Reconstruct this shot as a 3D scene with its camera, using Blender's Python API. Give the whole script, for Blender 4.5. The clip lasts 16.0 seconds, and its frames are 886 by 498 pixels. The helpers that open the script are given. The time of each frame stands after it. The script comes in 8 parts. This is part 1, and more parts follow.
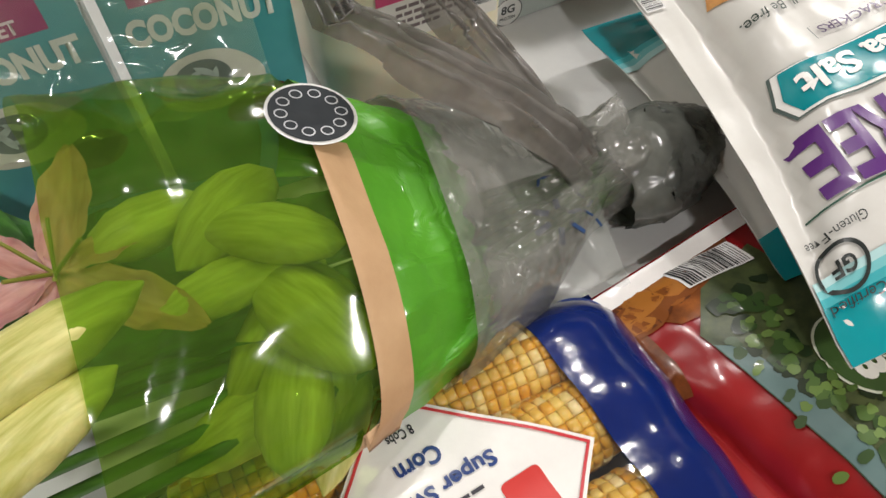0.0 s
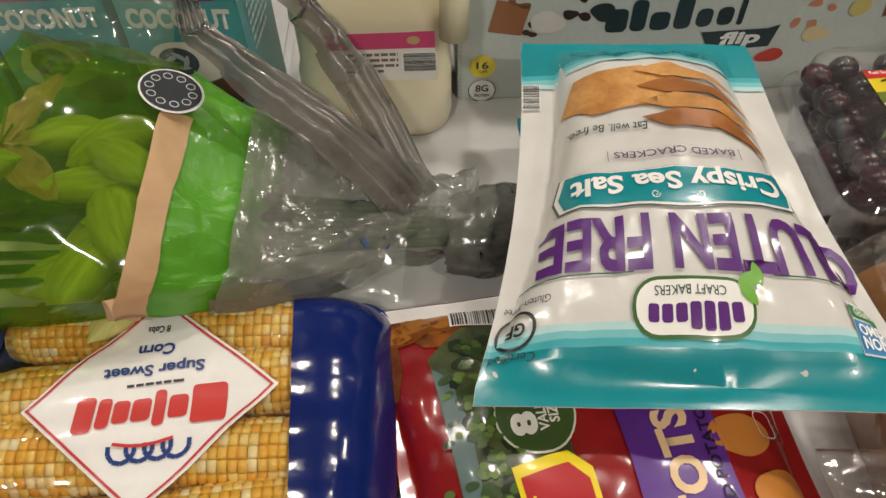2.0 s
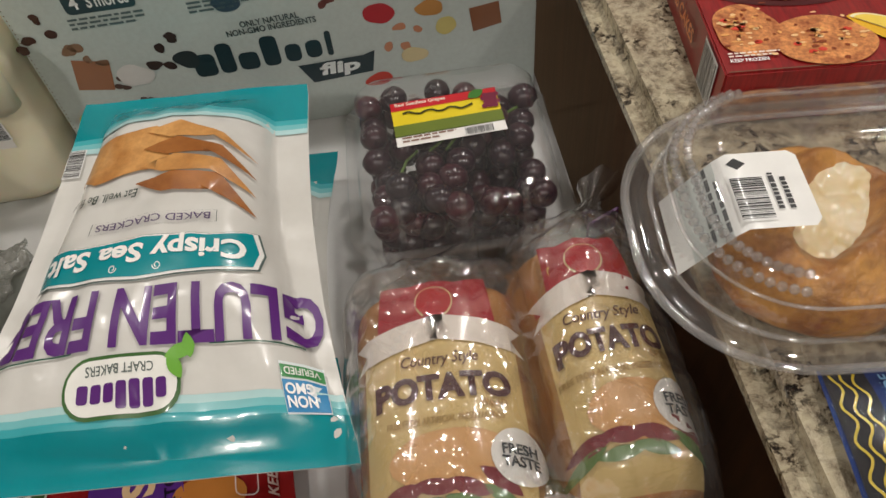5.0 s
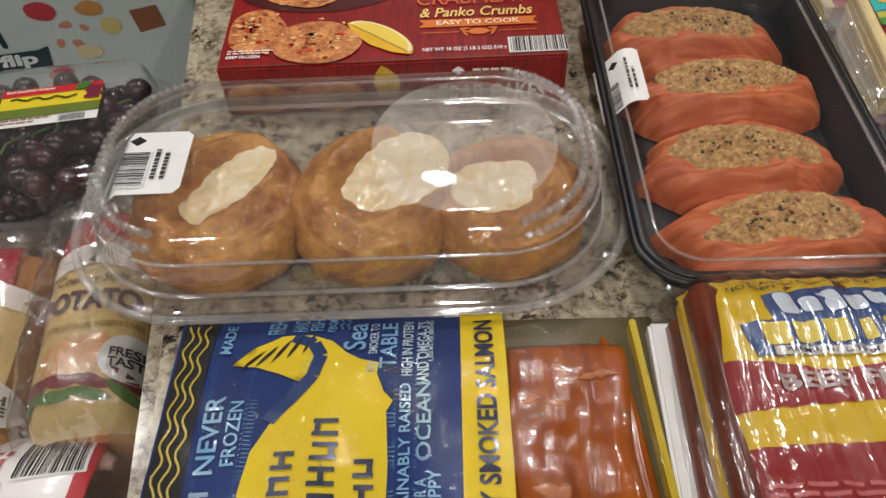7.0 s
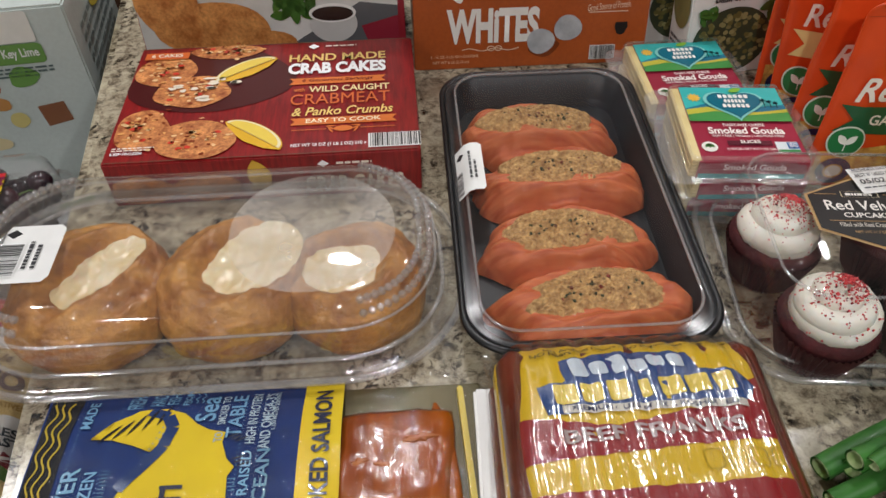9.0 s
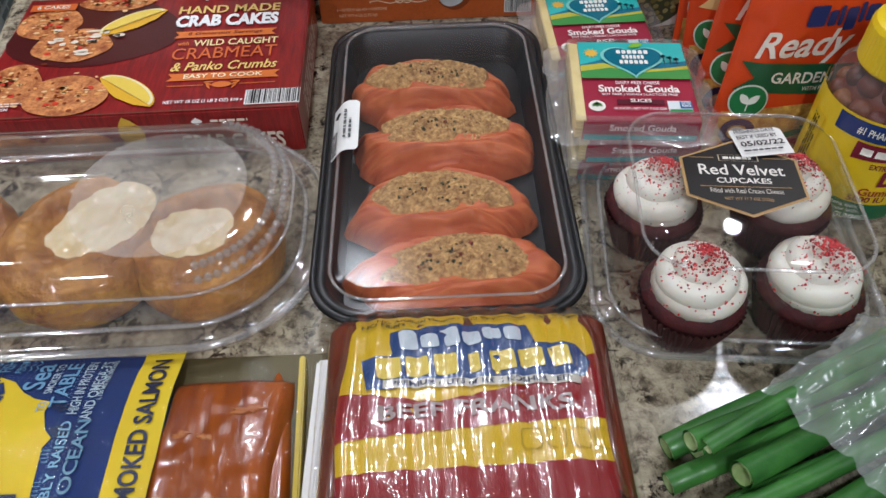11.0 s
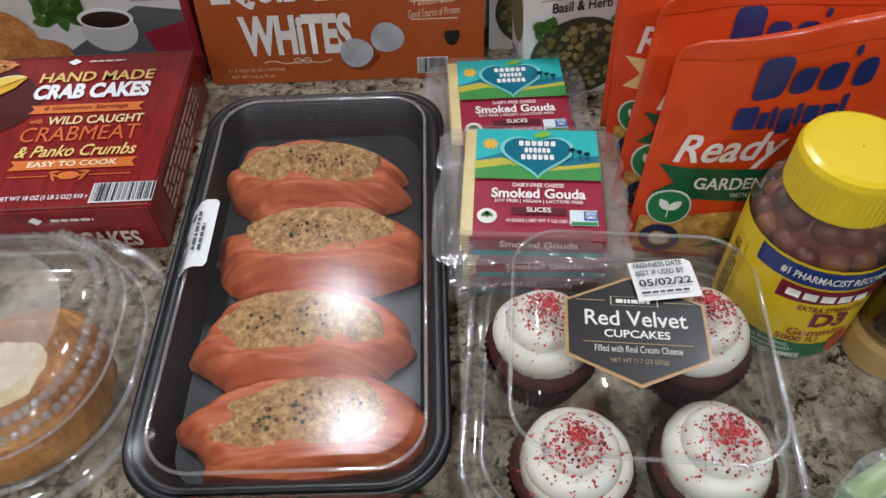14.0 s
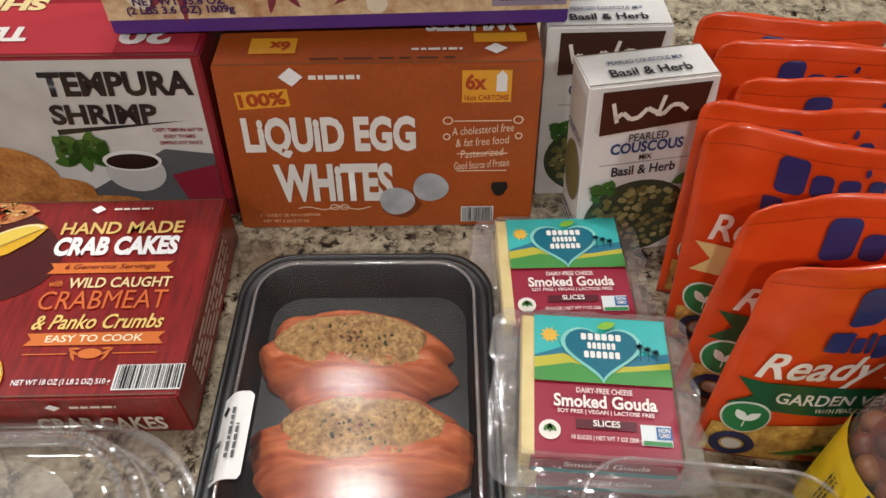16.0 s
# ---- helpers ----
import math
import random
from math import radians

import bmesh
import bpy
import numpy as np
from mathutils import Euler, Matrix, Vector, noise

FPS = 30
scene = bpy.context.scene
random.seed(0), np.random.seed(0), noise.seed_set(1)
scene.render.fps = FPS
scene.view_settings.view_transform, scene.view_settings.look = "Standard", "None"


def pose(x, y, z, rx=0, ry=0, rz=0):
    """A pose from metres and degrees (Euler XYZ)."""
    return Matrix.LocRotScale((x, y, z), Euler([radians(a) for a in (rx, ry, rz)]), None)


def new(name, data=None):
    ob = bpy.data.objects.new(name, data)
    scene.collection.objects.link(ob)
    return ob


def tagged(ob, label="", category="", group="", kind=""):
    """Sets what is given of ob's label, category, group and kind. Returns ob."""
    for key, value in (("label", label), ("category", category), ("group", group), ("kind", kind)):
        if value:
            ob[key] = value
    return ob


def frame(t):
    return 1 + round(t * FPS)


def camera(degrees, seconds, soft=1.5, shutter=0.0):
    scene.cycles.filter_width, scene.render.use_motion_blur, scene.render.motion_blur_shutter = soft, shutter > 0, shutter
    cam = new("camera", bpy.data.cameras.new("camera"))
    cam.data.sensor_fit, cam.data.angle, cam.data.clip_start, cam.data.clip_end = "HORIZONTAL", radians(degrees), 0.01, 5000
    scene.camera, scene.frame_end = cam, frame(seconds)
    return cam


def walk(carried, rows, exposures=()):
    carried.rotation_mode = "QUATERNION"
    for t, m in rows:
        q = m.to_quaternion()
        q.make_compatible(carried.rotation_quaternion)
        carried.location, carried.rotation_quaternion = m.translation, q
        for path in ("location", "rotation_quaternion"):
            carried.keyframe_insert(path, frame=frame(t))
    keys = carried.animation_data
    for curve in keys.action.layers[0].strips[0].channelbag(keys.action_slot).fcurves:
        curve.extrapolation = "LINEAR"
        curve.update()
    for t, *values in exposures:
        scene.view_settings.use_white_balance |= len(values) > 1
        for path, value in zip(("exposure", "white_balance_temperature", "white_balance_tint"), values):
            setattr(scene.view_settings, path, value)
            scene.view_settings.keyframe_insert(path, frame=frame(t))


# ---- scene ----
cam = camera(61.3, 16.0)
METRES, EYE, TILT, LEAN, TURN = 1.75, 0.2855, -56.406, 0.188, -21.020
ROWS = [
    (0.0, 0.0, 0.0, 0.0, -0.0, 0.0, 0.0),
    (0.5, 0.0681, 0.006, 0.0044, 2.49, 0.44, -4.21),
    (1.0, 0.102, -0.0279, -0.0121, 5.23, 2.53, -9.47),
    (1.5, 0.1289, -0.0533, -0.012, 9.81, 3.95, -15.47),
    (2.0, 0.171, -0.0499, 0.0026, 15.05, 2.62, -20.25),
    (2.5, 0.2098, -0.0492, 0.0193, 18.64, 1.24, -21.82),
    (3.0, 0.2535, -0.0493, 0.0314, 19.93, 0.93, -21.22),
    (5.5, 0.402, 0.0042, 0.1208, 13.22, 0.87, -13.21),
    (6.0, 0.4606, 0.0095, 0.134, 12.83, 1.36, -13.88),
    (6.5, 0.5245, 0.0125, 0.1409, 12.97, 1.96, -15.02),
    (7.0, 0.5645, 0.0107, 0.1349, 12.99, 2.76, -15.7),
    (7.5, 0.5797, 0.0003, 0.1341, 12.56, 3.83, -15.62),
    (8.0, 0.5682, -0.0129, 0.1273, 11.12, 5.45, -13.8),
    (8.5, 0.5767, -0.0257, 0.1348, 9.63, 8.29, -12.23),
    (9.0, 0.6136, -0.0123, 0.1472, 10.02, 8.84, -14.16),
    (11.5, 0.6817, 0.0222, 0.1706, 11.38, 4.38, -14.77),
    (12.0, 0.7002, 0.035, 0.1774, 11.46, 3.62, -14.84),
    (12.5, 0.7146, 0.0424, 0.1864, 11.86, 3.13, -15.07),
    (13.0, 0.7235, 0.044, 0.1937, 12.33, 2.9, -15.28),
    (13.5, 0.7151, 0.0528, 0.2131, 12.54, 3.06, -15.38),
    (14.0, 0.7001, 0.0615, 0.2409, 12.25, 3.63, -15.37),
    (14.5, 0.687, 0.0706, 0.2581, 11.71, 4.21, -15.34),
    (15.0, 0.6728, 0.069, 0.2728, 11.3, 4.97, -15.47),
    (15.5, 0.6619, 0.0682, 0.2879, 11.33, 5.58, -15.93),
    (16.0, 0.6588, 0.0713, 0.2968, 11.93, 5.9, -16.78),
]
walk(cam, [(t, pose(0, 0, EYE, TILT, LEAN, TURN) @ pose(METRES * x, METRES * y, METRES * z, 90 + pitch, roll, yaw)) for t, x, y, z, yaw, pitch, roll in ROWS],
     [(0.0, 0.17, 6200, 10), (1.0, -0.04, 6620, 10), (3.2, -0.24, 6700, 10), (6.0, -0.37, 6230, 10), (9.0, -0.29, 5920, 10), (12.0, -0.26, 5400, 10), (13.5, -0.26, 5400, 10), (16.0, -0.12, 6100, 10)])

# ---- heights: granite counter top at 0, white table top below it, floor far below ----
TABLE, FLOOR, CEIL = -0.176, -0.91, 1.5

# ---- light: recessed ceiling lamps over the counter, an added unseen front row, plus the dim room ----
world = bpy.data.worlds.new("World")
scene.world = world
world.use_nodes = True
world.node_tree.nodes["Background"].inputs[0].default_value = (1.0, 0.93, 0.85, 1)
world.node_tree.nodes["Background"].inputs[1].default_value = 0.05
# the three at y = -1.0 are added fill for faces turned to the camera
LAMPS = [(1.03, 0.84), (0.98, 1.24), (2.03, 0.89), (0.0, 0.76), (-1.0, 0.8), (0.0, -1.0), (1.03, -1.0), (2.03, -1.0)]
LAMP_POWER = 6.1


# ---- materials ----
def srgb(h):
    h = h.lstrip("#")
    c = [int(h[i:i + 2], 16) / 255 for i in (0, 2, 4)]
    return tuple(v / 12.92 if v <= 0.04045 else ((v + 0.055) / 1.055) ** 2.4 for v in c)


def base_mat(name):
    m = bpy.data.materials.new(name)
    m.use_nodes = True
    nt = m.node_tree
    nt.nodes.clear()
    out = nt.nodes.new("ShaderNodeOutputMaterial")
    return m, nt, out


def link(nt, a, b):
    nt.links.new(a, b)


def noise_node(nt, scale, detail=4, rough=0.55, vec=None, dist=0.0):
    n = nt.nodes.new("ShaderNodeTexNoise")
    n.inputs["Scale"].default_value = scale
    n.inputs["Detail"].default_value = detail
    n.inputs["Roughness"].default_value = rough
    n.inputs["Distortion"].default_value = dist
    if vec is None:
        tc = nt.nodes.new("ShaderNodeTexCoord")
        vec = tc.outputs["Object"]
    link(nt, vec, n.inputs["Vector"])
    return n


def ramp_node(nt, fac, stops):
    r = nt.nodes.new("ShaderNodeValToRGB")
    el = r.color_ramp.elements
    while len(el) < len(stops):
        el.new(0.5)
    for e, (p, c) in zip(el, stops):
        e.position, e.color = p, (*c, 1)
    link(nt, fac, r.inputs[0])
    return r


def mul(c, k):
    return tuple(min(1.0, v * k) for v in c)


def mat(name, col, rough=0.5, col2=None, vscale=25, var=0.12, bump=0.15, bscale=180, metal=0.0, coat=0.0, sss=0.0, fine=0.0):
    """An opaque surface: colour in two scales of variation, with fine relief."""
    c = srgb(col)
    d = srgb(col2) if col2 else mul(c, 1 - var)
    m, nt, out = base_mat(name)
    p = nt.nodes.new("ShaderNodeBsdfPrincipled")
    n1 = noise_node(nt, vscale, 6, 0.65)
    r = ramp_node(nt, n1.outputs["Fac"], [(0.32, d), (0.68, mul(c, 1 + var * 0.4))])
    n2 = noise_node(nt, bscale, 3, 0.6)
    if fine > 0:
        mx = nt.nodes.new("ShaderNodeMix")
        mx.data_type, mx.blend_type = "RGBA", "MULTIPLY"
        mx.inputs["Factor"].default_value = fine
        link(nt, r.outputs[0], mx.inputs[6])
        r2 = ramp_node(nt, n2.outputs["Fac"], [(0.35, (0.35, 0.3, 0.25)), (0.6, (1, 1, 1))])
        link(nt, r2.outputs[0], mx.inputs[7])
        link(nt, mx.outputs[2], p.inputs["Base Color"])
    else:
        link(nt, r.outputs[0], p.inputs["Base Color"])
    rr = nt.nodes.new("ShaderNodeMapRange")
    rr.inputs[3].default_value, rr.inputs[4].default_value = rough * 0.85, min(1, rough * 1.15)
    link(nt, n1.outputs["Fac"], rr.inputs[0])
    link(nt, rr.outputs[0], p.inputs["Roughness"])
    p.inputs["Metallic"].default_value = metal
    p.inputs["Coat Weight"].default_value = coat
    p.inputs["Coat Roughness"].default_value = 0.08
    if sss:
        p.inputs["Subsurface Weight"].default_value = sss
        p.inputs["Subsurface Radius"].default_value = (0.01, 0.005, 0.003)
    b = nt.nodes.new("ShaderNodeBump")
    b.inputs["Strength"].default_value = bump
    b.inputs["Distance"].default_value = 0.002
    link(nt, n2.outputs["Fac"], b.inputs["Height"])
    link(nt, b.outputs[0], p.inputs["Normal"])
    link(nt, p.outputs[0], out.inputs[0])
    return m


def film(name, tint="#ffffff", haze=0.04, hazecol="#ffffff", rough=0.06, bump=0.0, bscale=60, gain=1.0, ior=1.45):
    """Thin clear plastic: lets light through, glossy by its angle, with a little milky haze and crinkles."""
    m, nt, out = base_mat(name)
    t = nt.nodes.new("ShaderNodeBsdfTransparent")
    t.inputs[0].default_value = (*srgb(tint), 1)
    d = nt.nodes.new("ShaderNodeBsdfDiffuse")
    d.inputs[0].default_value = (*srgb(hazecol), 1)
    g = nt.nodes.new("ShaderNodeBsdfGlossy")
    g.inputs["Roughness"].default_value = rough
    f = nt.nodes.new("ShaderNodeLayerWeight")
    f.inputs[0].default_value = 0.5
    pw = nt.nodes.new("ShaderNodeMath")
    pw.operation = "POWER"
    pw.inputs[1].default_value = 4.0
    link(nt, f.outputs["Facing"], pw.inputs[0])
    k = nt.nodes.new("ShaderNodeMath")
    k.operation, k.use_clamp = "MULTIPLY_ADD", True
    k.inputs[1].default_value, k.inputs[2].default_value = 0.6 * min(gain, 1.2), 0.055 * gain
    link(nt, pw.outputs[0], k.inputs[0])
    m1, m2 = nt.nodes.new("ShaderNodeMixShader"), nt.nodes.new("ShaderNodeMixShader")
    hz = noise_node(nt, 14, 4, 0.6)
    hr = nt.nodes.new("ShaderNodeMapRange")
    hr.inputs[1].default_value, hr.inputs[2].default_value = 0.3, 0.75
    hr.inputs[3].default_value, hr.inputs[4].default_value = haze * 0.4, haze * 1.6
    link(nt, hz.outputs["Fac"], hr.inputs[0])
    link(nt, hr.outputs[0], m1.inputs[0])
    link(nt, t.outputs[0], m1.inputs[1])
    link(nt, d.outputs[0], m1.inputs[2])
    link(nt, k.outputs[0], m2.inputs[0])
    link(nt, m1.outputs[0], m2.inputs[1])
    link(nt, g.outputs[0], m2.inputs[2])
    if bump:
        n = noise_node(nt, bscale, 3, 0.6, dist=0.6)
        b = nt.nodes.new("ShaderNodeBump")
        b.inputs["Strength"].default_value = bump
        b.inputs["Distance"].default_value = 0.004
        link(nt, n.outputs["Fac"], b.inputs["Height"])
        for s in (d, g):
            link(nt, b.outputs[0], s.inputs["Normal"])
        link(nt, b.outputs[0], f.inputs["Normal"])
    link(nt, m2.outputs[0], out.inputs[0])
    return m


INKS = {}


def ink(col, rough=0.35, coat=0.3, bump=0.04):
    """Printed colour on card or film."""
    key = (col, rough, coat)
    if key not in INKS:
        INKS[key] = mat("print " + col, col, rough, var=0.06, vscale=40, bump=bump, bscale=300, coat=coat)
    return INKS[key]


def granite_mat():
    m, nt, out = base_mat("granite")
    p = nt.nodes.new("ShaderNodeBsdfPrincipled")
    n1 = noise_node(nt, 55, 10, 0.78, dist=0.3)
    r1 = ramp_node(nt, n1.outputs["Fac"], [(0.32, srgb("#4c4238")), (0.42, srgb("#8c816e")), (0.5, srgb("#b4aa94")), (0.6, srgb("#cbc2a8")), (0.72, srgb("#a08e70"))])
    n2 = noise_node(nt, 105, 5, 0.72, dist=0.5)
    r2 = ramp_node(nt, n2.outputs["Fac"], [(0.42, (0.04, 0.036, 0.04)), (0.46, (0.35, 0.32, 0.3)), (0.5, (1, 1, 1))])
    n3 = noise_node(nt, 22, 5, 0.65)
    r3 = ramp_node(nt, n3.outputs["Fac"], [(0.44, (0, 0, 0)), (0.58, (1, 1, 1))])
    mx = nt.nodes.new("ShaderNodeMix")
    mx.data_type, mx.blend_type = "RGBA", "MULTIPLY"
    link(nt, r3.outputs[0], mx.inputs["Factor"])
    link(nt, r1.outputs[0], mx.inputs[6])
    link(nt, r2.outputs[0], mx.inputs[7])
    v = nt.nodes.new("ShaderNodeTexVoronoi")
    v.inputs["Scale"].default_value = 130
    tc = nt.nodes.new("ShaderNodeTexCoord")
    link(nt, tc.outputs["Object"], v.inputs["Vector"])
    r4 = ramp_node(nt, v.outputs["Color"], [(0.0, (0.62, 0.6, 0.56)), (0.5, (0.95, 0.93, 0.9)), (1.0, (1, 1, 1))])
    mx2 = nt.nodes.new("ShaderNodeMix")
    mx2.data_type, mx2.blend_type = "RGBA", "MULTIPLY"
    mx2.inputs["Factor"].default_value = 0.8
    link(nt, mx.outputs[2], mx2.inputs[6])
    link(nt, r4.outputs[0], mx2.inputs[7])
    link(nt, mx2.outputs[2], p.inputs["Base Color"])
    p.inputs["Roughness"].default_value = 0.16
    link(nt, p.outputs[0], out.inputs[0])
    return m


def island_mat(name, stops, rough=0.4, coat=0.0, sss=0.0):
    """Colour picked at random for each loose piece of a mesh."""
    m, nt, out = base_mat(name)
    p = nt.nodes.new("ShaderNodeBsdfPrincipled")
    g = nt.nodes.new("ShaderNodeNewGeometry")
    r = ramp_node(nt, g.outputs["Random Per Island"], [(a, srgb(c)) for a, c in stops])
    n = noise_node(nt, 120, 3)
    mx = nt.nodes.new("ShaderNodeMix")
    mx.data_type, mx.blend_type = "RGBA", "MULTIPLY"
    mx.inputs["Factor"].default_value = 0.5
    r2 = ramp_node(nt, n.outputs["Fac"], [(0.3, (0.7, 0.65, 0.6)), (0.65, (1, 1, 1))])
    link(nt, r.outputs[0], mx.inputs[6])
    link(nt, r2.outputs[0], mx.inputs[7])
    link(nt, mx.outputs[2], p.inputs["Base Color"])
    p.inputs["Roughness"].default_value = rough
    p.inputs["Coat Weight"].default_value = coat
    if sss:
        p.inputs["Subsurface Weight"].default_value = sss
        p.inputs["Subsurface Radius"].default_value = (0.006, 0.004, 0.002)
    link(nt, p.outputs[0], out.inputs[0])
    return m


def streak_mat(name, a, b, scale=40, stretch=(1, 8, 1), rough=0.4, coat=0.2, bump=0.2, sss=0.0):
    """Fibres, veins or grain drawn out along one axis."""
    m, nt, out = base_mat(name)
    p = nt.nodes.new("ShaderNodeBsdfPrincipled")
    tc = nt.nodes.new("ShaderNodeTexCoord")
    mp = nt.nodes.new("ShaderNodeMapping")
    mp.inputs["Scale"].default_value = stretch
    link(nt, tc.outputs["Object"], mp.inputs[0])
    n = noise_node(nt, scale, 5, 0.6, vec=mp.outputs[0], dist=0.3)
    r = ramp_node(nt, n.outputs["Fac"], [(0.3, srgb(a)), (0.7, srgb(b))])
    link(nt, r.outputs[0], p.inputs["Base Color"])
    p.inputs["Roughness"].default_value = rough
    p.inputs["Coat Weight"].default_value = coat
    if sss:
        p.inputs["Subsurface Weight"].default_value = sss
        p.inputs["Subsurface Radius"].default_value = (0.008, 0.003, 0.002)
    bp = nt.nodes.new("ShaderNodeBump")
    bp.inputs["Strength"].default_value = bump
    bp.inputs["Distance"].default_value = 0.002
    link(nt, n.outputs["Fac"], bp.inputs["Height"])
    link(nt, bp.outputs[0], p.inputs["Normal"])
    link(nt, p.outputs[0], out.inputs[0])
    return m


GRANITE = granite_mat()
BUBBLE = film("moulded clear bubbles", haze=0.12, gain=5.0, rough=0.05)
CLEAR = film("clear rigid plastic", haze=0.03, gain=1.6, rough=0.04, bump=0.05, bscale=25)
TIGHT = film("tight vacuum film", haze=0.0, gain=0.4, rough=0.04, bump=0.4, bscale=80)
RIBBED = film("ribbed vacuum film", haze=0.006, gain=2.6, rough=0.1, bump=0.22, bscale=70)
CLING = film("crinkled clear film", haze=0.02, gain=1.0, rough=0.08, bump=0.35, bscale=40, ior=1.33)
WRAP = film("crinkled vacuum wrap", haze=0.13, gain=2.2, rough=0.1, bump=0.5, bscale=60)
BAGFILM = film("clear bag film", haze=0.03, gain=3.4, rough=0.06, bump=0.8, bscale=30)
# white haze here paints the bright edge highlights of clear rims
RIM = film("clear moulded rim", haze=0.12, gain=2.6, rough=0.08)
WHITE = ink("#f2f1ee")
BLACK = ink("#17171a")
CARD = mat("raw cardboard edge", "#b79a74", 0.8, var=0.2)


# ---- mesh helpers ----
def part(name, bm, material, parent=None, label="", smooth=False):
    me = bpy.data.meshes.new(name)
    if isinstance(bm, tuple):
        me.from_pydata(*bm)
    else:
        bmesh.ops.recalc_face_normals(bm, faces=bm.faces)
        bm.to_mesh(me)
        bm.free()
    if smooth:
        me.shade_smooth()
    if material:
        me.materials.append(material)
    ob = new(name, me)
    ob.parent = parent
    if label:
        ob["label"] = label
    return ob


def thing(name, at, rz=0, label="", category="", group="", kind="", rx=0, ry=0):
    ob = new(name)
    ob.empty_display_size = 0.02
    ob.matrix_basis = pose(*at, rx, ry, rz)
    return tagged(ob, label, category, group, kind)


def box(w, d, h, z=0.0, bevel=0.0, x=0.0, y=0.0, seg=2, shear=(0, 0)):
    bm = bmesh.new()
    bmesh.ops.create_cube(bm, size=1)
    for v in bm.verts:
        k = v.co.z + 0.5
        v.co = (v.co.x * w + x + shear[0] * k, v.co.y * d + y + shear[1] * k, z + k * h)
    if bevel:
        bmesh.ops.bevel(bm, geom=bm.edges[:], offset=bevel, segments=seg, affect="EDGES")
    return bm


def rrect(w, d, r, n=12, x=0.0, y=0.0):
    """Outline of a rounded rectangle, 4 * n points."""
    pts = []
    r = min(r, w / 2 - 1e-4, d / 2 - 1e-4)
    for cx, cy, a0 in ((w / 2 - r, d / 2 - r, 0), (-w / 2 + r, d / 2 - r, 90), (-w / 2 + r, -d / 2 + r, 180), (w / 2 - r, -d / 2 + r, 270)):
        for i in range(n):
            a = radians(a0 + 90 * i / (n - 1))
            pts.append((x + cx + r * math.cos(a), y + cy + r * math.sin(a)))
    return pts


def dense(outline, step):
    """The outline with points put in so that none are further apart than step."""
    res = []
    for i, p in enumerate(outline):
        q = outline[(i + 1) % len(outline)]
        n = max(1, int(math.dist(p, q) / step + 0.5))
        res += [(p[0] + (q[0] - p[0]) * k / n, p[1] + (q[1] - p[1]) * k / n) for k in range(n)]
    return res


def loft(rings, cap0=False, cap1=False, closed=True):
    """Rings of 3D points, each of the same count, joined into a skin."""
    bm = bmesh.new()
    vs = [[bm.verts.new(p) for p in r] for r in rings]
    n = len(rings[0])
    for a, b in zip(vs, vs[1:]):
        for i in range(n if closed else n - 1):
            j = (i + 1) % n
            bm.faces.new((a[i], a[j], b[j], b[i]))
    if cap0:
        bm.faces.new(vs[0][::-1])
    if cap1:
        bm.faces.new(vs[-1])
    return bm


def lathe(profile, n=32, wob=None, x=0.0, y=0.0, cap0=False, cap1=False):
    rings = []
    for r, z in profile:
        rings.append([])
        for i in range(n):
            a = 2 * math.pi * i / n
            rr = r + (wob(a, z, r) if wob else 0)
            rings[-1].append((x + rr * math.cos(a), y + rr * math.sin(a), z))
    return loft(rings, cap0, cap1)


def tube(path, radius, n=10, caps=True, taper=None):
    """A round bar along a path of points."""
    rings = []
    pts = [Vector(p) for p in path]
    for i, p in enumerate(pts):
        d = (pts[min(i + 1, len(pts) - 1)] - pts[max(i - 1, 0)]).normalized()
        side = d.orthogonal().normalized() if abs(d.z) > 0.95 else d.cross(Vector((0, 0, 1))).normalized()
        up = side.cross(d)
        r = radius * (taper[i] if taper else 1)
        rings.append([tuple(p + side * (r * math.cos(2 * math.pi * k / n)) + up * (r * math.sin(2 * math.pi * k / n))) for k in range(n)])
    return loft(rings, caps, caps)


def wrinkle(x, y, s, seed=0.0):
    return noise.fractal(Vector((x * s, y * s, seed)), 1.0, 2.0, 3) * 0.5


def ridge(x, y, s, seed=0.0):
    """Creases: sharp folds between flat facets."""
    v = noise.noise(Vector((x * s, y * s, seed)))
    w = noise.noise(Vector((x * s * 2.1 + 7, y * s * 1.7, seed + 3)))
    return 1 - abs(v) * 2 + 0.5 * (1 - abs(w) * 2)


def crumple(x, y, seed=0.0):
    """Crushed film: flat facets meeting in sharp folds, about -0.5 to 0.5."""
    d = noise.voronoi(Vector((x + 0.3 * wrinkle(x, y, 1.3, seed), y, seed)))[0]
    return min(1.0, d[1] - d[0]) - 0.5 * noise.noise(Vector((x * 0.7, y * 0.7, seed + 2)))


def flat(o, u, v):
    """A flat face: metres (x, y) on it to a place, off along its normal."""
    o, u, v = Vector(o), Vector(u).normalized(), Vector(v).normalized()
    n = u.cross(v)
    return lambda x, y, off: o + u * x + v * y + n * off


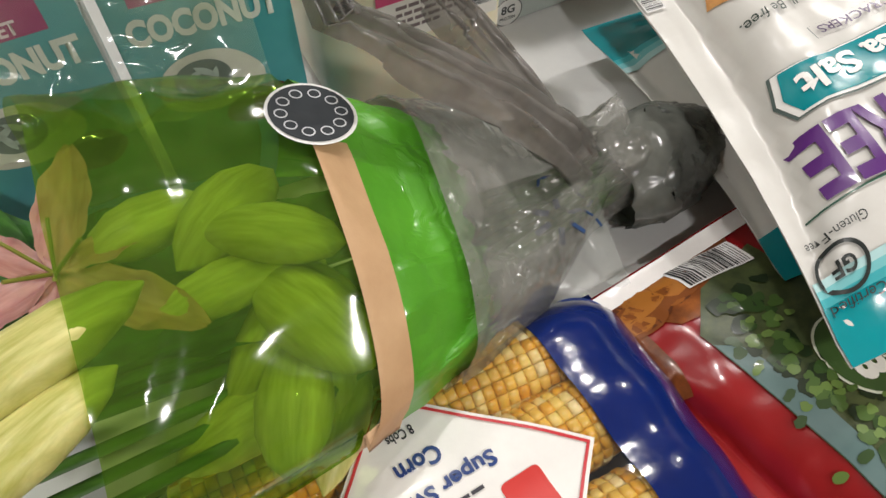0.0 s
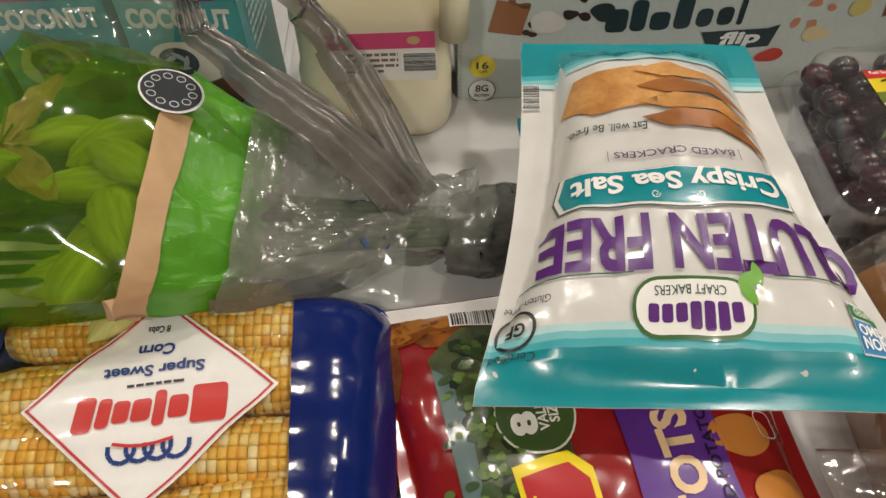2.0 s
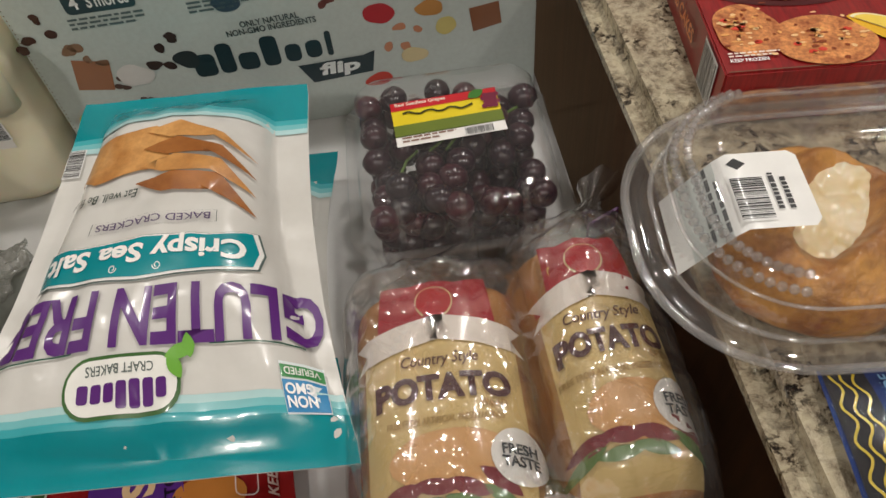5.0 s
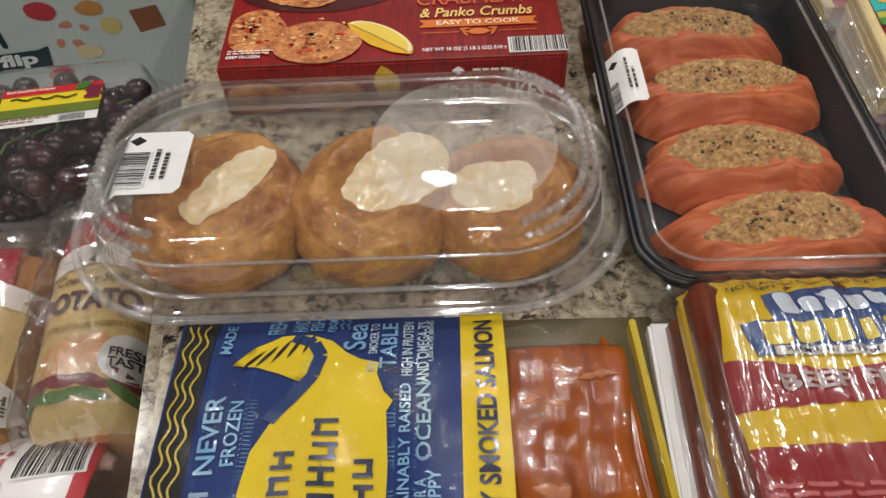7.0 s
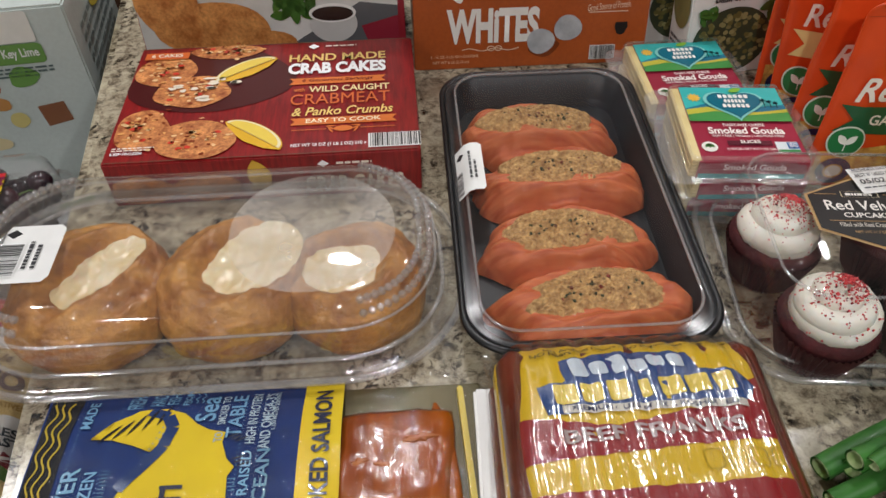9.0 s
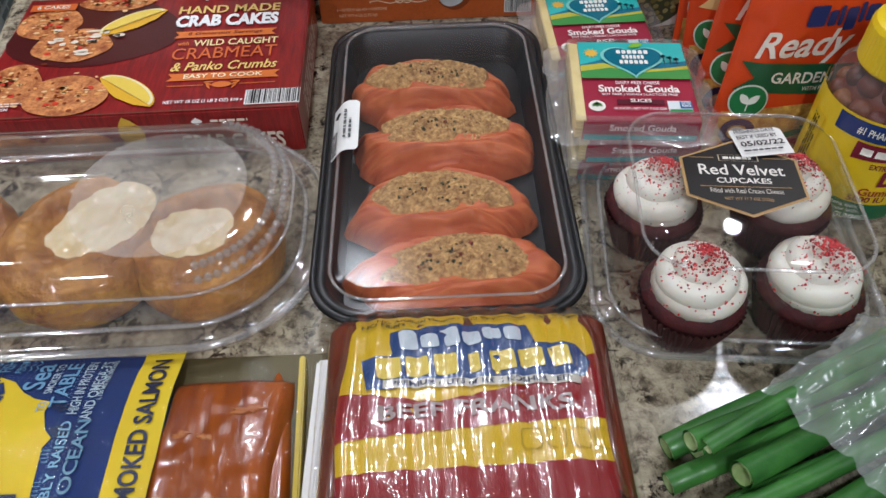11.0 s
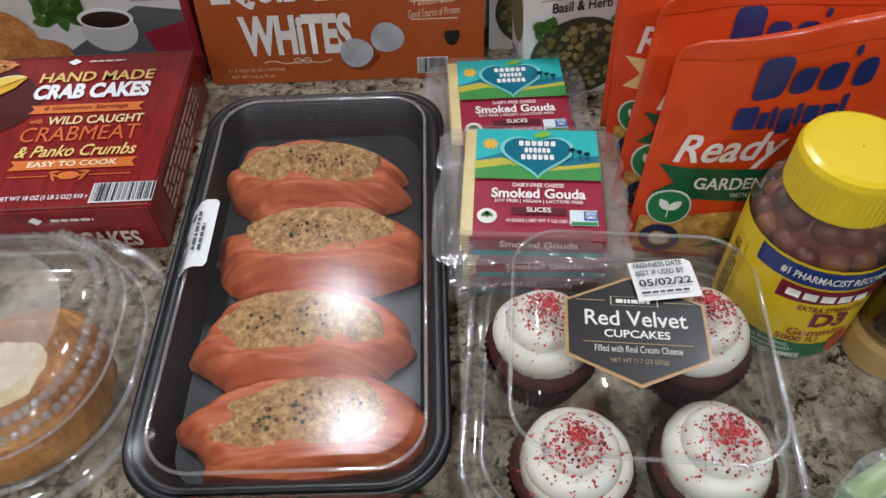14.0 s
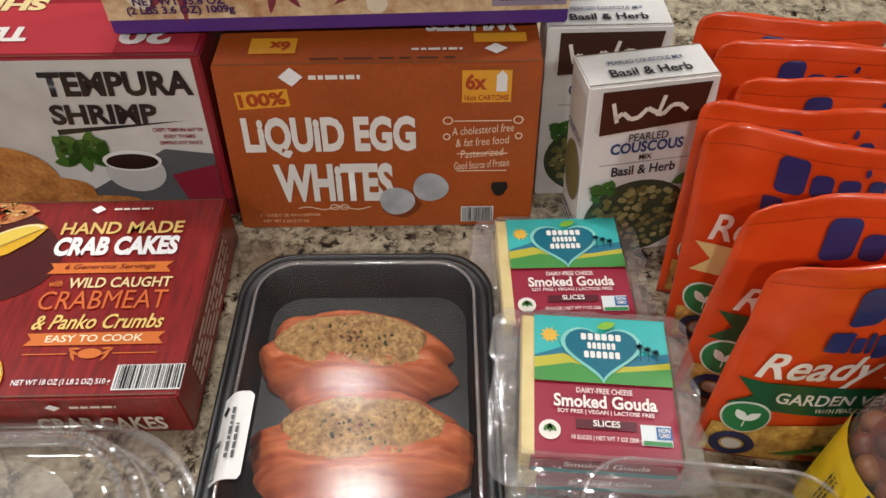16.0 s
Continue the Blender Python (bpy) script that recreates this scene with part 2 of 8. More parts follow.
class Pillow:
    """A filled bag lying on its back: half sizes, fullness, seals at both ends; local y is the length."""

    def __init__(self, a, b, t, z0=0.0, flat_end=0.12, power=2.4, wr=0.004, ws=18, seed=0.0, a0=None, base=0.3, ridges=0.0, rs=12, waist=0.09, fold=0.0):
        self.a, self.b, self.t, self.z0, self.fe, self.pw = a, b, t, z0, flat_end, power
        self.fold = fold
        self.wr, self.ws, self.seed, self.a0, self.base, self.rg, self.rs, self.waist = wr, ws, seed, a0 or a, base, ridges, rs, waist

    def half(self, y):
        k = (y / self.b + 1) / 2
        s = max(-1, min(1, y / (self.b * (1 - self.fe))))
        return (self.a0 + (self.a - self.a0) * k) * (1 - self.waist * (1 - s * s))

    def height(self, x, y):
        u = max(-1, min(1, x / self.half(y)))
        s = max(-1, min(1, y / (self.b * (1 - self.fe))))
        return max(0, 1 - abs(u) ** self.pw) ** 0.6 * max(0, 1 - abs(s) ** (self.pw * 1.5)) ** 1.0

    def __call__(self, x, y, off):
        h = self.height(x, y)
        xx = x * self.half(y) / max(self.a, self.a0)
        edge = min(1, h * 3 + 0.35)
        w = wrinkle(x, y, self.ws, self.seed) * self.wr * 2 * edge + ridge(x, y, self.rs, self.seed) * self.rg * edge
        if self.fold:
            # pleats that run in from the seals, and soft dents
            s = abs(y) / self.b
            w += self.fold * (0.8 * max(0, s - 0.55) * math.sin(x * 150 + 9 * wrinkle(x, y, 8, self.seed)) + (crumple(x * 16, y * 11, self.seed) - 0.3) * 0.7) * min(1, h * 4)
        return Vector((xx, y, self.z0 + self.t * self.base + self.t * (1 - self.base) * h + w + off))

    def under(self, x, y):
        h = self.height(x, y)
        xx = x * self.half(y) / max(self.a, self.a0)
        return Vector((xx, y, self.z0 + self.t * self.base * (1 - h) - 0.0004 * (1 - h)))

    def mesh(self, nx=48, ny=64):
        bm = bmesh.new()
        A = max(self.a, self.a0)
        top, bot = {}, {}
        for j in range(ny + 1):
            y = -self.b + 2 * self.b * j / ny
            for i in range(nx + 1):
                s = i / nx * 2 - 1
                x = math.sin(s * math.pi / 2) * A
                x = max(-A, min(A, x))
                top[i, j] = bm.verts.new(self(x, y, 0))
                bot[i, j] = bm.verts.new(self.under(x, y)) if 0 < i < nx and 0 < j < ny else top[i, j]
        for j in range(ny):
            for i in range(nx):
                bm.faces.new((top[i, j], top[i + 1, j], top[i + 1, j + 1], top[i, j + 1]))
                bm.faces.new((bot[i, j], bot[i, j + 1], bot[i + 1, j + 1], bot[i + 1, j]))
        return bm


def spread(bm, surf, off, step):
    """Cut a flat shape finely enough and lay it on a surface."""
    if step:
        for ax in (0, 1):
            vals = [v.co[ax] for v in bm.verts]
            lo, hi = min(vals), max(vals)
            k = math.floor(lo / step) + 1
            while k * step < hi:
                co, no = [0, 0, 0], [0, 0, 0]
                co[ax], no[ax] = k * step, 1
                bmesh.ops.bisect_plane(bm, geom=bm.verts[:] + bm.edges[:] + bm.faces[:], plane_co=co, plane_no=no)
                k += 1
    for v in bm.verts:
        v.co = surf(v.co.x, v.co.y, off + (0.0009 if step else 0))


LAYER = 0.0005
PRINTS = []


def shape(parent, surf, outlines, col, layer=1, name="print", step=0.0, at=(0, 0), rot=0.0, material=None, label=""):
    """Flat printed shapes of one colour laid on a surface."""
    bm = bmesh.new()
    ca, sa = math.cos(radians(rot)), math.sin(radians(rot))
    if outlines and isinstance(outlines[0][0], (int, float)):
        outlines = [outlines]
    for o in outlines:
        bm.faces.new([bm.verts.new((at[0] + x * ca - y * sa, at[1] + x * sa + y * ca, 0)) for x, y in o])
    bmesh.ops.remove_doubles(bm, verts=bm.verts[:], dist=1e-6)
    bmesh.ops.triangulate(bm, faces=bm.faces[:])
    spread(bm, surf, LAYER * layer, step)
    me = bpy.data.meshes.new(name)
    bm.to_mesh(me)
    bm.free()
    if step:
        me.shade_smooth()
    me.materials.append(material or ink(col))
    ob = new(name, me)
    ob.parent = parent
    if label:
        ob["label"] = label
    if len(outlines) > 1:
        ob["kind"] = "stuff"
    PRINTS.append(ob)
    return ob


TEXTS = {}


def text_mesh(body, bold, shear):
    key = (body, bold, shear)
    if key not in TEXTS:
        cu = bpy.data.curves.new("words", "FONT")
        cu.body, cu.align_x, cu.align_y, cu.size, cu.resolution_u = body, "CENTER", "CENTER", 1.0, 3
        cu.offset, cu.shear, cu.space_line = bold, shear, 0.85
        ob = new("words", cu)
        me = bpy.data.meshes.new_from_object(ob.evaluated_get(bpy.context.evaluated_depsgraph_get()))
        bpy.data.objects.remove(ob)
        bpy.data.curves.remove(cu)
        TEXTS[key] = me
    return TEXTS[key]


def words(parent, surf, body, at, w, h, col, layer=3, rot=0.0, bold=0.02, shear=0.0, step=0.0, arch=0.0, name="lettering", wave=None):
    """Lettering fitted into w by h metres, centred at a place on a surface."""
    me = text_mesh(body, bold, shear)
    bm = bmesh.new()
    bm.from_mesh(me)
    xs, ys = [v.co.x for v in bm.verts], [v.co.y for v in bm.verts]
    x0, x1, y0, y1 = min(xs), max(xs), min(ys), max(ys)
    ca, sa = math.cos(radians(rot)), math.sin(radians(rot))
    for v in bm.verts:
        x = ((v.co.x - x0) / (x1 - x0) - 0.5) * w
        y = ((v.co.y - y0) / (y1 - y0) - 0.5) * h + arch * (1 - (2 * x / w) ** 2)
        v.co = (at[0] + x * ca - y * sa, at[1] + x * sa + y * ca, 0)
    spread(bm, surf, LAYER * layer, step)
    out = bpy.data.meshes.new(name)
    bm.to_mesh(out)
    bm.free()
    out.materials.append(ink(col))
    ob = new(name, out)
    ob.parent = parent
    PRINTS.append(ob)
    return ob


def rect(w, h, x=0.0, y=0.0):
    return [(x - w / 2, y - h / 2), (x + w / 2, y - h / 2), (x + w / 2, y + h / 2), (x - w / 2, y + h / 2)]


def oval(w, h, x=0.0, y=0.0, n=32):
    return [(x + w / 2 * math.cos(2 * math.pi * i / n), y + h / 2 * math.sin(2 * math.pi * i / n)) for i in range(n)]


def blob(w, h, x=0.0, y=0.0, seed=0, rough=0.15, n=28):
    rg = random.Random(seed)
    k = [rg.uniform(-1, 1) for _ in range(6)]
    return [(x + w / 2 * math.cos(a) * (1 + rough * s), y + h / 2 * math.sin(a) * (1 + rough * s))
            for a in (2 * math.pi * i / n for i in range(n))
            for s in (k[0] * math.sin(2 * a + k[1] * 3) + k[2] * math.sin(3 * a + k[3] * 3) * 0.7 + k[4] * math.sin(5 * a + k[5] * 3) * 0.4,)]


def leaf(l, w, x=0.0, y=0.0, rot=0.0, n=10):
    pts = [(l * (i / n - 0.5), w / 2 * math.sin(math.pi * i / n) ** 0.8) for i in range(n + 1)]
    pts += [(l * (i / n - 0.5), -w / 2 * math.sin(math.pi * i / n) ** 0.8) for i in range(n - 1, 0, -1)]
    c, s = math.cos(radians(rot)), math.sin(radians(rot))
    return [(x + a * c - b * s, y + a * s + b * c) for a, b in pts]


def star(r0, r1, n, x=0.0, y=0.0):
    return [(x + (r0 if i % 2 else r1) * math.cos(math.pi * i / n), y + (r0 if i % 2 else r1) * math.sin(math.pi * i / n)) for i in range(2 * n)]


def ring(w, h, t, x=0.0, y=0.0, n=32):
    """An oval line as quads."""
    res = []
    for i in range(n):
        a, b = 2 * math.pi * i / n, 2 * math.pi * (i + 1) / n
        res.append([(x + (w / 2) * math.cos(a), y + (h / 2) * math.sin(a)), (x + (w / 2) * math.cos(b), y + (h / 2) * math.sin(b)),
                    (x + (w / 2 - t) * math.cos(b), y + (h / 2 - t) * math.sin(b)), (x + (w / 2 - t) * math.cos(a), y + (h / 2 - t) * math.sin(a))])
    return res


def outline_band(pts, t):
    """A line of width t just inside a closed outline, as quads towards its middle."""
    cx, cy = sum(p[0] for p in pts) / len(pts), sum(p[1] for p in pts) / len(pts)
    res = []
    for i, p in enumerate(pts):
        q = pts[(i + 1) % len(pts)]
        ins = [(x - (x - cx) / max(1e-6, math.hypot(x - cx, y - cy)) * t, y - (y - cy) / max(1e-6, math.hypot(x - cx, y - cy)) * t) for x, y in (q, p)]
        res.append([p, q, *ins])
    return res


def stroke(pts, t):
    """An open line of width t as quads."""
    res = []
    for p, q in zip(pts, pts[1:]):
        dx, dy = q[0] - p[0], q[1] - p[1]
        l = math.hypot(dx, dy) or 1
        nx, ny = -dy / l * t / 2, dx / l * t / 2
        res.append([(p[0] + nx, p[1] + ny), (p[0] - nx, p[1] - ny), (q[0] - nx, q[1] - ny), (q[0] + nx, q[1] + ny)])
    return res


def barcode(parent, surf, at, w, h, layer=2, rot=0.0, step=0.0, seed=1):
    shape(parent, surf, rect(w * 1.08, h * 1.1), "#f4f4f2", layer, "barcode_panel", step, at, rot)
    rg = random.Random(seed)
    bars, x = [], -w / 2
    while x < w / 2:
        t = rg.choice((1, 1, 2, 3)) * w / 90
        bars.append(rect(t, h, x + t / 2, 0))
        x += t + rg.choice((1, 1, 2)) * w / 70
    shape(parent, surf, bars, "#1b1b1d", layer + 1, "barcode", step, at, rot)


def lines(parent, surf, at, w, h, n, col, layer=3, rot=0.0, step=0.0, seed=0):
    """Small writing that cannot be read, as bars."""
    rg = random.Random(seed)
    out = []
    for i in range(n):
        y = h / 2 - (i + 0.5) * h / n
        x = -w / 2
        end = w / 2 * (1 if i < n - 1 else rg.uniform(0.2, 0.9))
        while x < end:
            l = min(rg.uniform(0.06, 0.2) * w, end - x)
            out.append(rect(l, h / n * 0.5, x + l / 2, y))
            x += l + 0.03 * w
    shape(parent, surf, out, col, layer, "fine_print", step, at, rot)


# ---- the room ----
WALL_PAINT = mat("warm wall paint", "#b8ab98", 0.8, var=0.05, vscale=3)
DARK_WOOD = streak_mat("dark cabinet wood", "#2c1a10", "#4a2d1b", 12, (6, 6, 0.6), 0.4, 0.2)
TILE = mat("beige floor tile", "#a68f74", 0.45, "#8d775d", 9, 0.2, 0.1, 90)
GROUT = mat("grout", "#5d5246", 0.9, var=0.2)
tagged(part("floor", box(6, 6, 0.1, FLOOR - 0.11, x=0.8, y=0.5), GROUT), "grout bed under beige floor tiles", "floor", kind="structure")
floor_ob = bpy.data.objects["floor"]
tile_me = None
for i in range(-3, 6):
    for j in range(-1, 8):
        if tile_me is None:
            t0 = part("tile", box(0.322, 0.322, 0.014, FLOOR - 0.012, 0.002), TILE, floor_ob)
            tile_me = t0.data
        else:
            t0 = new("tile", tile_me)
            t0.parent = floor_ob
        t0.location = (0.1 + i * 0.33, 0.1 + j * 0.33, 0)
for nm, (w, d, x, y) in {"wall_north": (6.2, 0.1, 0.8, 3.55), "wall_south": (6.2, 0.1, 0.8, -2.55), "wall_west": (0.1, 6, -2.25, 0.5), "wall_east": (0.1, 6, 3.85, 0.5)}.items():
    tagged(part(nm, box(w, d, CEIL - FLOOR, FLOOR, x=x, y=y), WALL_PAINT), "warm beige painted kitchen wall", "wall", kind="structure")
tagged(part("ceiling", box(6.2, 6.2, 0.1, CEIL + 0.002, x=0.8, y=0.5), mat("ceiling paint", "#e8e2d8", 0.9, var=0.04, vscale=2)), "off-white painted ceiling", "ceiling", kind="structure")
GLOW, gnt, gout = base_mat("lamp glow")
gem = gnt.nodes.new("ShaderNodeEmission")
gem.inputs[0].default_value, gem.inputs[1].default_value = (1.0, 0.935, 0.86, 1), 26.0
link(gnt, gem.outputs[0], gout.inputs[0])
for x, y in LAMPS:
    dl = thing("ceiling_light", (x, y, CEIL), 0, "round recessed downlight with white trim ring, set from reflections or added as fill", "ceiling light", "ceiling downlights")
    part("trim_ring", lathe([(0.06, 0.0), (0.062, -0.006), (0.085, -0.006), (0.088, 0.0)], 32), ink("#e9e7e2"), dl, smooth=True)
    part("diffuser", lathe([(0.0005, -0.003), (0.06, -0.003)], 32), GLOW, dl, "glowing lamp disc")
    lamp = bpy.data.lights.new("downlight", "AREA")
    # the added front row burns stronger to lift the upright faces
    lamp.shape, lamp.size, lamp.energy, lamp.color = "DISK", 0.12, LAMP_POWER * (1.9 if y < 0 else 1.0), (1.0, 0.935, 0.86)
    lo = new("downlight", lamp)
    lo.matrix_basis = pose(x, y, CEIL - 0.012)

# tall dark appliance and cabinets behind the counter
cab = thing("base_cabinet", (0.775, 0.27, FLOOR), 6.5, "dark brown wooden base cabinet under the granite counter", "cabinet")
part("body", box(1.7, 1.0, 0.87, 0.0, 0.004, x=0.9, y=0.12), DARK_WOOD, cab)
for k in range(3):
    dr = part("door", box(0.5, 0.02, 0.7, 0.1, 0.004, x=0.35 + k * 0.54, y=-0.392), DARK_WOOD, cab)
    part("handle", tube([(0.52 + k * 0.54, -0.41, 0.6), (0.52 + k * 0.54, -0.43, 0.62), (0.52 + k * 0.54, -0.43, 0.72), (0.52 + k * 0.54, -0.41, 0.74)], 0.005), mat("brushed steel", "#9a9a98", 0.3, metal=1.0), dr)
slab = part("granite_counter", None or box(1.78, 1.1, 0.038, -0.038, 0.015, x=0.89, y=0.14, seg=5), GRANITE, smooth=False)
slab.matrix_basis = pose(0.775, 0.27, 0, 0, 0, 6.5)
tagged(slab, "speckled cream and black polished granite counter slab with a rounded edge", "counter")
backc = thing("tall_cabinet", (1.0, 2.6, FLOOR), 0, "tall dark cabinet run across the back of the kitchen", "cabinet")
part("body", box(3.0, 0.6, 2.1, 0, 0.005), DARK_WOOD, backc)
for k in range(5):
    part("door", box(0.56, 0.02, 1.9, 0.12, 0.005, x=-1.16 + k * 0.58, y=-0.312), DARK_WOOD, backc)

# white folding table beside the counter
TABLEW = mat("white table laminate", "#dcdcda", 0.35, "#cfcfce", 8, 0.05, 0.08, 240)
tab = thing("folding_table", (-0.02, 0.22, TABLE), 6.5, "white folding table with a fold line across its top", "table")
part("tabletop", box(0.70, 1.16, 0.032, -0.032, 0.006, x=0.432, y=0.0), TABLEW, tab)
part("tabletop", box(0.78, 1.16, 0.032, -0.032, 0.006, x=-0.312 + 0.004, y=0.0), TABLEW, tab)
for x in (-0.62, 0.7):
    for y in (-0.5, 0.5):
        part("leg", tube([(x, y, -0.03), (x, y, FLOOR - TABLE + 0.001)], 0.014), mat("grey steel leg", "#8b8b8b", 0.4, metal=0.8), tab)


# ======== on the granite counter ========
def carton(name, w, d, h, at, rz, col, label, category, shear=(0, 0), side=None, bevel=0.0012, rough=0.4, group=""):
    """A printed card box standing or lying on its base; returns it with its faces to print on."""
    th = thing(name, at, rz, label, category, group)
    part("box_body", box(w, d, h, 0, bevel, shear=shear), col if not isinstance(col, str) else ink(col, rough, 0.25), th)
    sh = Vector((shear[0], shear[1], h))
    faces = {"front": flat(Vector((0, -d / 2, 0)) + sh / 2, (1, 0, 0), sh), "top": flat((shear[0], shear[1], h), (1, 0, 0), (0, 1, 0)),
             "left": flat(Vector((-w / 2, 0, 0)) + sh / 2, (0, -1, 0), sh), "right": flat(Vector((w / 2, 0, 0)) + sh / 2, (0, 1, 0), sh)}
    for s, x in ((1, -0.25), (-1, 0.27)):
        shape(th, faces["top"], rect(w * 0.98, 0.0008, 0, d * 0.5 - 0.002 if s > 0 else -d * 0.5 + 0.002), "#6e5a44", 1, "card_edge")
    return th, faces


def diamond_mark(th, s, at, size, col="#ffffff", layer=3, rot=0, step=0.0):
    """The maker's mark, as a plain lozenge."""
    shape(th, s, [(0, size / 2), (-size * 0.62, 0), (0, -size / 2), (size * 0.62, 0)], col, layer, "logo_mark", step, at, rot)


CRUMB = mat("crumbed cake print", "#e39c5a", 0.5, "#96461a", 85, 0.5, 0.1, 400, fine=0.45)
FRIED = mat("fried batter print", "#d79a55", 0.5, "#a8642a", 60, 0.4, 0.1, 300, fine=0.4)
LEMON = ink("#f2c531")

# crab cake box, lying flat
crab, F = carton("crab_cake_box", 0.266, 0.18, 0.046, (0.952, 0.39, 0), 0.5, streak_mat("red wood print", "#6d0f12", "#9c1c1c", 30, (9, 1, 1), 0.35, 0.3, 0.03),
                 "flat red frozen crab cake box with food photo on the granite", "box")
S = F["top"]
shape(crab, S, blob(0.15, 0.11, -0.057, 0.03, 5, 0.1), "#4a0c0e", 1, "photo_ground")
for k, (x, y, w, h) in enumerate([(-0.102, 0.046, 0.058, 0.05), (-0.048, 0.076, 0.07, 0.024), (-0.072, 0.01, 0.07, 0.05), (-0.107, -0.046, 0.048, 0.056), (-0.059, -0.063, 0.074, 0.05)]):
    shape(crab, S, blob(w, h, x, y, 10 + k, 0.1, 44), "", 2 + 0.3 * k, "crab_cake_picture", 0, material=CRUMB)
    rq = random.Random(k + 50)
    for cc in ("#f0c890", "#8a3c14", "#e6a860"):
        shape(crab, S, [blob(rq.uniform(0.002, 0.006), rq.uniform(0.0015, 0.004), x + rq.gauss(0, 0.2) * w, y + rq.gauss(0.04, 0.2) * h, j, 0.2, 9) for j in range(16)], cc, 4, "crumb_picture")
    rg = random.Random(k)
    shape(crab, S, [blob(0.006, 0.004, x + rg.uniform(-0.3, 0.3) * w, y + rg.uniform(-0.3, 0.3) * h, k * 9 + j) for j in range(4)], "#d8402a", 4, "crab_bits")
for x, y, r in ((-0.0285, 0.046, 34), (-0.007, -0.057, -40)):
    wedge = [(0.033 * math.cos(t), 0.016 * math.sin(t) - 0.006) for t in (math.pi * i / 16 for i in range(17))]
    shape(crab, S, wedge + [(-0.02, -0.0125), (0.0, -0.0155), (0.02, -0.0125)], "#e8b62a", 3, "lemon_rind", 0, (x, y), r)
    shape(crab, S, [(u * 0.95, v * 0.9) for u, v in wedge], "#f6ecc4", 4, "lemon_pith", 0, (x, y), r)
    shape(crab, S, [[(u * 0.86, (v + 0.006) * 0.78 - 0.0055) for u, v in wedge[2 * q:2 * q + 3]] + [(0.0, -0.0052)] for q in range(8)], "#f2d456", 5, "lemon_flesh", 0, (x, y), r)
words(crab, S, "6 CAKES", (-0.105, 0.071), 0.03, 0.006, "#f6e9d8", 6)
shape(crab, S, rect(0.042, 0.011), "#d86a2c", 5, "badge", 0, (-0.105, 0.071))
rq = random.Random(77)
shape(crab, S, [blob(rq.uniform(0.006, 0.014), rq.uniform(0.003, 0.006), rq.gauss(-0.06, 0.016), rq.gauss(0.014, 0.008), j, 0.25, 11) for j in range(16)], "#f4e6cf", 5, "crab_flake_picture")
words(crab, S, "HAND MADE", (0.06, 0.058), 0.093, 0.0125, "#f0cf7a")
words(crab, S, "CRAB CAKES", (0.06, 0.0395), 0.093, 0.019, "#ffffff", bold=0.05)
shape(crab, S, [(-0.045, -0.005), (0.045, -0.005), (0.041, 0), (0.045, 0.005), (-0.045, 0.005), (-0.041, 0)], "#e07b35", 2, "ribbon", 0, (0.061, 0.0185))
words(crab, S, "6 Generous Servings", (0.061, 0.0185), 0.066, 0.006, "#7a1512", 3, bold=0.01, shear=0.2)
words(crab, S, "WILD CAUGHT", (0.072, 0.004), 0.074, 0.0095, "#f6e3a8")
words(crab, S, "with", (0.026, 0.004), 0.01, 0.006, "#e07b35", 3)
words(crab, S, "CRABMEAT", (0.064, -0.0115), 0.09, 0.0165, "#dd7036", bold=0.0)
words(crab, S, "& Panko Crumbs", (0.0665, -0.0305), 0.09, 0.0125, "#f6d77e", shear=0.25, bold=0.015)
shape(crab, S, [(-0.047, -0.005), (0.047, -0.005), (0.043, 0), (0.047, 0.005), (-0.047, 0.005), (-0.043, 0)], "#e07b35", 2, "ribbon", 0, (0.0675, -0.0445))
words(crab, S, "EASY TO COOK", (0.0675, -0.0445), 0.066, 0.0058, "#fff2d0", 3)
shape(crab, S, [oval(0.016, 0.008), *[leaf(0.009, 0.002, sx * 0.011, 0.001 + 0.003 * k, sx * (30 - 30 * k)) for sx in (-1, 1) for k in (-1, 0, 1)]], "#e07b35", 2, "crab_picture", 0, (0.0675, -0.0565))
shape(crab, S, [rect(0.03, 0.0008, -0.03), rect(0.03, 0.0008, 0.03)], "#e07b35", 2, "rule", 0, (0.0675, -0.0565))
words(crab, S, "NET WT 18 OZ (1 LB 2 OZ) 510 g", (0.0555, -0.079), 0.064, 0.0055, "#ffffff")
barcode(crab, S, (0.1115, -0.0755), 0.0415, 0.0175)
diamond_mark(crab, S, (0.036, 0.078), 0.009)
lines(crab, S, (0.07, 0.078), 0.044, 0.004, 1, "#f4e8d8", seed=3)
words(crab, S, "KEEP FROZEN", (-0.114, -0.078), 0.026, 0.0035, "#ffffff")
lines(crab, S, (-0.109, -0.072), 0.036, 0.006, 2, "#f0e4d8", seed=4)
S = F["front"]
words(crab, S, "CRAB CAKES", (0.075, -0.008), 0.085, 0.017, "#e9dccb", bold=0.03)
diamond_mark(crab, S, (0.05, 0.014), 0.008)
lines(crab, S, (0.083, 0.014), 0.044, 0.005, 1, "#f4e8d8", seed=3)
for k, x in enumerate((-0.105, -0.05)):
    shape(crab, S, blob(0.055, 0.03, x, -0.006, 40 + k, 0.07), "", 2, "crab_cake_picture", 0, material=CRUMB)
shape(crab, S, leaf(0.035, 0.02, -0.005, 0.004, 100), "#d8b035", 2, "lemon_picture")
S = F["left"]
barcode(crab, S, (0.06, 0), 0.03, 0.036, seed=8)
words(crab, S, "CRAB CAKES", (-0.02, 0), 0.08, 0.012, "#e07b35")
